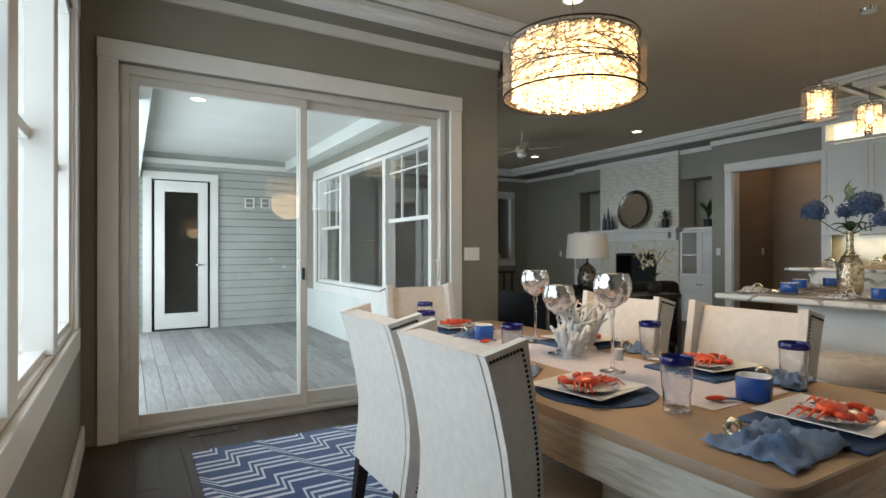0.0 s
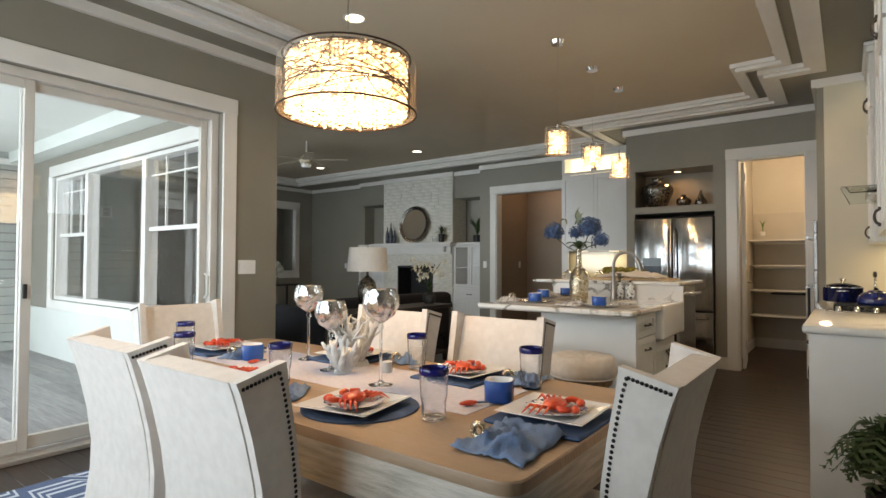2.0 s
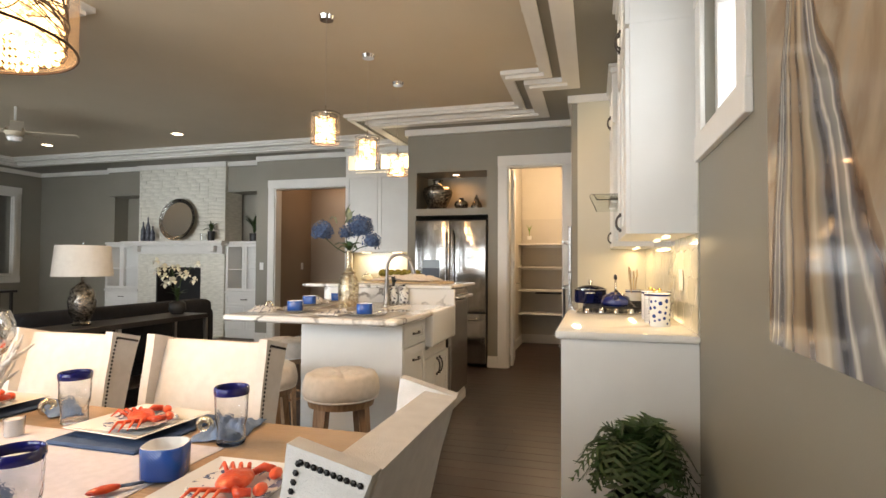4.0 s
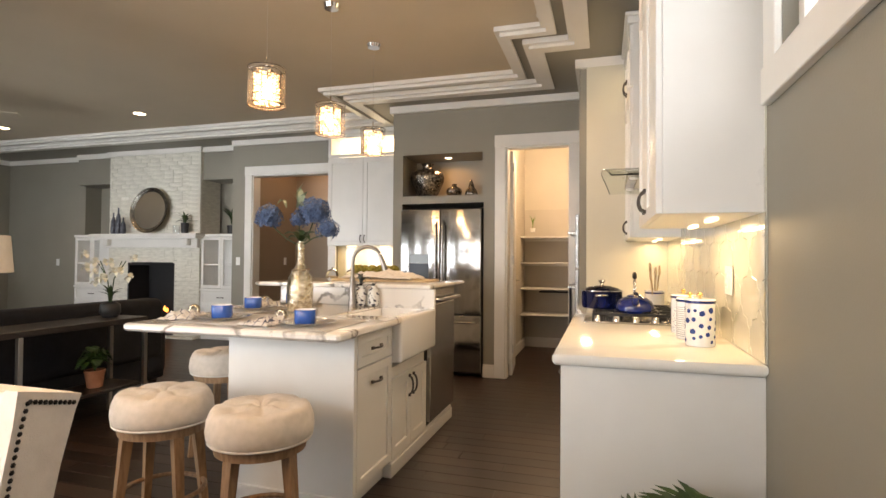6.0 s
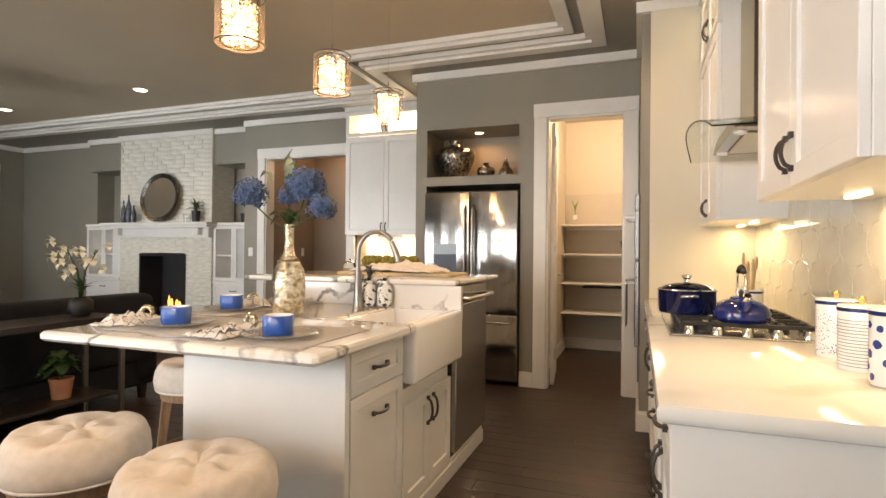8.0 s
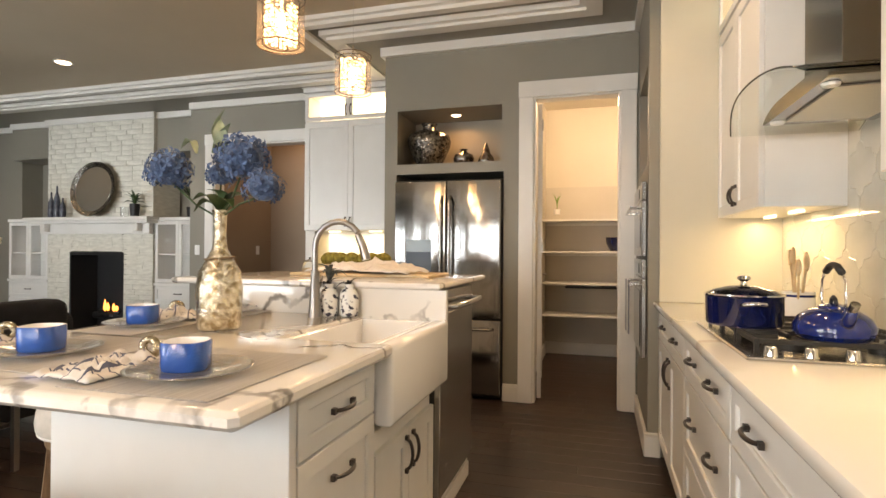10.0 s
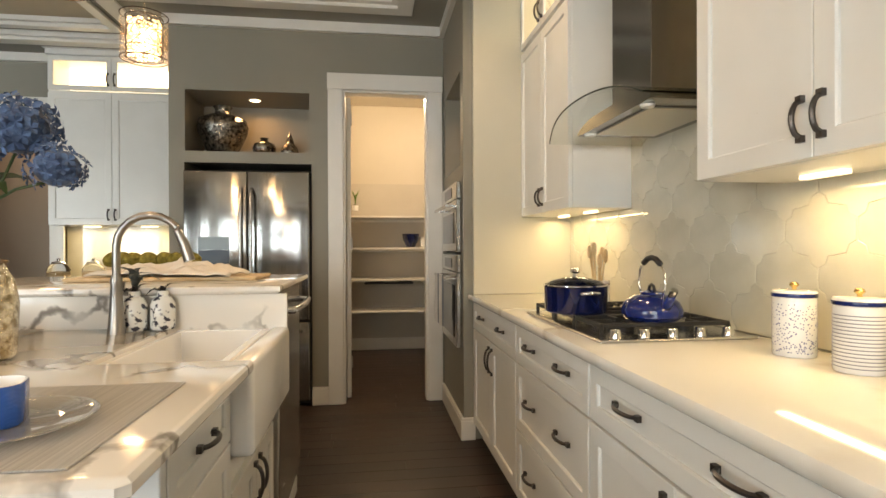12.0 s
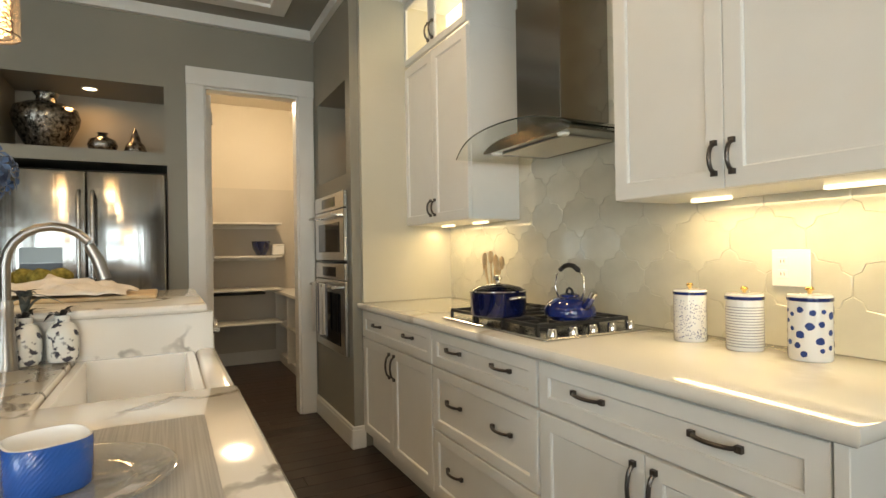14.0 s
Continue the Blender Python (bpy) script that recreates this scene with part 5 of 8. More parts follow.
# ---- bar stools ----
def bar_stool():
    t = thing("bar_stool", pose(0, 0, 0), "round tufted linen bar stool with natural oak legs", "stool", "stools at the island")
    bm = bmesh.new()
    tufts = [(0.0, 0.0)] + [(0.107 * math.cos(a), 0.107 * math.sin(a)) for a in [math.pi * k / 3 for k in range(6)]]
    rings = []
    prof = [(0.198, 0.515), (0.21, 0.53), (0.214, 0.56), (0.209, 0.60), (0.197, 0.632)] + [(0.186 - 0.0178 * k, 0.645 + 0.012 * math.sin(k / 10 * math.pi / 2)) for k in range(10)]
    for r, z in prof:
        ring = []
        for i in range(48):
            a = 2 * math.pi * i / 48
            x, y = r * math.cos(a), r * math.sin(a)
            dz = 0.0
            if z > 0.61:
                for tx, ty in tufts:
                    dz -= 0.028 * math.exp(-((x - tx) ** 2 + (y - ty) ** 2) / 0.0011)
                dz -= 0.008 * abs(math.cos(3 * a)) ** 14
            k = 1 - 0.012 * abs(math.cos(3 * a)) ** 10
            ring.append(bm.verts.new((x * k, y * k, z + dz)))
        rings.append(ring)
    for a, b in zip(rings, rings[1:]):
        for i in range(48):
            bm.faces.new((a[i], a[(i + 1) % 48], b[(i + 1) % 48], b[i]))
    bm.faces.new(rings[0][::-1])
    c = bm.verts.new((0, 0, 0.63))
    for i in range(48):
        bm.faces.new((rings[-1][i], rings[-1][(i + 1) % 48], c))
    part("seat", bm, LINEN, t, smooth=True)
    part("piping", tube([(0.202 * math.cos(2 * math.pi * i / 40), 0.202 * math.sin(2 * math.pi * i / 40), 0.517) for i in range(40)], 0.005, 6, closed=True), LINEN_W, t, smooth=True)
    part("seat_board", lathe([(0, 0.47), (0.18, 0.47), (0.188, 0.514), (0, 0.514)], 32), LEGWOOD, t, smooth=30)
    for k in range(4):
        a = math.pi / 4 + k * math.pi / 2
        d = Vector((math.cos(a), math.sin(a), 0))
        n = Vector((-d.y, d.x, 0))
        bm = bmesh.new()
        lo = [bm.verts.new(d * (0.2 + u * 0.014) + n * v * 0.014 + Vector((0, 0, 0))) for u, v in ((-1, -1), (1, -1), (1, 1), (-1, 1))]
        hi = [bm.verts.new(d * (0.15 + u * 0.022) + n * v * 0.022 + Vector((0, 0, 0.47))) for u, v in ((-1, -1), (1, -1), (1, 1), (-1, 1))]
        for i in range(4):
            bm.faces.new((lo[i], lo[(i + 1) % 4], hi[(i + 1) % 4], hi[i]))
        bm.faces.new(lo[::-1]), bm.faces.new(hi)
        part("leg", bm, LEGWOOD, t)
    part("footrest", tube([(0.176 * math.cos(2 * math.pi * i / 32), 0.176 * math.sin(2 * math.pi * i / 32), 0.2) for i in range(32)], 0.011, 8, closed=True), LEGWOOD, t, smooth=True)
    return t


stool = bar_stool()
copy_thing(stool, pose(3.785, 2.41, 0, 0, 0, 20))
copy_thing(stool, pose(4.75, 2.86, 0, 0, 0, 10))
stool.matrix_world = pose(3.715, 1.845, 0, 0, 0, 35)

# ---- hanging lamps ----
WIRE = material("bronze lamp wire", (0.05, 0.03, 0.02), 0.4, 0.7)
# Beads emit at random strength, imitating bulb light sparkling in the crystal.
CRYSTAL = material("self-glowing crystal beads", (0.9, 0.75, 0.55), 0.1)
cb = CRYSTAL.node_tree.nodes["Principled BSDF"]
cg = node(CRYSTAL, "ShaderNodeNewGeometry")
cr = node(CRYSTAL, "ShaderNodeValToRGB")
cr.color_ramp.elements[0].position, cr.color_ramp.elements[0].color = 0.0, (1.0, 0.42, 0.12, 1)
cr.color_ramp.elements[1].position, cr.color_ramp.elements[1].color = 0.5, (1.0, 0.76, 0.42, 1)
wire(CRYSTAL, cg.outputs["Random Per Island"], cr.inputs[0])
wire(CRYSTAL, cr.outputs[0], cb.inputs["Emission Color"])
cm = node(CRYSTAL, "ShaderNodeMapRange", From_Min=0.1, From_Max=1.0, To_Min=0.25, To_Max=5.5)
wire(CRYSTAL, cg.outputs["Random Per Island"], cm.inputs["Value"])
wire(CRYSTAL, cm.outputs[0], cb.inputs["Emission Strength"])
SHEER = material("sheer bronze shade", (0.75, 0.6, 0.45), 0.4, trans=0.0)
sb = SHEER.node_tree.nodes["Principled BSDF"]
sb.inputs["Alpha"].default_value = 0.16


def woven(r, z0, z1, count, thick, seed):
    rg = random.Random(seed)
    bm = bmesh.new()
    h = z1 - z0
    for i in range(count):
        a0, span = rg.uniform(0, 6.28), rg.uniform(0.5, 2.6) * rg.choice((-1, 1))
        u0, u1 = rg.uniform(0, 1), rg.uniform(0, 1)
        bow = rg.uniform(-0.35, 0.35)
        pts = []
        n = 8
        for k in range(n + 1):
            s = k / n
            u = min(1, max(0, u0 + (u1 - u0) * s + bow * math.sin(math.pi * s)))
            a = a0 + span * s
            pts.append((r * math.cos(a), r * math.sin(a), z0 + u * h))
        tube(pts, thick * rg.uniform(0.6, 1.3), 4, bm)
    return bm


def beads(rows, size, seed):
    """Hanging strings of small faceted crystals: (radius, low, high, strings) for each row."""
    rg = random.Random(seed)
    v, f = [], []
    for r, z0, z1, n in rows:
        for i in range(n):
            a = 2 * math.pi * (i + rg.uniform(-0.3, 0.3)) / n
            z = z1 - rg.uniform(0, size * 2)
            while z > z0:
                s = size * rg.uniform(0.55, 1.05)
                c, k = (r * math.cos(a), r * math.sin(a), z), len(v)
                v += [(c[0] + s, c[1], c[2]), (c[0], c[1] + s, c[2]), (c[0] - s, c[1], c[2]), (c[0], c[1] - s, c[2]), (c[0], c[1], c[2] + s * 0.9), (c[0], c[1], c[2] - s * 0.9)]
                f += [(k + p, k + (p + 1) % 4, k + q) for p in range(4) for q in (4, 5)]
                z -= size * 1.9
    me = bpy.data.meshes.new("beads")
    me.from_pydata(v, [], f)
    bm = bmesh.new()
    bm.from_mesh(me)
    bpy.data.meshes.remove(me)
    return bm


def ring(r, z, thick, n=48):
    return tube([(r * math.cos(2 * math.pi * i / n), r * math.sin(2 * math.pi * i / n), z) for i in range(n)], thick, 6, closed=True)


drum = thing("drum_chandelier", pose(2.01, 2.21, 0), "glowing drum chandelier of woven bronze wire and crystal", "chandelier")
part("canopy", lathe([(0, CZ - 0.03), (0.06, CZ - 0.028), (0.065, CZ), (0, CZ)], 24), CHROME, drum, smooth=30)
part("cord", tube([(0, 0, 2.1), (0, 0, CZ - 0.03)], 0.004, 8), NICKEL, drum)
for k in range(5):
    a = k * 2 * math.pi / 5
    part("bulb", lathe([(0, 1.96), (0.02, 1.97), (0.03, 2.0), (0.016, 2.05), (0, 2.06)], 14, at=(0.11 * math.cos(a), 0.11 * math.sin(a), 0)), BULB, drum, "glowing bulb", smooth=True)
part("crystal_curtain", beads(((0.256, 1.875, 2.11, 86), (0.235, 1.87, 2.11, 80), (0.17, 1.868, 2.09, 56), (0.09, 1.866, 2.08, 30)), 0.0125, 7), CRYSTAL, drum, "strings of crystal beads with bulb glow put into them", kind="stuff")
part("top_plate", lathe([(0, 2.104), (0.262, 2.104), (0.262, 2.112), (0, 2.112)], 48), WIRE, drum)
part("wire_weave", woven(0.272, 1.885, 2.12, 70, 0.0021, 3), WIRE, drum, "woven bronze wire", kind="stuff")
for r, z, th in ((0.275, 2.12, 0.004), (0.275, 1.97, 0.003), (0.30, 1.88, 0.0045)):
    part("hoop", ring(r, z, th), WIRE, drum, "bronze wire hoop", smooth=True)
part("sheer_shade", lathe([(0.30, 1.88), (0.30, 2.10)], 48), SHEER, drum, "sheer translucent outer shade", smooth=True)
lamp("POINT", (2.01, 2.21, 1.80), 48, (1, 0.7, 0.38), 0.2)


def pendant():
    t = thing("pendant_lamp", pose(0, 0, 0), "small drum pendant of woven wire with glowing bulb", "pendant lamp", "pendants over the island")
    part("canopy", lathe([(0, CZ - 0.03), (0.05, CZ - 0.028), (0.062, CZ - 0.001), (0, CZ - 0.001)], 24), CHROME, t, "chrome ceiling canopy", smooth=30)
    part("cord", tube([(0, 0, 2.40), (0, 0, CZ - 0.03)], 0.0012, 6), NICKEL, t)
    part("stem", tube([(0, 0, 2.33), (0, 0, 2.40)], 0.006, 8), CHROME, t, smooth=True)
    part("spider", join(*[tube([(0, 0, 2.345), (0.1 * math.cos(a), 0.1 * math.sin(a), 2.338)], 0.002, 6) for a in (0, 2.1, 4.2)]), CHROME, t, "thin chrome shade carrier", smooth=True)
    part("socket", lathe([(0, 2.34), (0.018, 2.34), (0.018, 2.27), (0, 2.27)], 14), CHROME, t, smooth=30)
    part("bulb", lathe([(0, 2.17), (0.018, 2.18), (0.025, 2.21), (0.014, 2.27)], 12), BULB, t, smooth=True)
    part("shade", lathe([(0.104, 2.126), (0.104, 2.335)], 32), SHEER, t, "sheer bronze outer shade", smooth=True)
    part("crystal_core", beads(((0.068, 2.14, 2.31, 22), (0.045, 2.135, 2.31, 12)), 0.0105, 31), CRYSTAL, t, "strings of crystal beads with bulb glow put into them", kind="stuff")
    part("wire_weave", woven(0.08, 2.132, 2.325, 34, 0.0016, 8), WIRE, t, "woven bronze wire", kind="stuff")
    for z, r in ((2.132, 0.082), (2.18, 0.082), (2.325, 0.082), (2.126, 0.105), (2.337, 0.105)):
        part("hoop", ring(r, z, 0.0022, 28), WIRE, t, "bronze wire hoop", smooth=True)
    return t


pend = pendant()
copy_thing(pend, pose(5.20, 2.36, 0, 0, 0, 70))
copy_thing(pend, pose(5.93, 2.36, 0, 0, 0, 150))
pend.matrix_world = pose(4.45, 2.36, 0)
for x in (4.45, 5.20, 5.93):
    lamp("POINT", (x, 2.36, 2.07), 5, WARM, 0.04)

fan = thing("ceiling_fan", pose(5.55, 6.95, 0), "pale tan ceiling fan with a lamp, blades at rest", "ceiling fan")
part("rod", tube([(0, 0, 2.82), (0, 0, CZ)], 0.012, 8), TRIM, fan)
part("motor", lathe([(0, 2.70), (0.08, 2.71), (0.1, 2.75), (0.09, 2.8), (0.03, 2.84), (0, 2.84)], 24), CEIL, fan, smooth=40)
part("lamp_bowl", lathe([(0, 2.64), (0.06, 2.65), (0.08, 2.69), (0.07, 2.705)], 20), PORCELAIN, fan, "white glass lamp bowl", smooth=40)
for k in range(5):
    part("blade", block(0.1, 0.62, -0.06, 0.06, 2.755, 2.763, 0.003), CEIL, fan).matrix_local = pose(0, 0, 0, 0, 0, 72 * k + 20)

# ---- cookware and counter things ----
def ellipsoid(c, r, seg=12, rings=8, bm=None):
    bm = bm or bmesh.new()
    prof = [(math.sin(math.pi * i / rings), -math.cos(math.pi * i / rings)) for i in range(rings + 1)]
    rows = []
    for a, z in prof:
        if a < 1e-6:
            rows.append([bm.verts.new((c[0], c[1], c[2] + r[2] * z))])
        else:
            rows.append([bm.verts.new((c[0] + r[0] * a * math.cos(2 * math.pi * k / seg), c[1] + r[1] * a * math.sin(2 * math.pi * k / seg), c[2] + r[2] * z)) for k in range(seg)])
    for p, q in zip(rows, rows[1:]):
        for k in range(seg):
            j = (k + 1) % seg
            if len(p) == 1:
                bm.faces.new((p[0], q[j], q[k]))
            elif len(q) == 1:
                bm.faces.new((p[k], p[j], q[0]))
            else:
                bm.faces.new((p[k], p[j], q[j], q[k]))
    return bm


HOBZ = 0.969
pot = thing("stock_pot", pose(5.12, 0.51, HOBZ) @ Matrix.Scale(0.93, 4), "navy enamel stock pot with a glass lid on the cooktop", "pot")
part("body", lathe([(0, 0), (0.118, 0.0), (0.125, 0.008), (0.127, 0.10), (0.130, 0.104), (0.122, 0.104), (0.12, 0.012), (0, 0.012)], 36), NAVY, pot, smooth=40)
lid = part("lid", lathe([(0.126, 0.107), (0.1, 0.125), (0.05, 0.138), (0, 0.142)], 36), GLASS_T, pot, "domed glass lid", smooth=True)
part("rim", lathe([(0.124, 0.105), (0.13, 0.107), (0.13, 0.112), (0.122, 0.112)], 36), CHROME, lid, "steel lid rim", smooth=40)
part("knob", lathe([(0, 0.14), (0.012, 0.142), (0.01, 0.155), (0.022, 0.163), (0.02, 0.175), (0, 0.179)], 18), CHROME, lid, "chrome lid knob", smooth=40)
for s in (-1, 1):
    part("handle", tube([(s * 0.125, -0.035, 0.08), (s * 0.158, -0.03, 0.085), (s * 0.162, 0, 0.087), (s * 0.158, 0.03, 0.085), (s * 0.125, 0.035, 0.08)], 0.007, 8), CHROME, pot, "chrome side handle", smooth=True)
ket = thing("kettle", pose(4.87, 0.34, HOBZ) @ Matrix.Scale(0.87, 4), "cobalt blue enamel kettle on the cooktop", "kettle")
part("body", lathe([(0, 0), (0.095, 0.0), (0.112, 0.015), (0.115, 0.04), (0.10, 0.07), (0.07, 0.092), (0.04, 0.10), (0, 0.10)], 36), COBALT, ket, smooth=40)
kl = part("lid", lathe([(0.045, 0.099), (0.042, 0.106), (0.02, 0.113), (0, 0.115)], 24), COBALT, ket, smooth=40)
part("knob", tube([(-0.022, 0, 0.11), (-0.015, 0, 0.128), (0, 0, 0.135), (0.015, 0, 0.128), (0.022, 0, 0.11)], 0.006, 8), BLACK, kl, "black arched knob", smooth=True)
part("spout", tube([(-0.085, 0.0, 0.05), (-0.12, 0.0, 0.075), (-0.145, 0.0, 0.105)], 0.02, 12, taper=[1.15, 0.9, 0.6]), COBALT, ket, smooth=True)
part("whistle", tube([(-0.138, 0, 0.10), (-0.158, 0, 0.125)], 0.014, 10), CHROME, ket, "chrome whistle cap", smooth=30)
part("handle_strap", tube([(0.075, 0, 0.085), (0.098, 0, 0.13), (0.09, 0, 0.19), (0.055, 0, 0.222)], 0.0045, 8), CHROME, ket, "chrome handle strap", smooth=True)
part("handle_strap", tube([(-0.075, 0, 0.085), (-0.098, 0, 0.13), (-0.09, 0, 0.19), (-0.055, 0, 0.222)], 0.0045, 8), CHROME, ket, "chrome handle strap", smooth=True)
part("grip", tube([(-0.062, 0, 0.216), (-0.03, 0, 0.234), (0, 0, 0.239), (0.03, 0, 0.234), (0.062, 0, 0.216)], 0.0115, 10), BLACK, ket, "black curved grip", smooth=True)
crock = thing("utensil_crock", pose(5.70, 0.17, 0.921), "white utensil crock with a blue band and wooden spoons", "crock")
part("crock", lathe([(0, 0), (0.06, 0), (0.062, 0.005), (0.062, 0.12), (0.064, 0.125), (0.057, 0.125), (0.055, 0.01), (0, 0.01)], 28), PORCELAIN, crock, smooth=40)
part("band", lathe([(0.0625, 0.105), (0.0632, 0.107), (0.0632, 0.113), (0.0625, 0.115)], 28), COBALT, crock, "thin blue band", smooth=40)
SPOON = varied(material("beech spoon", rough=0.5), (0.5, 0.36, 0.2), (0.6, 0.45, 0.27), 20)
for k, (dx, dy, h) in enumerate(((-0.09, 0.0, 0.23), (-0.04, 0.03, 0.26), (0.03, 0.02, 0.25), (0.08, -0.01, 0.22), (0.01, -0.03, 0.24), (-0.1, 0.03, 0.21))):
    sp = tube([(dx * 0.2, dy * 0.2, 0.012), (dx, dy, h)], 0.005, 6)
    ellipsoid((dx * 1.1, dy * 1.1, h + 0.02), (0.024, 0.008, 0.036), 10, 6, sp)
    part("spoon", sp, SPOON, crock, "pale wooden spoon", smooth=True)


def canister(x, y, r, h, style, label):
    t = thing("canister", pose(x, y, 0.921), label, "canister", "canisters on the worktop")
    m = {"plain": PORCELAIN}.get(style, PORCELAIN)
    part("jar", lathe([(0, 0), (r * 0.96, 0), (r, 0.006), (r, h - 0.02), (r * 0.98, h - 0.014), (0, h - 0.014)], 36), m, t, smooth=40)
    part("lid", lathe([(0, h - 0.013), (r * 1.03, h - 0.013), (r * 1.04, h - 0.002), (r * 0.98, h + 0.004), (0, h + 0.006)], 36), PORCELAIN, t, smooth=40)
    part("rim_band", lathe([(r * 1.041, h - 0.0125), (r * 1.048, h - 0.011), (r * 1.048, h - 0.004), (r * 1.041, h - 0.0025)], 36), COBALT, t, "navy lid band", smooth=40)
    part("knob", lathe([(0, h + 0.005), (0.006, h + 0.007), (0.005, h + 0.012), (0.012, h + 0.018), (0.009, h + 0.025), (0, h + 0.027)], 14), material("brass", (0.7, 0.48, 0.18), 0.2, 1.0) if "brass" not in bpy.data.materials else bpy.data.materials["brass"], t, "small brass knob", smooth=True)
    rg = random.Random(int(x * 100))
    deco = bmesh.new()

    def dot(a, z, s, lift=0.0012):
        vs = []
        for k in range(10):
            u, v = s * math.cos(k * 0.628) * rg.uniform(0.85, 1.1), s * math.sin(k * 0.628) * rg.uniform(0.85, 1.1)
            aa = a + u / r
            vs.append(deco.verts.new(((r + lift) * math.cos(aa), (r + lift) * math.sin(aa), z + v)))
        deco.faces.new(vs)
    if style == "dots":
        placed = []
        for _ in range(400):
            a, z, s = rg.uniform(0, 6.28), rg.uniform(0.018, h - 0.032), rg.choice((0.0115, 0.009, 0.007))
            if all(math.hypot(min(abs(a - b), 6.283 - abs(a - b)) * r, z - q) > s + w + 0.007 for b, q, w in placed):
                placed.append((a, z, s))
                dot(a, z, s)
        part("spotting", deco, material("denim spot", (0.03, 0.06, 0.22), 0.2), t, "scattered blue spots", kind="stuff")
    elif style == "lines":
        for k in range(15):
            z = 0.012 + k * (h - 0.04) / 15
            lathe([(r + 0.0004, z), (r + 0.0012, z + 0.0008), (r + 0.0012, z + 0.0016), (r + 0.0004, z + 0.0024)], 36, deco)
        part("stripes", deco, material("grey glaze stripe", (0.22, 0.22, 0.24), 0.3), t, "thin grey stripes", kind="stuff")
    else:
        for _ in range(620):
            dot(rg.uniform(0, 6.28), rg.uniform(0.01, h - 0.028), 0.0016)
        part("flecks", deco, material("blue fleck", (0.08, 0.1, 0.25), 0.3), t, "tiny blue flecks", kind="stuff")


canister(4.475, 0.15, 0.052, 0.17, "flecks", "white lidded canister with tiny blue flecks")
canister(4.28, 0.15, 0.053, 0.168, "lines", "white lidded canister with thin stripes")
canister(4.095, 0.14, 0.054, 0.177, "dots", "white lidded canister with blue spots near worktop end")

towel = thing("dish_towel", pose(6.93, 0.792, 0.90), "striped cotton towel hanging on the oven handle", "towel")
TOWEL = varied(material("striped towel", rough=0.95), (0.6, 0.58, 0.55), (0.64, 0.62, 0.6), 20, bump=0.3, bump_scale=200)
TOWEL_D = varied(material("grey towel stripe", rough=0.95), (0.16, 0.17, 0.2), (0.2, 0.21, 0.24), 20, bump=0.3, bump_scale=200)
for k in range(12):
    x = -0.17 + k * 0.03
    part("stripe", block(x, x + 0.029, 0.0 + 0.006 * math.sin(k * 1.3), 0.009 + 0.006 * math.sin(k * 1.3), -0.22 + 0.01 * math.sin(k), 0.128, 0.002), TOWEL if k % 3 else TOWEL_D, towel, "pale towel stripe" if k % 3 else "grey towel stripe")

# ---- vases ----
MERCURY = varied(material("antiqued mercury glass", (0.4, 0.38, 0.35), 0.12, 0.95), (0.04, 0.035, 0.03), (0.42, 0.39, 0.35), 45, 6, bump=0.4, bump_scale=90, rough=(0.05, 0.3))
GOLDMERC = varied(material("champagne mercury glass", (0.7, 0.62, 0.45), 0.08, 0.92), (0.35, 0.28, 0.17), (0.9, 0.84, 0.7), 45, 6, bump=0.45, bump_scale=110, rough=(0.03, 0.2))
SILVER = varied(material("silver mercury glass", (0.85, 0.84, 0.82), 0.05, 0.95), (0.6, 0.58, 0.56), (0.92, 0.91, 0.9), 30, 5, bump=0.4, bump_scale=40, rough=(0.02, 0.14))
big = thing("vase", pose(7.66, 2.45, 1.946) @ Matrix.Scale(1.12, 4), "large round antiqued mercury glass vase in the niche", "vase")
part("body", lathe([(0, 0), (0.085, 0), (0.10, 0.02), (0.165, 0.16), (0.175, 0.21), (0.16, 0.26), (0.10, 0.29), (0.055, 0.30), (0.05, 0.33), (0.066, 0.355), (0.055, 0.36), (0.04, 0.34), (0, 0.3)], 40), MERCURY, big, smooth=50)
v2 = thing("vase", pose(7.66, 2.13, 1.946) @ Matrix.Scale(1.2, 4), "small melon shaped mercury glass vase in the niche", "vase")
part("body", lathe([(0, 0), (0.04, 0), (0.07, 0.03), (0.078, 0.06), (0.066, 0.09), (0.03, 0.105), (0.022, 0.12), (0.03, 0.13), (0, 0.128)], 28), MERCURY, v2, smooth=50)
v3 = thing("vase", pose(7.66, 1.93, 1.946) @ Matrix.Scale(1.2, 4), "small gourd shaped mercury glass ornament in the niche", "vase")
part("body", lathe([(0, 0), (0.045, 0), (0.062, 0.03), (0.05, 0.07), (0.028, 0.095), (0.026, 0.115), (0.012, 0.15), (0.004, 0.17), (0, 0.17)], 28), MERCURY, v3, smooth=50)
v4 = thing("vase", pose(6.92, 0.42, 1.751), "dark mercury glass vase in the niche over the oven", "vase")
part("body", lathe([(0, 0), (0.06, 0), (0.09, 0.12), (0.11, 0.25), (0.09, 0.36), (0.05, 0.40), (0.05, 0.43), (0, 0.42)], 32), MERCURY, v4, smooth=50)

# ---- island table setting ----
MAT = varied(material("grey woven placemat", rough=0.7), (0.4, 0.385, 0.365), (0.52, 0.5, 0.475), 3, 3, (1, 90, 1), bump=0.5, bump_scale=60)
CLEAR = material("ribbed glass plate", (0.92, 0.92, 0.9), 0.05, trans=0.82, ior=1.4, coat=0.5)
MUG = material("cobalt ribbed glaze", (0.015, 0.08, 0.33), 0.2, coat=0.5)
mw = node(MUG, "ShaderNodeTexWave", Scale=85.0, Distortion=3.0)
mw.bands_direction = "DIAGONAL"
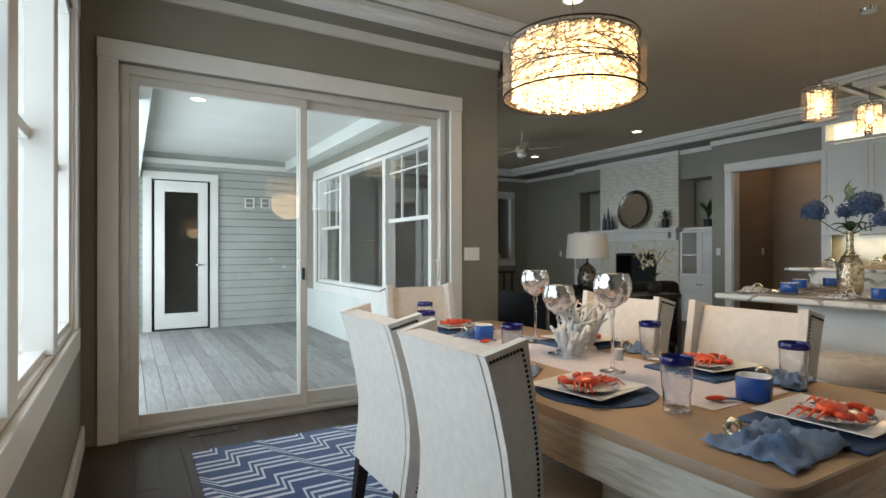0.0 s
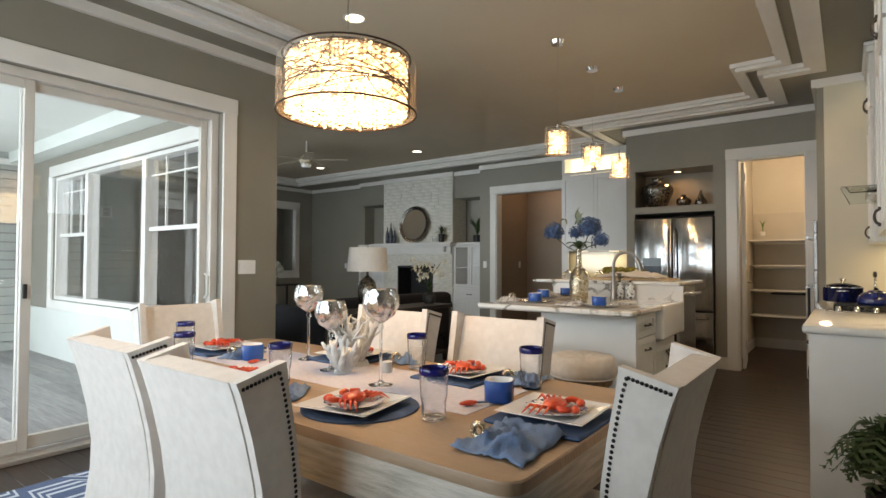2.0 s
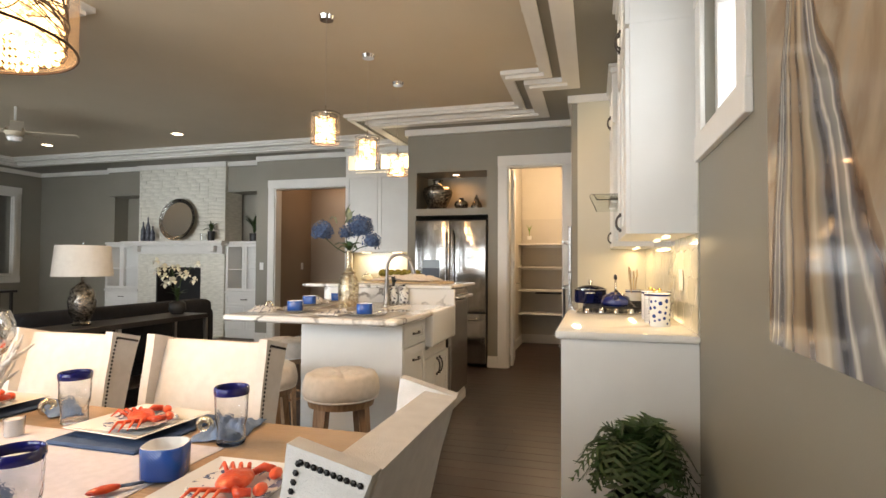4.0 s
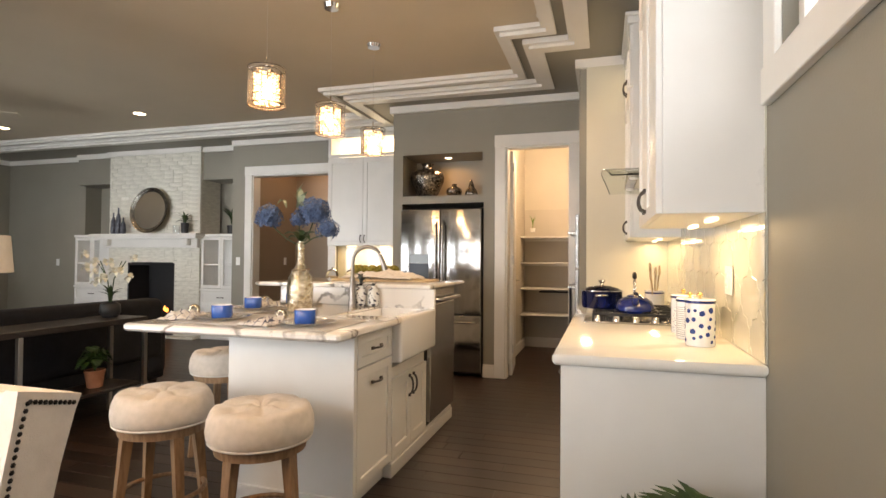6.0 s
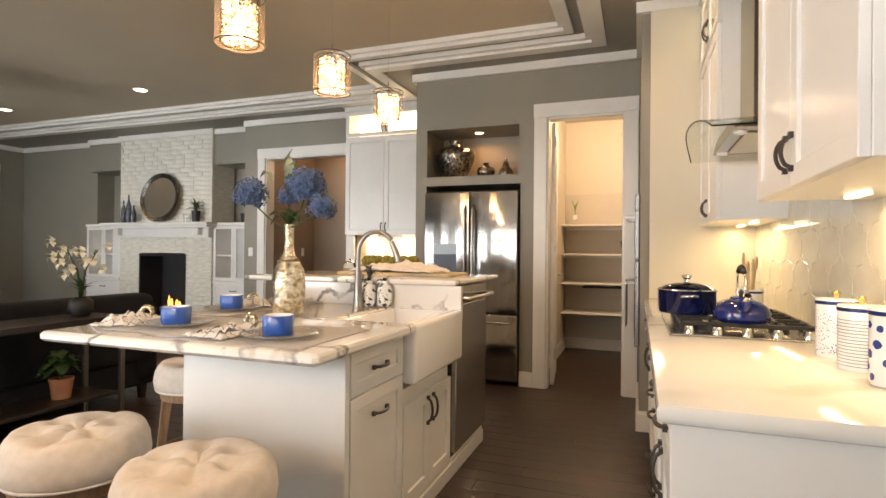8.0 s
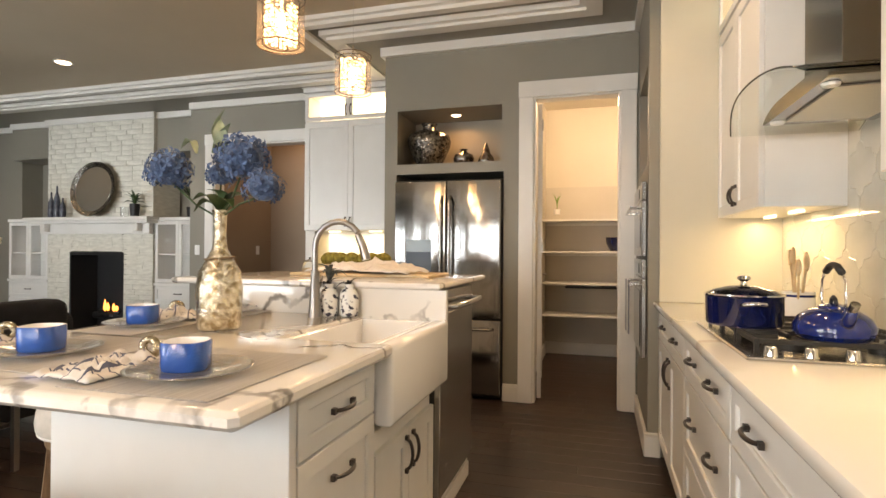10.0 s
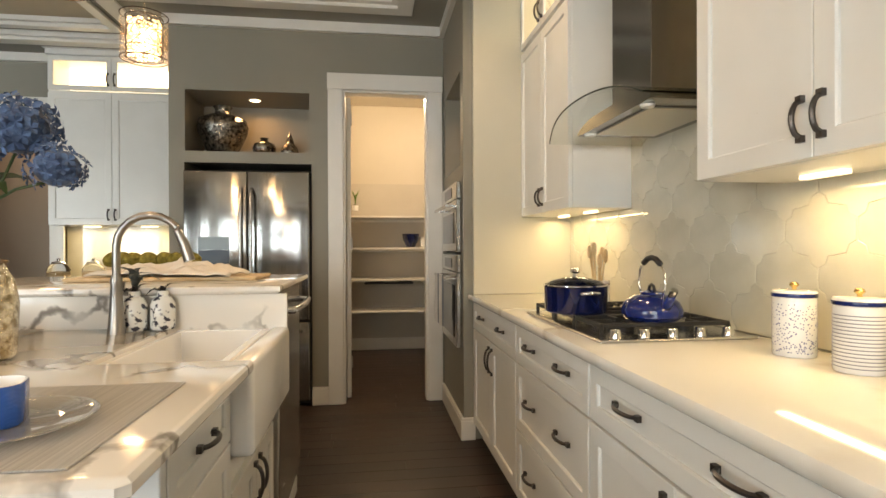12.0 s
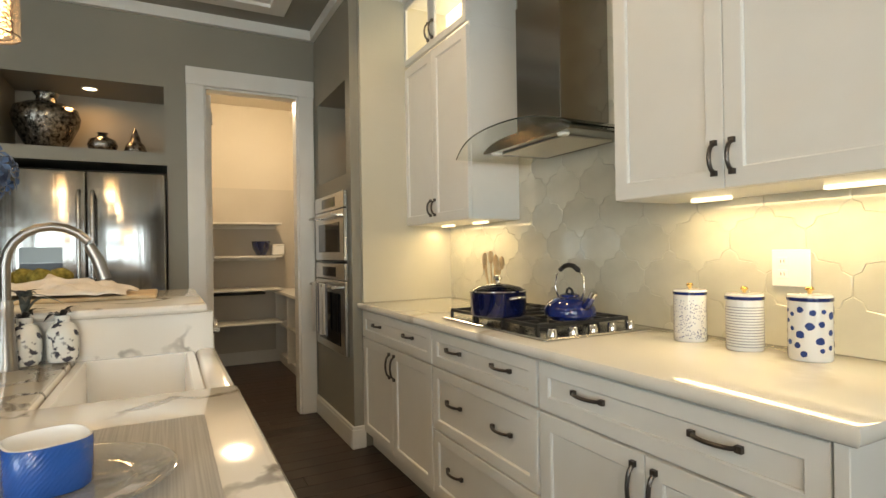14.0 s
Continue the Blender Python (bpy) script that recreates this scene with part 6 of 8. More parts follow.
mwc = node(MUG, "ShaderNodeTexCoord")
mwb = node(MUG, "ShaderNodeBump", Strength=0.3, Distance=0.001)
wire(MUG, mwc.outputs["Object"], mw.inputs["Vector"])
wire(MUG, mw.outputs["Fac"], mwb.inputs["Height"])
wire(MUG, mwb.outputs[0], MUG.node_tree.nodes["Principled BSDF"].inputs["Normal"])
PLAID = varied(material("plaid cotton napkin", rough=0.95), (0.55, 0.53, 0.5), (0.62, 0.6, 0.56), 8, bump=0.2, bump_scale=200)
pn = PLAID.node_tree.nodes["Principled BSDF"]
pc = node(PLAID, "ShaderNodeTexCoord")
ps = node(PLAID, "ShaderNodeSeparateXYZ")
wire(PLAID, pc.outputs["Object"], ps.inputs[0])
l1 = calc(PLAID, "GREATER_THAN", calc(PLAID, "FRACT", calc(PLAID, "MULTIPLY", ps.outputs[0], 24)), 0.9)
l2 = calc(PLAID, "GREATER_THAN", calc(PLAID, "FRACT", calc(PLAID, "MULTIPLY", ps.outputs[1], 20)), 0.9)
pm = node(PLAID, "ShaderNodeMix")
pm.data_type = "RGBA"
wire(PLAID, calc(PLAID, "MAXIMUM", l1, l2), pm.inputs["Factor"])
pm.inputs["A"].default_value, pm.inputs["B"].default_value = (0.62, 0.6, 0.57, 1), (0.1, 0.11, 0.16, 1)
wire(PLAID, pm.outputs["Result"], pn.inputs["Base Color"])


def lobed(bm, depth=0.055):
    """Turns a round pot into a rounded square one."""
    for v in bm.verts:
        a = math.atan2(v.co.y, v.co.x)
        k = 1 + depth * -math.cos(4 * a)
        v.co.x, v.co.y = v.co.x * k, v.co.y * k
    return bm


def crumpled(w, d, h, seed, mat, name, parent, label="", droop=None, nx=26, ny=20):
    """A crumpled cloth lying at z = 0."""
    bm = bmesh.new()
    rows = []
    for j in range(ny + 1):
        row = []
        for i in range(nx + 1):
            u, v = i / nx * 2 - 1, j / ny * 2 - 1
            edge = 1 + 0.18 * noise.noise(Vector((u * 1.5, v * 1.5, seed)))
            x, y = u * w / 2 * edge, v * d / 2 * edge
            n1 = noise.noise(Vector((u * 1.8 + seed, v * 2.4, seed * 2.1)))
            n2 = abs(noise.noise(Vector((u * 3.2 + seed, v * 4.5, seed))))
            z = h * (0.15 + 0.75 * max(0, n1 + 0.25) + 1.1 * n2) * (1 - 0.75 * max(abs(u), abs(v)) ** 4)
            if droop:
                z, x, y = droop(x, y, z)
            row.append(bm.verts.new((x, y, max(z, 0.002) if not droop else z)))
        rows.append(row)
    for j in range(ny):
        for i in range(nx):
            bm.faces.new((rows[j][i], rows[j][i + 1], rows[j + 1][i + 1], rows[j + 1][i]))
    ob = part(name, bm, mat, parent, label, smooth=True)
    so = ob.modifiers.new("thick", "SOLIDIFY")
    so.thickness = 0.0025
    return ob


IZ = 0.921
SET = [(4.11, 1.87, 0), (4.18, 2.41, 0), (4.70, 2.60, 90), (5.13, 2.58, 90)]
for k, (x, y, a) in enumerate(SET):
    mt = thing("placemat", pose(x, y, IZ, 0, 0, a), "grey ribbed woven placemat on the island", "placemat", "placemats on the island")
    part("weave", block(-0.17 if k < 2 else -0.13, 0.29 if k < 2 else 0.13, -0.19, 0.19, 0.0, 0.003, 0.001), MAT, mt)
    pl = thing("dinner_plate", pose(x, y, IZ + 0.004, 0, 0, a), "pearly round dinner plate on a grey placemat", "plate", "plates on the island")
    part("plate", lathe([(0, 0.0), (0.07, 0.0), (0.08, 0.004), (0.135, 0.016), (0.138, 0.018), (0.133, 0.0195)] + [(0.130 - 0.004 * k, 0.0185 - 0.0009 * k + 0.0014 * (k % 2)) for k in range(12)] + [(0.078, 0.008), (0, 0.007)], 56), CLEAR, pl, smooth=40)
    mg = thing("ramekin", pose(x + 0.01, y + 0.02, IZ + 0.012, 0, 0, a + 20), "rounded square cobalt blue ramekin with a white inside on a plate", "bowl", "blue ramekins on the island")
    part("body", lobed(lathe([(0, 0.003), (0.047, 0.003), (0.05, 0.0), (0.0535, 0.004), (0.054, 0.03), (0.054, 0.064), (0.0525, 0.066)], 48)), MUG, mg, smooth=50)
    part("lining", lobed(lathe([(0.0524, 0.066), (0.0495, 0.0665), (0.0485, 0.06), (0.047, 0.02), (0.04, 0.009), (0, 0.009)], 48)), PORCELAIN, mg, "white glazed lining", smooth=50)
    dx, dy = ((-0.02, 0.235) if k < 2 else (0.2, 0.05))
    if k == 0:
        dx, dy = -0.03, 0.21
    nk = thing("napkin", pose(x + dx, y + dy, IZ + 0.006, 0, 0, 20 * k), "crumpled white plaid napkin gathered in a ring", "napkin", "napkins on the island")
    crumpled(0.24, 0.17, 0.035, 3.3 + k, PLAID, "cloth", nk)
    part("ring", tube([(0.125 + 0.0 * i, 0.023 * math.cos(i * 0.4488), 0.03 + 0.021 * math.sin(i * 0.4488)) for i in range(14)], 0.0105, 8, closed=True), GOLDMERC, nk, "gold beaded napkin ring", smooth=True)

vase = thing("flower_vase", pose(4.735, 2.3, IZ) @ Matrix.Diagonal((0.94, 0.94, 1.0, 1.0)), "champagne mercury bottle vase with blue hydrangeas", "vase")
part("bottle", lathe([(0, 0), (0.07, 0), (0.08, 0.01), (0.083, 0.08), (0.086, 0.15), (0.075, 0.21), (0.045, 0.26), (0.028, 0.29), (0.023, 0.33), (0.024, 0.40), (0.03, 0.43), (0.026, 0.43), (0.02, 0.39), (0, 0.38)], 40), GOLDMERC, vase, smooth=50)
rope = [(0.055 * math.cos(t * 0.35) + 0.006 * math.sin(t), 0.055 * math.sin(t * 0.35), 0.245 + 0.001 * t) for t in range(19)] + [(0.07, -0.02 + 0.002 * t, 0.25 - 0.012 * t) for t in range(8)]
part("twine", tube(rope, 0.0035, 6), material("brown twine", (0.18, 0.12, 0.07), 0.9), vase, "brown twine tied round the neck", smooth=True)
BLOOM = varied(material("blue hydrangea petal", rough=0.7, sheen=0.2), (0.006, 0.02, 0.07), (0.07, 0.135, 0.27), 40, 3, ramp=(0.25, 0.75))
LEAF = varied(material("dark green leaf", rough=0.5), (0.02, 0.04, 0.012), (0.05, 0.09, 0.03), 20)
LEAF_P = varied(material("pale green leaf", rough=0.6), (0.18, 0.24, 0.16), (0.32, 0.38, 0.28), 20)


def bloom(c, r, seed):
    rg = random.Random(seed)
    bm = bmesh.new()
    n = int(105 * (r / 0.1) ** 2)
    for i in range(n):
        z = 1 - 2 * (i + 0.5) / n
        if z < -0.75:
            continue
        a = i * 2.39996
        s = math.sqrt(1 - z * z)
        d = Vector((s * math.cos(a), s * math.sin(a), z * 0.85))
        p = Vector(c) + d * r * rg.uniform(0.86, 1.06)
        nrm = (d.normalized() + Vector((rg.uniform(-0.4, 0.4), rg.uniform(-0.4, 0.4), rg.uniform(-0.3, 0.3)))).normalized()
        t1 = nrm.orthogonal().normalized()
        t2 = nrm.cross(t1)
        rot = rg.uniform(0, 1.57)
        q = r * 0.235 * rg.uniform(0.8, 1.2)
        mid = bm.verts.new(p)
        for k in range(4):
            b0 = rot + k * math.pi / 2
            e = [bm.verts.new(p + q * (math.cos(b0 + o) * t1 + math.sin(b0 + o) * t2) * l + nrm * q * hgt) for o, l, hgt in ((-0.55, 0.75, 0.22), (0.0, 1.1, 0.28 * rg.uniform(0, 1.3)), (0.55, 0.75, 0.22))]
            bm.faces.new((mid, e[0], e[1])), bm.faces.new((mid, e[1], e[2]))
    ellipsoid(c, (r * 0.78, r * 0.78, r * 0.66), 14, 8, bm)
    return bm


def leaf_bm(base, tip, width, bend=0.02, bm=None, seg=6):
    bm = bm or bmesh.new()
    a, b = Vector(base), Vector(tip)
    d = b - a
    side = d.cross(Vector((0, 0, 1)))
    side = side.normalized() if side.length > 1e-4 else Vector((1, 0, 0))
    up = side.cross(d).normalized()
    prev = None
    for i in range(seg + 1):
        s = i / seg
        w = width * math.sin(math.pi * (0.06 + 0.94 * s) ** 0.8) * 0.5
        mid = a + d * s + up * bend * math.sin(math.pi * s) * 2
        row = [bm.verts.new(mid + side * w + up * w * 0.35), bm.verts.new(mid), bm.verts.new(mid - side * w + up * w * 0.35)]
        if prev:
            bm.faces.new((prev[0], prev[1], row[1], row[0])), bm.faces.new((prev[1], prev[2], row[2], row[1]))
        prev = row
    return bm


for k, (y, z, r, x) in enumerate(((0.245, 0.585, 0.088, 0.0), (-0.10, 0.61, 0.098, 0.0), (-0.215, 0.505, 0.074, -0.03), (0.07, 0.575, 0.062, 0.09))):
    part("flower_head", bloom((x, y, z), r, k + 2), BLOOM, vase, "blue hydrangea head")
    part("stem", tube([(0, 0, 0.40), (x * 0.4, y * 0.45, 0.45), (x, y, z - r * 0.4)], 0.004, 6), LEAF, vase, smooth=True)
for tip, w, m in (((0.02, 0.15, 0.47), 0.07, LEAF), ((-0.03, 0.10, 0.42), 0.07, LEAF), ((0.05, -0.13, 0.47), 0.075, LEAF), ((-0.05, -0.10, 0.43), 0.06, LEAF), ((-0.06, 0.02, 0.50), 0.07, LEAF), ((0.02, 0.02, 0.77), 0.05, LEAF_P), ((-0.02, -0.06, 0.74), 0.045, LEAF_P), ((0.01, 0.07, 0.72), 0.04, LEAF_P), ((0.0, -0.02, 0.80), 0.035, LEAF_P), ((0.0, 0.19, 0.66), 0.05, LEAF_P)):
    b0 = (0, 0, 0.42) if m is LEAF else (tip[0] * 0.5, tip[1] * 0.6, 0.64)
    part("leaf", leaf_bm(b0, tip, w), m, vase, "dark green leaf" if m is LEAF else "pale green leaf", smooth=True)

PATTERN = varied(material("patterned white glaze", rough=0.15, coat=0.4), (0.06, 0.06, 0.08), (0.75, 0.74, 0.7), 34, 2, ramp=(0.40, 0.46))
for x, y in ((5.22, 2.12), (5.235, 2.03)):
    s = thing("soap_jar", pose(x, y, IZ), "small white jar with dark floral pattern and black bow", "jar", "jars behind the faucet")
    part("jar", lathe([(0, 0), (0.036, 0), (0.042, 0.01), (0.042, 0.09), (0.03, 0.115), (0.02, 0.12), (0.02, 0.14), (0, 0.14)], 24), PATTERN, s, smooth=40)
    for q in ((-0.05, -0.03, 0.15), (0.04, -0.05, 0.16), (-0.05, 0.04, 0.125), (0.03, 0.05, 0.13)):
        part("ribbon", leaf_bm((0, 0, 0.125), q, 0.022, 0.01), material("black ribbon", (0.01, 0.01, 0.012), 0.4) if "black ribbon" not in bpy.data.materials else bpy.data.materials["black ribbon"], s, "black ribbon loop")
herb = thing("herb_sprig", pose(5.22, 2.12, IZ + 0.142), "dark leafy sprig standing in a patterned jar", "plant")
rg = random.Random(9)
for k in range(12):
    a = rg.uniform(0, 6.28)
    part("leaf", leaf_bm((0, 0, 0), (rg.uniform(0.05, 0.13) * math.cos(a), rg.uniform(0.06, 0.13) * math.sin(a), rg.uniform(0.02, 0.09)), 0.026), varied(material("grey green leaf", rough=0.6), (0.05, 0.06, 0.06), (0.16, 0.18, 0.17), 30) if "grey green leaf" not in bpy.data.materials else bpy.data.materials["grey green leaf"], herb, smooth=True)

BZ = 1.073
tray = thing("serving_board", pose(5.78, 2.2, BZ), "pale serving board on the raised bar", "board")
part("board", block(-0.18, 0.18, -0.42, 0.36, 0.0, 0.016, 0.004), SPOON, tray)
cl = thing("tea_towel", pose(5.74, 2.18, BZ + 0.018, 0, 0, 80), "white tea towel with dark stripes crumpled on the board", "towel")
crumpled(0.62, 0.26, 0.06, 7.7, LINEN_W, "cloth", cl)
MOSS = varied(material("yellow green moss", rough=0.95), (0.12, 0.1, 0.015), (0.3, 0.25, 0.05), 40, 4, bump=1.0, bump_scale=120)
rg = random.Random(4)
for k in range(7):
    mo = thing("moss_ball", pose(5.86 + rg.uniform(-0.05, 0.05), 2.12 + k * 0.062, BZ + 0.085), "yellow green moss ball on the serving board", "ornament", "moss balls")
    bm = ellipsoid((0, 0, 0), (0.045, 0.045, 0.038), 14, 10)
    for v in bm.verts:
        v.co *= 1 + 0.12 * noise.noise(v.co * 60 + Vector((k, 0, 0)))
    part("ball", bm, MOSS, mo, smooth=True)
    part("stand", lathe([(0, -0.067), (0.03, -0.067), (0.03, -0.03), (0, -0.03)], 14), SPOON, mo, smooth=30)
for x, y in ((8.1, 3.9), (8.15, 3.65), (8.1, 3.4)):
    j = thing("glass_jar", pose(x, y, 0.921), "round clear glass jar with a lid on the far worktop", "jar", "glass jars")
    part("jar", lathe([(0, 0), (0.07, 0), (0.085, 0.03), (0.085, 0.12), (0.06, 0.16), (0.055, 0.165)], 24), GLASS_T, j, smooth=50)
    part("lid", lathe([(0.058, 0.166), (0.05, 0.18), (0.012, 0.19), (0.015, 0.21), (0, 0.215)], 20), SILVER, j, "silver jar lid", smooth=50)
    part("filling", lathe([(0, 0.004), (0.066, 0.004), (0.08, 0.03), (0.08, 0.09), (0, 0.1)], 20), SPOON, j, "pale filling")

# ---- dining table setting ----
CER = material("white square china", (0.74, 0.74, 0.74), 0.12, coat=0.4)
CHINA = material("patterned china", (0.7, 0.7, 0.7), 0.12, coat=0.4)
cb2 = CHINA.node_tree.nodes["Principled BSDF"]
cc = node(CHINA, "ShaderNodeTexCoord")
cl2 = node(CHINA, "ShaderNodeVectorMath")
cl2.operation = "LENGTH"
wire(CHINA, cc.outputs["Object"], cl2.inputs[0])
n3 = node(CHINA, "ShaderNodeTexNoise", Scale=55.0, Detail=3.0)
wire(CHINA, cc.outputs["Object"], n3.inputs["Vector"])
rimm = calc(CHINA, "MULTIPLY", calc(CHINA, "GREATER_THAN", cl2.outputs["Value"], 0.068), calc(CHINA, "GREATER_THAN", n3.outputs["Fac"], 0.53))
mx = node(CHINA, "ShaderNodeMix")
mx.data_type = "RGBA"
wire(CHINA, rimm, mx.inputs["Factor"])
mx.inputs["A"].default_value, mx.inputs["B"].default_value = (0.7, 0.7, 0.7, 1), (0.12, 0.15, 0.25, 1)
wire(CHINA, mx.outputs["Result"], cb2.inputs["Base Color"])
DENIM = varied(material("denim blue cloth", rough=0.95), (0.03, 0.06, 0.13), (0.06, 0.1, 0.19), 12, bump=0.3, bump_scale=200)
DENIM_L = varied(material("faded blue napkin", rough=0.95), (0.1, 0.16, 0.28), (0.18, 0.25, 0.38), 9, bump=0.3, bump_scale=200)
RED = varied(material("red crab shell", rough=0.35, coat=0.3), (0.5, 0.03, 0.012), (0.78, 0.1, 0.03), 25, bump=0.4, bump_scale=80)
RIMBLUE = material("cobalt glass rim", (0.006, 0.008, 0.1), 0.05, coat=0.5)
BUBBLE = varied(material("bubbled tumbler glass", (0.93, 0.95, 0.96), 0.04, trans=1.0, ior=1.18), (0.86, 0.88, 0.9), (0.97, 0.98, 1.0), 30, bump=0.25, bump_scale=60)


def square_plate():
    t = thing("square_plate", pose(0, 0, 0), "white square plate on a blue cloth", "plate", "square plates on the dining table")
    bm = bmesh.new()
    rows = []
    for s, z in ((0.075, 0.004), (0.082, 0.008), (0.132, 0.022), (0.135, 0.02), (0.085, 0.002), (0.075, 0.0)):
        rows.append([bm.verts.new((sx * s, sy * s, z)) for sx, sy in ((-1, -1), (1, -1), (1, 1), (-1, 1))])
    for a, b in zip(rows, rows[1:]):
        for i in range(4):
            bm.faces.new((a[i], a[(i + 1) % 4], b[(i + 1) % 4], b[i]))
    bm.faces.new(rows[0]), bm.faces.new(rows[-1][::-1])
    bmesh.ops.recalc_face_normals(bm, faces=bm.faces[:])
    part("plate", bm, CER, t)
    return t


def round_plate():
    t = thing("salad_plate", pose(0, 0, 0), "round china plate with a dark patterned rim", "plate", "salad plates on the dining table")
    part("plate", lathe([(0, 0.003), (0.05, 0.003), (0.062, 0.006), (0.092, 0.014), (0.095, 0.013), (0.064, 0.002), (0.05, 0), (0, 0)], 40), CHINA, t, smooth=40)
    return t


def crab():
    t = thing("crab_ornament", pose(0, 0, 0), "red crab ornament lying on a china plate", "ornament", "red crabs on the plates")
    bm = ellipsoid((0, 0, 0.016), (0.045, 0.032, 0.015), 16, 8)
    for v in bm.verts:
        v.co.z += 0.003 * noise.noise(v.co * 70)
    part("shell", bm, RED, t, smooth=True)
    for s in (-1, 1):
        cbm = tube([(s * 0.035, 0.015, 0.014), (s * 0.06, 0.03, 0.018), (s * 0.052, 0.052, 0.017)], 0.008, 8, taper=[0.8, 1.1, 1.0])
        ellipsoid((s * 0.036, 0.062, 0.016), (0.02, 0.012, 0.01), 10, 6, cbm)
        part("claw", cbm, RED, t, smooth=True)
        for k in range(4):
            y = 0.008 - k * 0.013
            part("leg", tube([(s * 0.036, y, 0.012), (s * 0.062, y - 0.008 - k * 0.004, 0.022), (s * 0.08, y - 0.02 - k * 0.006, 0.003)], 0.004, 6, taper=[1.2, 1, 0.4]), RED, t, smooth=True)
    return t


def tumbler():
    t = thing("tumbler", pose(0, 0, 0), "bubbled clear tumbler with a cobalt blue rim", "glass", "tumblers on the dining table")
    part("glass", lathe([(0, 0.004), (0.034, 0.002), (0.037, 0.006), (0.037, 0.05), (0.0415, 0.07), (0.044, 0.138), (0.0415, 0.138), (0.039, 0.075), (0.0335, 0.052), (0.0335, 0.014), (0, 0.012)], 28), BUBBLE, t, smooth=50)
    part("rim", lathe([(0.0444, 0.134), (0.0462, 0.14), (0.046, 0.152), (0.0435, 0.155), (0.041, 0.152), (0.0412, 0.1385), (0.0444, 0.134)], 28), RIMBLUE, t, "cobalt blue glass rim", smooth=50)
    return t


def table_mug():
    t = thing("ramekin", pose(0, 0, 0), "rounded square blue ramekin with a white inside on the dining table", "bowl", "ramekins on the dining table")
    part("body", lobed(lathe([(0, 0), (0.047, 0), (0.051, 0.004), (0.052, 0.07), (0.050, 0.072)], 48)), MUG, t, smooth=50)
    part("lining", lobed(lathe([(0.0499, 0.072), (0.0475, 0.0725), (0.0465, 0.06), (0.045, 0.012), (0, 0.008)], 48)), PORCELAIN, t, "white glazed lining", smooth=50)
    return t


DZ = TZ + 0.0005
PLATES = [(1.62, 1.745, 10), (1.60, 2.40, 0), (2.235, 1.745, 176), (2.24, 2.40, 180), (1.92, 1.19, 92), (1.98, 3.12, -90)]
sq, rp2, crb = square_plate(), round_plate(), crab()
for k, (x, y, a) in enumerate(PLATES):
    mt = thing("placemat", pose(x + (0.03 if k in (0, 1) else 0), y, DZ), "round dark blue placemat under a square plate" if k < 2 else "folded dark blue cloth under a square plate", "placemat", "blue placemats")
    if k < 2:
        part("weave", lathe([(0, 0), (0.19, 0), (0.19, 0.004), (0, 0.005)], 44, squash=(1, 1)), DENIM, mt, smooth=30)
    else:
        part("weave", block(-0.17, 0.17, -0.15, 0.15, 0, 0.012, 0.005), DENIM, mt)
    zz = DZ + (0.0055 if k < 2 else 0.0125)
    for ob, dz in ((sq, 0), (rp2, 0.009), (crb, 0.014)):
        m = pose(x, y, zz + dz, 0, 0, a + (25 * k if ob is crb else 0)) @ Matrix.Scale(1.12 if ob is crb else 1.0, 4)
        if k < 5:
            copy_thing(ob, m)
        else:
            ob.matrix_world = m
GLASSES = [(1.69, 1.475), (2.215, 1.425), (2.24, 2.0), (1.63, 2.84), (1.84, 3.24), (1.70, 2.24)]
tm = tumbler()
for k, (x, y) in enumerate(GLASSES[1:]):
    copy_thing(tm, pose(x, y, DZ))
tm.matrix_world = pose(GLASSES[0][0], GLASSES[0][1], DZ)
mug = table_mug()
copy_thing(mug, pose(1.92, 2.76, DZ + 0.003, 0, 0, 160))
mug.matrix_world = pose(1.985, 1.425, DZ + 0.003, 0, 0, 200)


def goblet(x, y, h, r, base):
    t = thing("candle_goblet", pose(x, y, base), "tall silver mercury glass candle goblet", "candle holder", "mercury goblets on the dining table")
    part("foot", lathe([(0, 0), (0.045, 0), (0.047, 0.003), (0.012, 0.012), (0.006, 0.02), (0.0055, h - 0.16), (0.012, h - 0.145), (0.007, h - 0.13), (0, h - 0.13)], 28), GLASS_T, t, "clear glass stem and foot", smooth=50)
    part("bowl", lathe([(0.0, h - 0.13), (0.012, h - 0.128), (r * 0.75, h - 0.10), (r, h - 0.06), (r * 0.98, h - 0.03), (r * 0.82, h), (r * 0.78, h), (r * 0.92, h - 0.03), (r * 0.94, h - 0.06), (r * 0.7, h - 0.095), (0, h - 0.12)], 36), SILVER, t, "silvered crackled bowl", smooth=50)
    part("candle", lathe([(0, h - 0.119), (0.025, h - 0.11), (0.025, h - 0.05), (0, h - 0.05)], 16), PORCELAIN, t, "white candle")


RZ = TZ + 0.0025
goblet(1.909, 1.904, 0.365, 0.070, RZ)
goblet(1.98, 2.27, 0.30, 0.070, RZ)
goblet(2.085, 2.55, 0.355, 0.070, RZ)
CORAL = varied(material("white coral", rough=0.8), (0.6, 0.59, 0.57), (0.72, 0.71, 0.69), 30, bump=0.8, bump_scale=90)


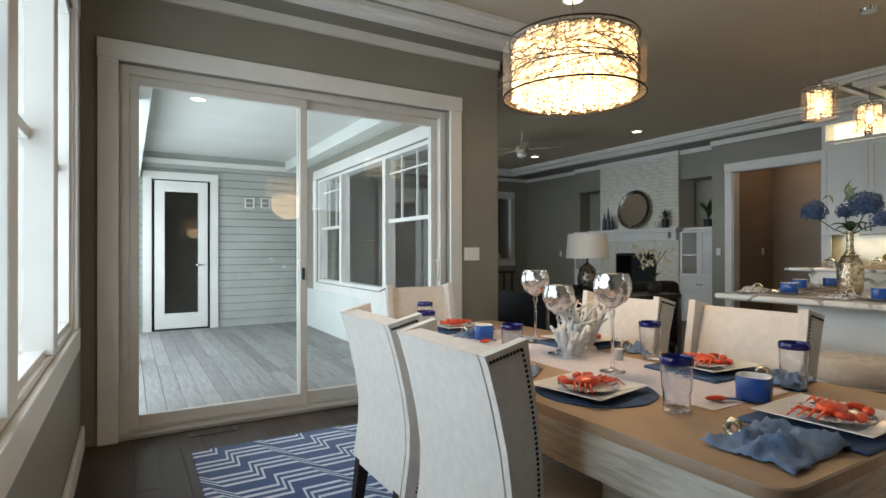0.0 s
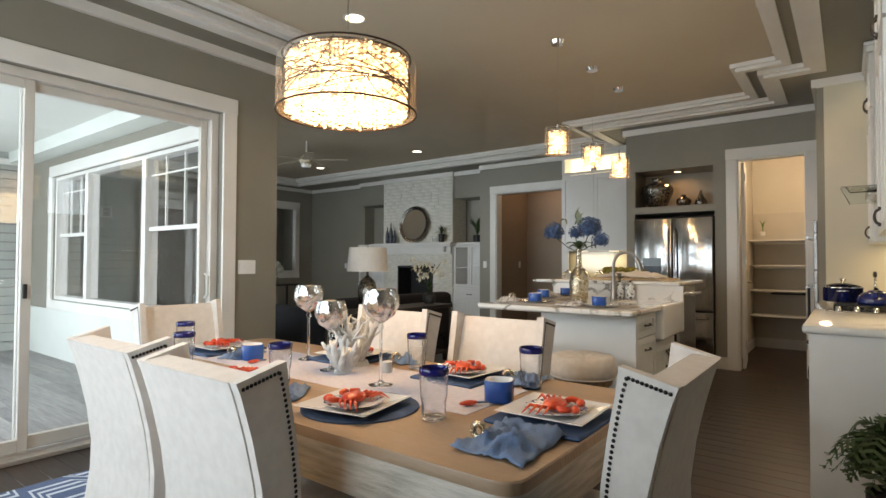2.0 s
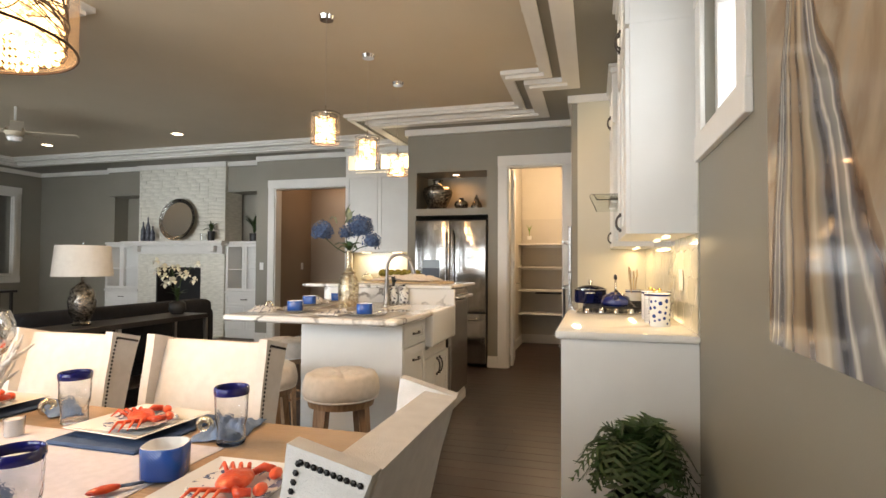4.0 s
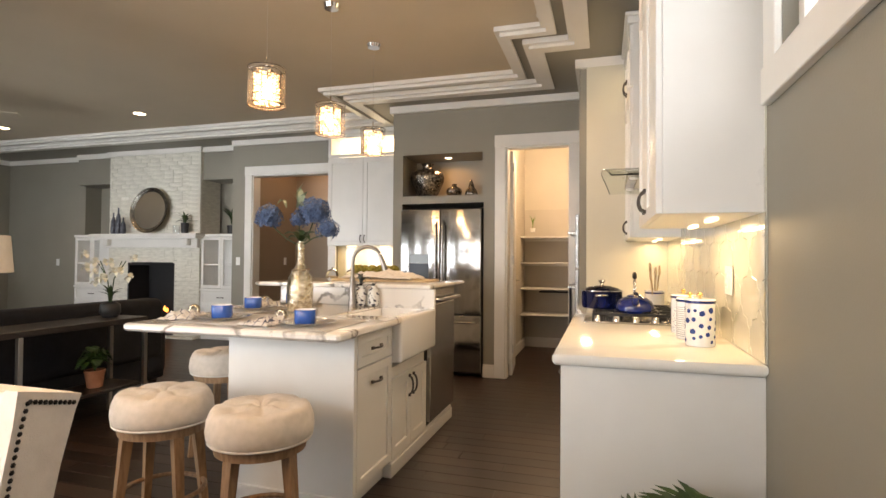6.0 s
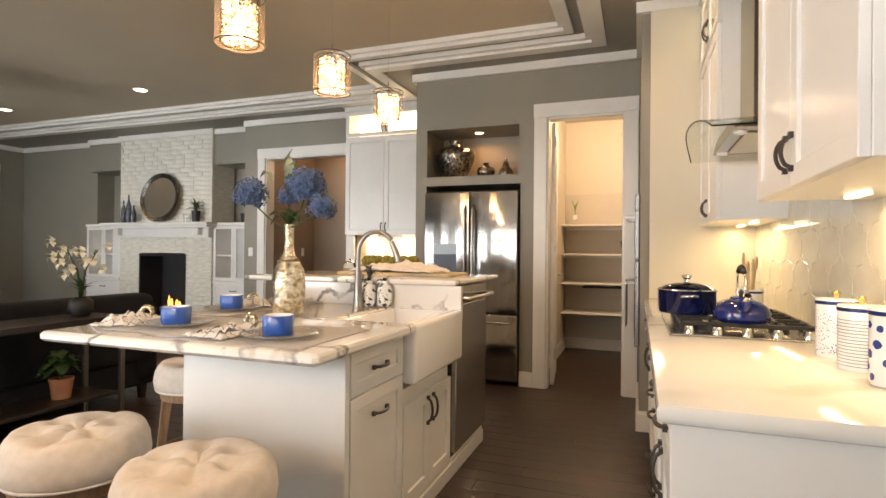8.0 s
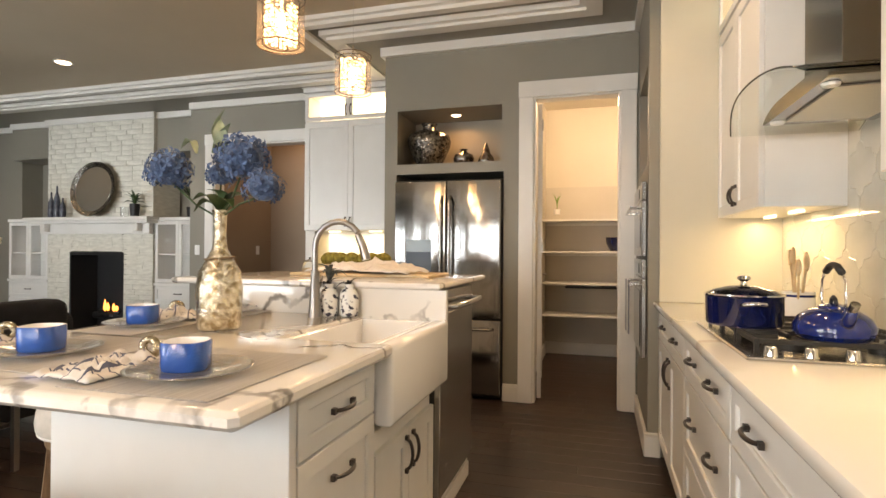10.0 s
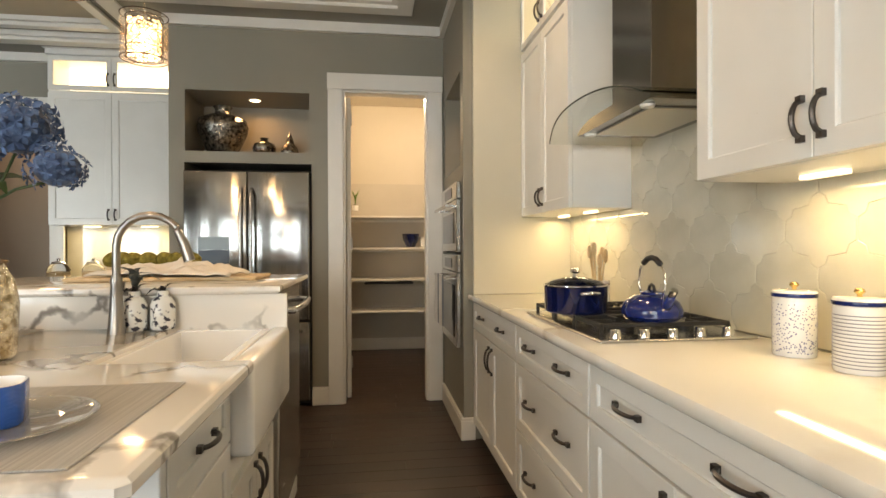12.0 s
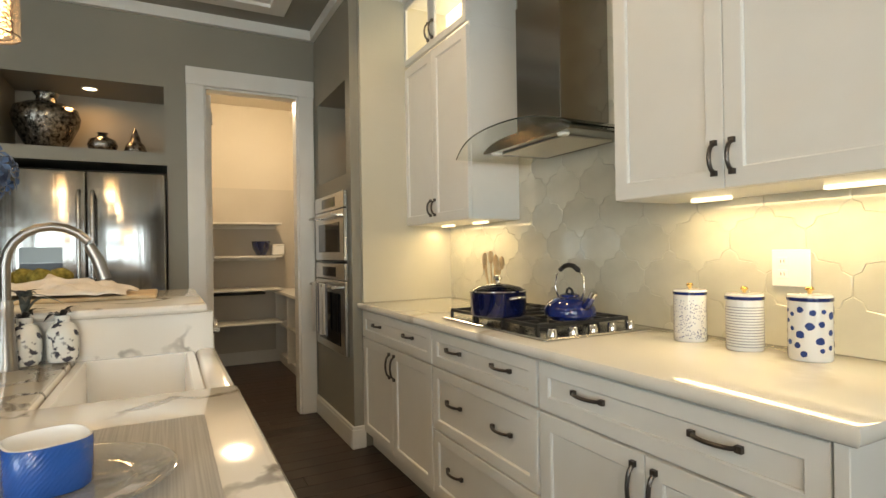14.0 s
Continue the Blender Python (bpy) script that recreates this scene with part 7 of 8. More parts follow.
def coral(x, y, z, seed, fingers, h, spread, thick, label):
    rg = random.Random(seed)
    t = thing("coral", pose(x, y, z), label, "ornament", "white corals")
    part("base", lathe([(0, 0), (spread * 0.7, 0), (spread * 0.6, 0.018), (0, 0.03)], 20, squash=(1, 0.7)), CORAL, t, smooth=40)
    for k in range(fingers):
        a = 2 * math.pi * k / fingers + rg.uniform(-0.3, 0.3)
        l = rg.uniform(0.6, 1.0)
        p = [(0.25 * spread * math.cos(a), 0.2 * spread * math.sin(a), 0.01), (0.6 * spread * math.cos(a), 0.6 * spread * math.sin(a), h * l * 0.45), (spread * math.cos(a + 0.2), spread * math.sin(a + 0.2), h * l * 0.8), (spread * 1.1 * math.cos(a + 0.3), spread * math.sin(a + 0.3), h * l)]
        bm = tube(p, thick, 8, taper=[1.3, 1.1, 0.9, 0.5])
        branch = part("branch", bm, CORAL, t, smooth=True)
        for _ in range(2 if thick > 0.012 else 5):
            i = rg.choice((1, 2))
            q = Vector(p[i])
            d = Vector((rg.uniform(-1, 1), rg.uniform(-1, 1), rg.uniform(0.1, 1))).normalized()
            part("twig", tube([q, q + d * h * 0.18, q + d * h * 0.3 + Vector((0, 0, 0.01))], thick * 0.75, 6, taper=[1, 0.8, 0.5]), CORAL, branch, smooth=True)


coral(1.98, 2.19, RZ, 2, 10, 0.135, 0.065, 0.014, "white finger coral ornament on the table runner")
coral(2.13, 2.27, RZ, 5, 14, 0.25, 0.10, 0.0085, "tall branching white coral on the table runner")
votive = thing("votive_candle", pose(2.10, 2.05, RZ), "small white votive candle in glass", "candle")
part("wax", lathe([(0, 0), (0.022, 0), (0.022, 0.045), (0, 0.045)], 18), PORCELAIN, votive, smooth=30)
part("cup", lathe([(0.024, 0), (0.026, 0.05), (0.0245, 0.05), (0.0232, 0.002)], 18), GLASS_T, votive, "clear glass cup", smooth=40)


def droop_corner(x, y, z):
    """Hangs a cloth over the south west corner of the table."""
    wx = 1.64 + x
    over = max(0.0, (TX0 + 0.04) - wx)
    if over > 0:
        return z * 0.4 - over * 0.9, x + over * 0.93, y
    return z, x, y


for k, (x, y, a, w, d, h) in enumerate(((1.64, 1.18, 0, 0.26, 0.20, 0.045), (1.60, 2.06, 40, 0.2, 0.12, 0.03), (2.3, 1.50, 15, 0.2, 0.14, 0.03), (2.33, 2.16, 60, 0.18, 0.1, 0.03), (1.95, 2.88, 20, 0.22, 0.13, 0.035))):
    nk = thing("napkin", pose(x, y, DZ + 0.002, 0, 0, a), "crumpled faded blue napkin on the dining table", "napkin", "napkins on the dining table")
    crumpled(w, d, h, 11.1 + k, DENIM_L, "cloth", nk)
    s_ = part("ring", tube([(-w * 0.1, d * 0.42 + 0.018 * math.cos(i * 0.4488), 0.022 + 0.018 * math.sin(i * 0.4488)) for i in range(14)], 0.0095, 8, closed=True), GOLDMERC, nk, "gold napkin ring", smooth=True)
for k, (x, y) in enumerate(((1.865, 1.469), (1.86, 2.66))):
    sp = thing("red_spoon", pose(x, y, RZ + 0.002, 0, 0, -30 + 40 * k), "small glossy red fish shaped ornament", "ornament")
    bm = ellipsoid((0, 0, 0.009), (0.034, 0.015, 0.008), 14, 6)
    part("body", bm, RED, sp, smooth=True)
    part("tail", tube([(0.03, 0, 0.008), (0.055, -0.004, 0.007), (0.075, 0.0, 0.004)], 0.004, 6), DENIM_L, sp, smooth=True)

# ---- fern by the end panel ----
FERN = varied(material("fern green", rough=0.55), (0.012, 0.035, 0.008), (0.04, 0.09, 0.022), 14)


def fern(x, y, z, radius, height, fronds, seed, pot_r, pot_h, label, pot_mat, pot_label):
    t = thing("fern_plant", pose(x, y, z), label, "plant")
    part("pot", lathe([(0, 0), (pot_r * 0.75, 0), (pot_r * 0.95, pot_h * 0.85), (pot_r, pot_h * 0.86), (pot_r, pot_h), (pot_r * 0.88, pot_h), (pot_r * 0.85, pot_h * 0.9), (0, pot_h * 0.88)], 28), pot_mat, t, pot_label, smooth=40)
    rg = random.Random(seed)
    for k in range(fronds):
        a = rg.uniform(0, 6.283)
        l = rg.uniform(0.6, 1.0)
        tilt = rg.uniform(0.25, 1.0)
        bm = bmesh.new()
        pts = []
        for i in range(15):
            s = i / 14
            rr = radius * l * tilt * s
            zz = pot_h * 0.9 + height * l * (math.sin(min(1, s * 1.1) * math.pi * (0.62 + 0.25 * tilt)) * (1.05 - 0.4 * tilt))
            pts.append(Vector((rr * math.cos(a), rr * math.sin(a), zz)))
        tube(pts, 0.0018, 3, bm)
        side = Vector((-math.sin(a), math.cos(a), 0))
        for i in range(2, 14):
            s = i / 14
            w = radius * 0.26 * math.sin(math.pi * min(1, 0.12 + s * 0.9)) ** 0.8
            d = (pts[i + 1] - pts[i - 1]).normalized() if i < 14 else (pts[i] - pts[i - 1]).normalized()
            for sg in (-1, 1):
                tip = pts[i] + side * sg * w + d * w * 0.35 + Vector((0, 0, -w * 0.15))
                b0, b1 = pts[i] - d * 0.006, pts[i] + d * 0.008
                m1 = (b0 + tip) / 2 - d * 0.003
                m2 = (b1 + tip) / 2 + d * 0.006
                bm.faces.new([bm.verts.new(q) for q in (b0, m1, tip, m2, b1)])
        part("frond", bm, FERN, t)
    return t


fern(3.45, 0.30, 0.0, 0.37, 0.40, 84, 3, 0.13, 0.24, "lush green fern in a dark pot by the end panel", BLACK, "dark round pot")
TERRA = varied(material("terracotta", rough=0.8), (0.3, 0.12, 0.06), (0.38, 0.17, 0.09), 10)

# ---- great room ----
console = thing("console_table", pose(3.75, 4.0, 0), "dark console table on slim steel legs behind the sofa", "table")
part("tabletop", block(0, 1.5, 0, 0.38, 0.735, 0.775, 0.003), DARKLEG, console)
part("shelf", block(0.03, 1.47, 0.03, 0.35, 0.24, 0.262, 0.003), DARKLEG, console)
for x in (0.0, 0.51, 1.47):
    for y in (0.0, 0.35):
        part("leg", block(x, x + 0.03, y, y + 0.03, 0.0, 0.734, 0.002), NICKEL, console, "brushed steel leg")
tl = thing("table_lamp", pose(4.12, 4.2, 0.776), "table lamp with mercury glass base and white drum shade", "table lamp")
part("base", lathe([(0, 0), (0.06, 0), (0.065, 0.015), (0.05, 0.03), (0.085, 0.10), (0.095, 0.18), (0.075, 0.27), (0.03, 0.315), (0.012, 0.33), (0.01, 0.38), (0, 0.38)], 28), MERCURY, tl, smooth=50)
SHADE = varied(material("white lamp shade", rough=0.9), (0.66, 0.63, 0.58), (0.7, 0.67, 0.62), 30)
part("shade", lathe([(0.20, 0.37), (0.18, 0.60), (0.178, 0.60), (0.198, 0.37)], 40), SHADE, tl, "white drum lamp shade", smooth=50)
part("finial", lathe([(0, 0.60), (0.008, 0.605), (0.006, 0.625), (0, 0.63)], 10), CHROME, tl, smooth=True)
orchid = thing("orchid", pose(5.08, 4.2, 0.776), "white orchid in a dark round vase on the console", "plant")
part("vase", lathe([(0, 0), (0.05, 0), (0.075, 0.04), (0.07, 0.10), (0.045, 0.12), (0.04, 0.12), (0.06, 0.09), (0, 0.08)], 24), BLACK, orchid, smooth=50)
PETAL = material("ivory petal", (0.75, 0.71, 0.56), 0.6, sheen=0.2)
rg = random.Random(12)
for k in range(4):
    a = k * 1.6
    part("stem", tube([(0, 0, 0.1), (0.03 * math.cos(a), 0.03 * math.sin(a), 0.3), (0.1 * math.cos(a), 0.14 * math.sin(a), 0.44)], 0.004, 6), LEAF, orchid, smooth=True)
for k in range(8):
    a = k * 0.8
    part("leaf", leaf_bm((0, 0, 0.1), (0.1 * math.cos(a), 0.1 * math.sin(a), 0.2 + 0.03 * (k % 3)), 0.035), LEAF, orchid, smooth=True)
for k in range(15):
    c = Vector((rg.uniform(-0.1, 0.1), rg.uniform(-0.17, 0.17), rg.uniform(0.27, 0.5)))
    bm = bmesh.new()
    for q in range(5):
        an = q * 1.2566 + k
        leaf_bm(c, c + Vector((-0.02 + 0.01 * math.sin(q), 0.045 * math.cos(an), 0.045 * math.sin(an))), 0.038, 0.006, bm, 4)
    ellipsoid(c + Vector((-0.01, 0, 0)), (0.008, 0.008, 0.008), 6, 4, bm)
    part("blossom", bm, PETAL, orchid, "ivory blossom", smooth=True)
fern(4.95, 4.19, 0.263, 0.2, 0.2, 26, 8, 0.07, 0.13, "small fern in a terracotta pot on the console shelf", TERRA, "terracotta pot")

sofa = thing("sofa", pose(3.85, 4.5, 0), "large black navy sofa with scroll arms in the great room", "sofa")
part("frame", bevelled(box(bmesh.new(), 0.0, 2.15, 0.05, 0.95, 0.10, 0.42), 0.03, 3), SOFA, sofa, smooth=50)
part("backrest", bevelled(box(bmesh.new(), 0.05, 2.1, 0.0, 0.24, 0.30, 0.86), 0.07, 4), SOFA, sofa, smooth=50)
for x in (-0.02, 1.93):
    part("arm", bevelled(box(bmesh.new(), x, x + 0.24, 0.02, 0.98, 0.12, 0.78), 0.09, 4), SOFA, sofa, smooth=50)
for x in (0.24, 1.09):
    part("seat_cushion", bevelled(box(bmesh.new(), x, x + 0.83, 0.26, 0.95, 0.42, 0.56), 0.04, 3), SOFA, sofa, smooth=50)
for x in (0.06, 2.03):
    for y in (0.08, 0.88):
        part("foot", lathe([(0, 0), (0.03, 0), (0.04, 0.1), (0, 0.1)], 12, at=(x, y, 0)), DARKLEG, sofa, smooth=30)
arm = thing("armchair", pose(4.3, 6.9, 0, 0, 0, -40), "dark navy club armchair in the great room", "armchair")
part("seat", bevelled(box(bmesh.new(), -0.36, 0.36, -0.36, 0.4, 0.12, 0.46), 0.05, 3), SOFA, arm, smooth=50)
part("backrest", bevelled(box(bmesh.new(), -0.36, 0.36, -0.45, -0.25, 0.3, 0.9), 0.08, 4), SOFA, arm, smooth=50)
for s in (-1, 1):
    part("arm", bevelled(box(bmesh.new(), s * 0.39 - 0.09, s * 0.39 + 0.09, -0.4, 0.42, 0.12, 0.62), 0.06, 4), SOFA, arm, smooth=50)
    for y in (-0.33, 0.33):
        part("foot", lathe([(0, 0), (0.025, 0), (0.03, 0.12), (0, 0.12)], 10, at=(s * 0.33, y, 0)), DARKLEG, arm)
side = thing("side_table", pose(7.3, 10.3, 0), "dark side table under the great room window", "table")
part("tabletop", block(-0.6, 0.6, -0.2, 0.2, 0.72, 0.76, 0.004), DARKLEG, side)
for x in (-0.55, 0.51):
    for y in (-0.17, 0.13):
        part("leg", block(x, x + 0.04, y, y + 0.04, 0, 0.719, 0.003), DARKLEG, side)
hv = thing("hydrangea_vase", pose(7.35, 10.25, 0.761), "white hydrangeas in a glass vase on the side table", "vase")
part("vase", lathe([(0, 0), (0.08, 0), (0.09, 0.1), (0.07, 0.22), (0.066, 0.22), (0.085, 0.1), (0.07, 0.01), (0, 0.01)], 24), GLASS_T, hv, smooth=50)
WHITEB = varied(material("white hydrangea petal", rough=0.8), (0.5, 0.52, 0.42), (0.74, 0.74, 0.68), 30)
for k, (x, y, z) in enumerate(((-0.1, 0, 0.3), (0.1, -0.02, 0.31), (0, -0.05, 0.4), (0.02, 0.08, 0.34))):
    part("flower_head", bloom((x, y, z), 0.1, 30 + k), WHITEB, hv, "white hydrangea head")
    part("stem", tube([(0, 0, 0.1), (x, y, z)], 0.005, 6), LEAF, hv)

# mantel ornaments
disc = thing("round_mirror", pose(8.50, 7.33, 1.617), "round antiqued mirror leaning on the mantel", "mirror")
dm = part("dish", lathe([(0, 0.012), (0.30, 0.014), (0.335, 0.035), (0.36, 0.04), (0.365, 0.03), (0.34, 0.0), (0, 0.0)], 56), MERCURY, disc, smooth=40)
dm.matrix_local = pose(0.02, 0, 0.366, 0, -82, 0)
glassd = part("glass", lathe([(0, 0.016), (0.295, 0.016), (0.298, 0.013)], 56), material("old mirror", (0.62, 0.59, 0.53), 0.3, 1.0), disc, "old silvered mirror glass")
glassd.matrix_local = pose(0.02, 0, 0.366, 0, -82, 0)
FEATHER = varied(material("dark slate ornament", rough=0.4), (0.03, 0.035, 0.05), (0.1, 0.11, 0.14), 20)
for k, (y, h) in enumerate(((8.02, 0.34), (7.92, 0.42), (7.82, 0.26))):
    f_ = thing("slate_bottle", pose(8.48, y, 1.616), "tall dark slate bottle on the mantel", "ornament", "dark bottles on the mantel")
    part("body", lathe([(0, 0), (0.035, 0), (0.042, 0.05), (0.034, h * 0.6), (0.012, h * 0.8), (0.01, h), (0, h)], 18), FEATHER, f_, smooth=50)
ag = thing("agave_plant", pose(8.48, 6.62, 1.616), "small spiky plant in a dark pot on the mantel", "plant")
part("pot", lathe([(0, 0), (0.05, 0), (0.06, 0.16), (0.05, 0.16), (0, 0.14)], 18), BLACK, ag, "dark pot", smooth=40)
for k in range(16):
    a = k * 2.4
    part("leaf", leaf_bm((0, 0, 0.15), (0.14 * math.cos(a), 0.14 * math.sin(a), 0.24 + 0.09 * math.sin(k * 1.7)), 0.035, 0.02), LEAF, ag, smooth=True)
cup_ = thing("glass_tumbler", pose(8.48, 6.78, 1.616), "small grey glass jar on the mantel", "jar")
part("glass", lathe([(0, 0), (0.045, 0), (0.05, 0.12), (0.046, 0.12), (0.042, 0.006), (0, 0.006)], 20), GLASS_T, cup_, smooth=40)
bp = thing("leafy_plant", pose(8.85, 6.05, 1.611), "dark leafy plant in the recess above the cabinet", "plant")
part("pot", lathe([(0, 0), (0.07, 0), (0.085, 0.14), (0.07, 0.14), (0, 0.12)], 18), BLACK, bp, "dark pot", smooth=40)
for k in range(26):
    a = k * 2.4
    part("leaf", leaf_bm((0, 0, 0.14), (0.2 * math.cos(a) * (0.5 + 0.5 * math.sin(k)), 0.2 * math.sin(a), 0.3 + 0.25 * ((k * 7) % 5) / 5), 0.05, 0.02), LEAF, bp, smooth=True)

# pantry things
bk = thing("serving_tray", pose(9.32, 1.05, 0.801), "dark serving tray with a white plate on the pantry shelf", "tray")
part("tray", block(-0.1, 0.16, -0.25, 0.3, 0, 0.02, 0.005), BLACK, bk)
part("plate", lathe([(0, 0.021), (0.09, 0.022), (0.12, 0.035), (0.115, 0.035), (0, 0.028)], 24), PORCELAIN, bk, "white plate", smooth=40)
bx = thing("bowl", pose(9.35, 0.82, 1.221), "dark blue bowl on the pantry shelf", "bowl")
part("bowl", lathe([(0, 0), (0.05, 0), (0.09, 0.08), (0.1, 0.15), (0.095, 0.15), (0.08, 0.07), (0, 0.01)], 24), NAVY, bx, smooth=50)
wb = thing("storage_box", pose(9.35, 0.66, 1.221), "white ceramic box on the pantry shelf", "box")
part("body", block(-0.06, 0.06, -0.08, 0.05, 0, 0.1, 0.008), PORCELAIN, wb)
part("lid", block(-0.063, 0.063, -0.083, 0.053, 0.101, 0.115, 0.004), PORCELAIN, wb)
gr = thing("grass_plant", pose(9.32, 1.45, 1.631), "small green grass plant on the pantry shelf", "plant")
part("pot", lathe([(0, 0), (0.035, 0), (0.04, 0.06), (0, 0.055)], 14), PORCELAIN, gr, "white pot", smooth=40)
for k in range(14):
    a = k * 2.4
    part("blade", leaf_bm((0, 0, 0.05), (0.06 * math.cos(a), 0.06 * math.sin(a), 0.2 + 0.02 * (k % 4)), 0.012, 0.01), varied(material("grass green", rough=0.6), (0.1, 0.2, 0.03), (0.2, 0.32, 0.07), 20) if "grass green" not in bpy.data.materials else bpy.data.materials["grass green"], gr)
vent = thing("wall_vent", pose(9.595, 4.75, 2.28, 0, 0, -90), "white return air grille high on the hall wall", "vent")
part("frame", join(block(0, 0.36, 0, 0.012, 0, 0.03, 0.001), block(0, 0.36, 0, 0.012, 0.42, 0.45, 0.001), block(0, 0.03, 0, 0.012, 0.03, 0.42, 0.001), block(0.33, 0.36, 0, 0.012, 0.03, 0.42, 0.001)), HALLPAINT, vent)
part("backing", block(0.03, 0.33, 0.009, 0.012, 0.03, 0.42, 0), DARK, vent, "dark vent backing")
for k in range(8):
    part("slat", block(0.04 + k * 0.036, 0.058 + k * 0.036, 0.0, 0.0085, 0.03, 0.42, 0.001), HALLPAINT, vent)
casing("trim_hall_door", "y", 9.6, -1, 4.14, 4.45, 0, 2.1, mat=HALLPAINT)

# ---- porch lights, boxes and the trees outside ----
for x, z in ((2.12, 2.03), (2.38, 2.04)):
    t = thing("wall_outlet_box", pose(x, 9.972, z), "small white recessed box on the grey porch siding", "outlet")
    part("frame", join(block(-0.085, -0.06, -0.03, 0, -0.09, 0.09, 0.002), block(0.05, 0.075, -0.03, 0, -0.09, 0.09, 0.002), block(-0.06, 0.05, -0.03, 0, 0.07, 0.09, 0.002), block(-0.06, 0.05, -0.03, 0, -0.09, -0.07, 0.002)), TRIM, t)
    part("back", block(-0.06, 0.05, -0.006, -0.001, -0.07, 0.07, 0), material("box back", (0.25, 0.25, 0.24), 0.6), t, "dull grey box back")
    part("shelf", block(-0.06, 0.02, -0.028, -0.006, -0.008, 0.008, 0.001), TRIM, t)
BARK = varied(material("grey brown bark", rough=0.9), (0.05, 0.04, 0.03), (0.12, 0.1, 0.08), 12, 5, (3, 3, 0.5), bump=0.6, bump_scale=20)
FOLIAGE = varied(material("summer foliage", rough=0.6), (0.03, 0.06, 0.015), (0.08, 0.13, 0.04), 2.5)


def tree(seed, height):
    rg = random.Random(seed)
    t = thing("tree", pose(0, 0, 0), "leafy green garden tree beyond the porch", "tree", "trees beyond the porch")
    trunk = tube([(0, 0, 0), (0.08, 0.03, height * 0.3), (0.0, 0.1, height * 0.6), (0.05, 0.0, height * 0.9)], 0.19, 9, taper=[1.2, 0.9, 0.55, 0.15])
    tips = []
    for k in range(12):
        a, z0 = k * 2.4, height * (0.28 + 0.05 * k)
        reach = height * rg.uniform(0.22, 0.36) * (1.1 - 0.05 * k)
        tip = (reach * math.cos(a), reach * math.sin(a), z0 + reach * rg.uniform(0.3, 0.8))
        tube([(0, 0, z0), (tip[0] * 0.5, tip[1] * 0.5, z0 + 0.2 * reach), tip], 0.06, 6, trunk, taper=[1, 0.6, 0.2])
        tips += [tip, (tip[0] * 0.6, tip[1] * 0.6, z0 + 0.4 * reach)]
    part("trunk", trunk, BARK, t, "grey brown trunk with spreading limbs", smooth=True)
    crown = bmesh.new()
    for c in tips + [(0, 0, height * 0.95)]:
        for _ in range(95):
            d = Vector([rg.gauss(0, 1) for _ in range(3)]).normalized() * height * 0.15 * rg.uniform(0.3, 1.1)
            q = Vector(c) + d
            u = Vector([rg.gauss(0, 1) for _ in range(3)]).normalized()
            v = u.orthogonal().normalized()
            s = rg.uniform(0.08, 0.17)
            crown.faces.new([crown.verts.new(q + s * w) for w in (u, v * 0.6, -u, v * -0.6)])
    part("crown", crown, FOLIAGE, t, "uneven crown of small green leaves", kind="stuff")
    return t


first = tree(3, 7.5)
for x, y, a, s in ((-10.5, 12.0, 70, 1.1), (-12.5, 1.5, 150, 1.0), (-15.0, 8.0, 220, 1.25), (-8.0, 19.0, 300, 1.0)):
    copy_thing(first, pose(x, y, -0.5, 0, 0, a) @ Matrix.Scale(s, 4))
first.matrix_world = pose(-11.0, 6.5, -0.5)
for z in (0.86, 1.215, 1.57):
    s = thing("pantry_shelf", pose(7.9, 0.013, z), "white pantry shelf along the side wall", "shelf", "pantry shelves")
    part("board", block(0.4, 1.68, 0.0, 0.26, -0.02, 0.0, 0.002), TRIM, s)

# ---- lantern tiles on the splashback ----
TW, TH = 0.25, 0.28


def lantern():
    """Outline of one tile about its middle; the four sides interlock with the neighbours'."""
    pts = []
    for qx, qz in ((1, 1), (-1, 1), (-1, -1), (1, -1)):
        side = []
        for k in range(8):
            s = k / 8
            d = 0.018 * math.sin(2 * math.pi * s) + 0.008 * math.sin(6 * math.pi * s)
            n = Vector((TH / 2, TW / 2)).normalized()
            side.append((qx * (TW / 2 * (1 - s) + n.x * d), qz * (TH / 2 * s + n.y * d)))
        if qx * qz < 0:
            side = [(qx * x, qz * z) for x, z in side]
            side = [(qx * x, qz * z) for x, z in side[1:][::-1]]
            side = [(0.0, qz * TH / 2)] + side
        pts += side
    return pts


def tile_bm(cx, cz, outline):
    bm = bmesh.new()
    rings = []
    for scale, y in ((0.998, 0.0061), (0.992, 0.0075), (0.972, 0.0088)):
        rings.append([bm.verts.new((cx + x * scale, y, cz + z * scale)) for x, z in outline])
    for a, b in zip(rings, rings[1:]):
        for k in range(len(a)):
            j = (k + 1) % len(a)
            bm.faces.new((a[k], a[j], b[j], b[k]))
    mid = bm.verts.new((cx, 0.0089, cz))
    for k in range(len(outline)):
        bm.faces.new((rings[-1][k], rings[-1][(k + 1) % len(outline)], mid))
    return bm


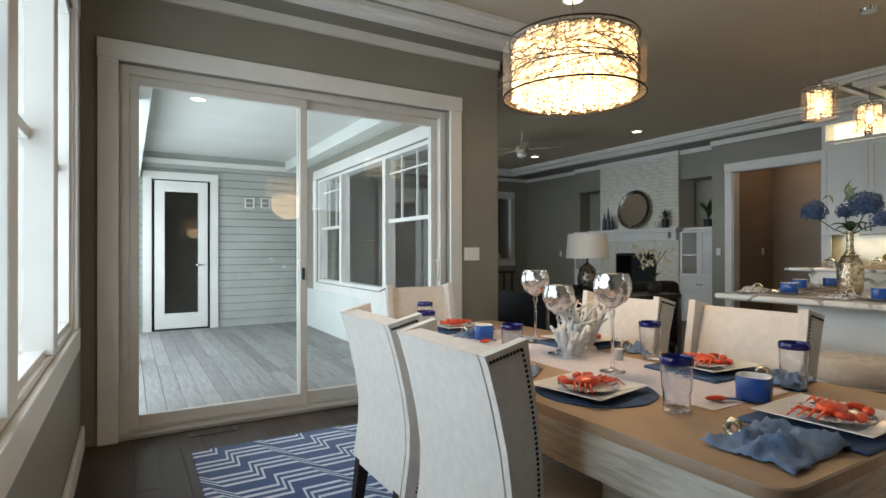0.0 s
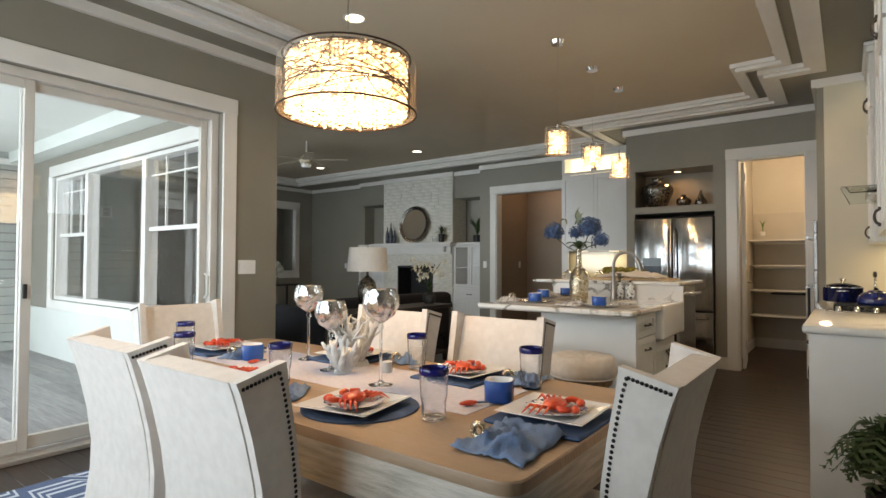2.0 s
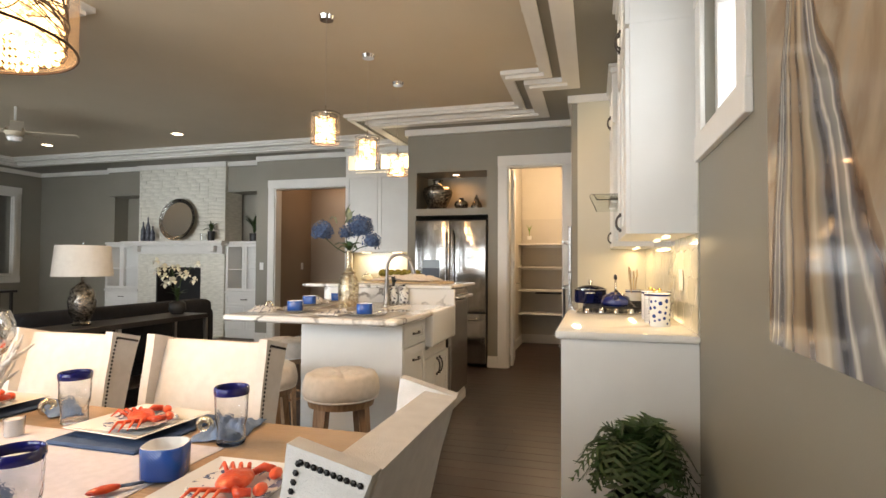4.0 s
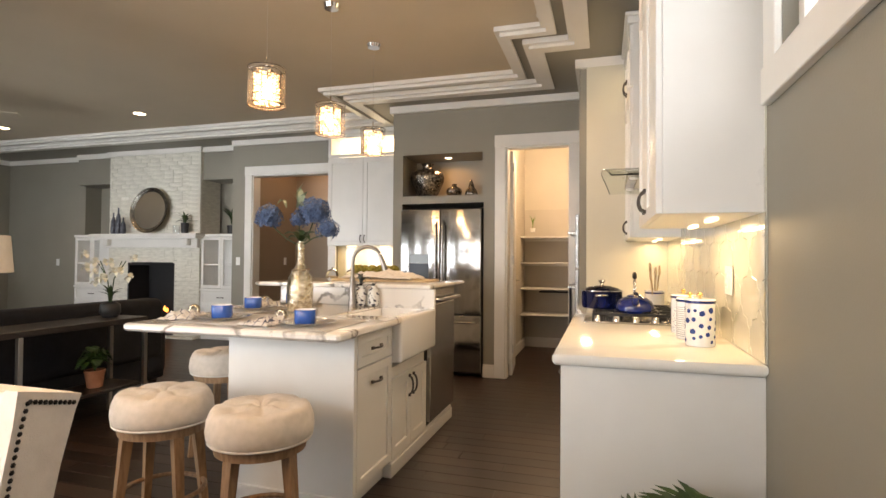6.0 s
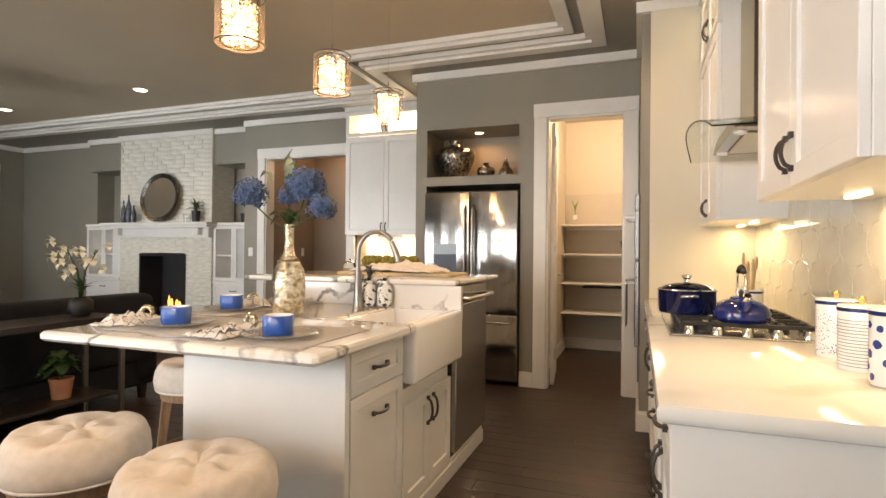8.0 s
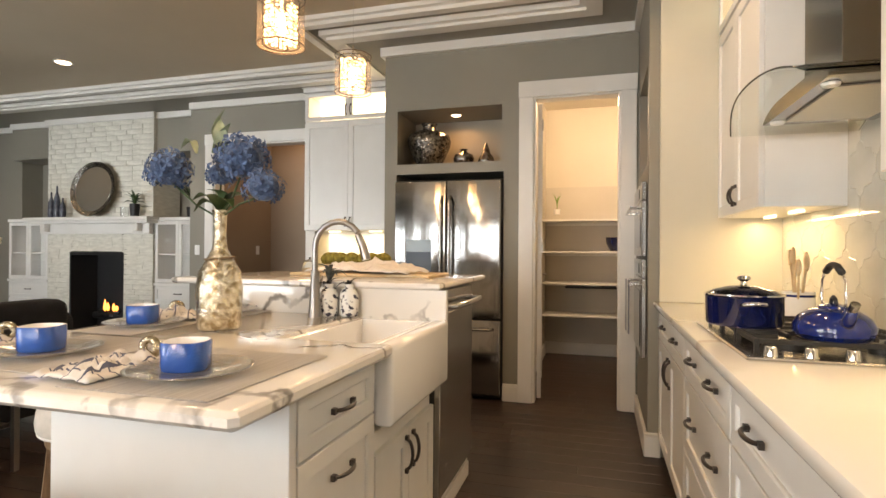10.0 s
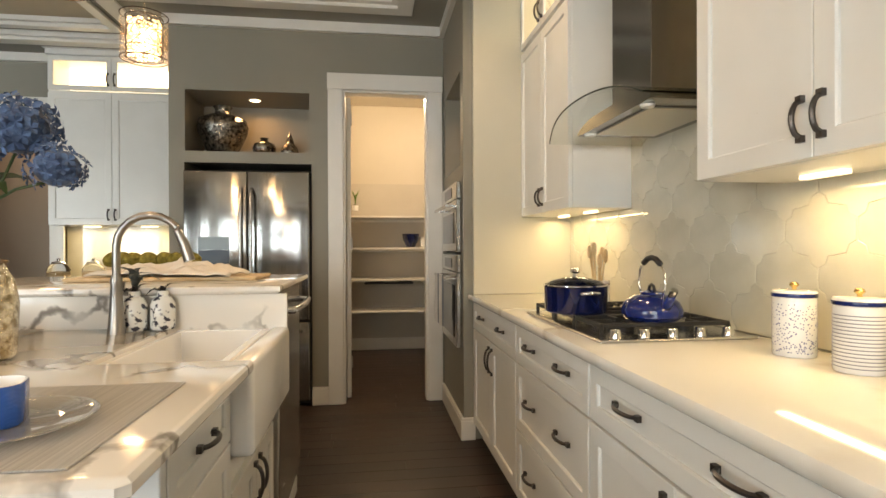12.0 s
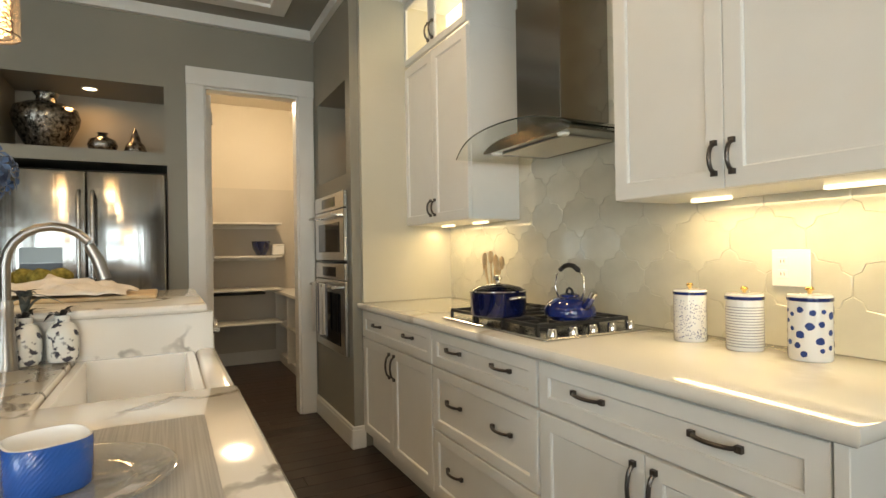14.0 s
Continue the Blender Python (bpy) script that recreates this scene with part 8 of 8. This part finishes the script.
outline = lantern()
plain_tile = None
X0, X1, Z0, Z1 = 3.736, 6.468, 0.922, 2.94
for i in range(-1, 30):
    for j in range(-1, 20):
        cx, cz = 3.80 + i * TW / 2, 0.98 + j * TH / 2
        if (i + j) % 2 or cx - TW / 2 > X1 or cx + TW / 2 < X0 or cz - TH / 2 > Z1 or cz + TH / 2 < Z0:
            continue
        if cz - TH / 2 > 1.42 and not 4.55 < cx < 5.75:
            continue
        inside = cx - TW / 2 > X0 and cx + TW / 2 < X1 and cz - TH / 2 > Z0 and cz + TH / 2 < Z1
        if inside and plain_tile:
            ob = new("tile", plain_tile)
            ob.parent = splash
            tagged(ob)
            ob.matrix_local = pose(cx, 0, cz)
            continue
        if inside:
            ob = part("tile", tile_bm(0, 0, outline), TILE, splash)
            plain_tile = ob.data
            ob.matrix_local = pose(cx, 0, cz)
            continue
        bm = tile_bm(cx, cz, outline)
        bmesh.ops.triangulate(bm, faces=bm.faces[:])
        for co, no in (((X0, 0, 0), (-1, 0, 0)), ((X1, 0, 0), (1, 0, 0)), ((0, 0, Z0), (0, 0, -1)), ((0, 0, Z1), (0, 0, 1))):
            bmesh.ops.bisect_plane(bm, geom=bm.verts[:] + bm.edges[:] + bm.faces[:], plane_co=co, plane_no=no, clear_outer=True)
        part("tile", bm, TILE, splash)


# ---- floor planks, deck boards and siding ----
def board_mesh(name, w, l, top, mat, gap=0.0012, thick=0.014, chamfer=0.0015):
    v, f = [], []
    for d, z in ((gap, top - thick), (gap, top - chamfer), (gap + chamfer, top)):
        v += [(d, d, z), (w - d, d, z), (w - d, l - d, z), (d, l - d, z)]
    for r in (0, 4):
        f += [(r + k, r + (k + 1) % 4, r + 4 + (k + 1) % 4, r + 4 + k) for k in range(4)]
    f.append((8, 9, 10, 11))
    me = bpy.data.meshes.new(name)
    me.from_pydata(v, [], f)
    me.materials.append(mat)
    return me


def lay(name, parent, x0, x1, w, span, lengths, top, mat, gap, near, most, seed):
    """Boards along y; those nearest to the point near are parts, the rest one mesh."""
    rg, spots = random.Random(seed), []
    x = x0
    while x < x1 - 0.01:
        y, y1 = span(x)
        y -= rg.uniform(0, 1.0)
        first_ = True
        while y < y1 - 0.02:
            l = rg.choice(lengths)
            start = span(x)[0] if first_ else y
            end = min(y + l, y1)
            if end - start > 0.02:
                spots.append((x, start, min(w, x1 - x), round(end - start, 3)))
            first_ = first_ and end <= start
            y = end
            if start == span(x)[0]:
                first_ = False
        x += w
    spots.sort(key=lambda s: math.hypot(s[0] + s[2] / 2 - near[0], max(abs(s[1] + s[3] / 2 - near[1]) - s[3] / 2, 0)))
    meshes = {}
    for x, y, ww, l in spots[:most]:
        key = (round(ww, 3), l)
        if key not in meshes:
            meshes[key] = board_mesh(name, ww, l, top, mat, gap)
        ob = new(name, meshes[key])
        ob.parent = parent
        tagged(ob)
        ob.matrix_local = pose(x, y, 0)
    if spots[most:]:
        v, f = [], []
        for x, y, ww, l in spots[most:]:
            n = len(v)
            v += [(x + a, y + b, z) for z in (top - 0.014, top) for a, b in ((gap, gap), (ww - gap, gap), (ww - gap, l - gap), (gap, l - gap))]
            f += [tuple(n + k for k in q) for q in ((0, 1, 5, 4), (1, 2, 6, 5), (2, 3, 7, 6), (3, 0, 4, 7), (4, 5, 6, 7))]
        me = bpy.data.meshes.new(name)
        me.from_pydata(v, [], f)
        me.materials.append(mat)
        rest = new("far_" + name, me)
        rest.parent = parent
        tagged(rest, "", "", "", "stuff")


lay("plank", floor, 0.0, 9.6, 0.127, lambda x: (-0.1, 4.62 if x < 3.1 else 10.9), (1.2, 1.5, 1.8, 2.1), 0.0, FLOOR, 0.0009, (5.2, 2.0), 290, 4)
lay("deck_board", porch, 0.2, 2.955, 0.14, lambda x: (4.745, 9.99), (2.4, 3.0, 3.6), -0.03, DECK, 0.0022, (1.5, 6.0), 290, 8)
# Each siding board stops 7 mm short; the dark wall imitates its shadow.
for k in range(22):
    z = -0.03 + k * 0.128
    for a, b in (((0.205, 0.54), (1.62, 2.95)) if z < 2.40 else ((0.205, 2.95),)):
        v = [(x, y, zz) for x in (a, b) for y, zz in ((9.999, z), (9.973, z), (9.991, z + 0.121), (9.999, z + 0.121))]
        me = bpy.data.meshes.new("siding_board")
        me.from_pydata(v, [], [(0, 1, 5, 4), (1, 2, 6, 5), (2, 3, 7, 6), (3, 0, 4, 7), (0, 3, 2, 1), (4, 5, 6, 7)])
        me.materials.append(SIDING)
        ob = new("siding_board", me)
        ob.parent = porch_end
        tagged(ob)
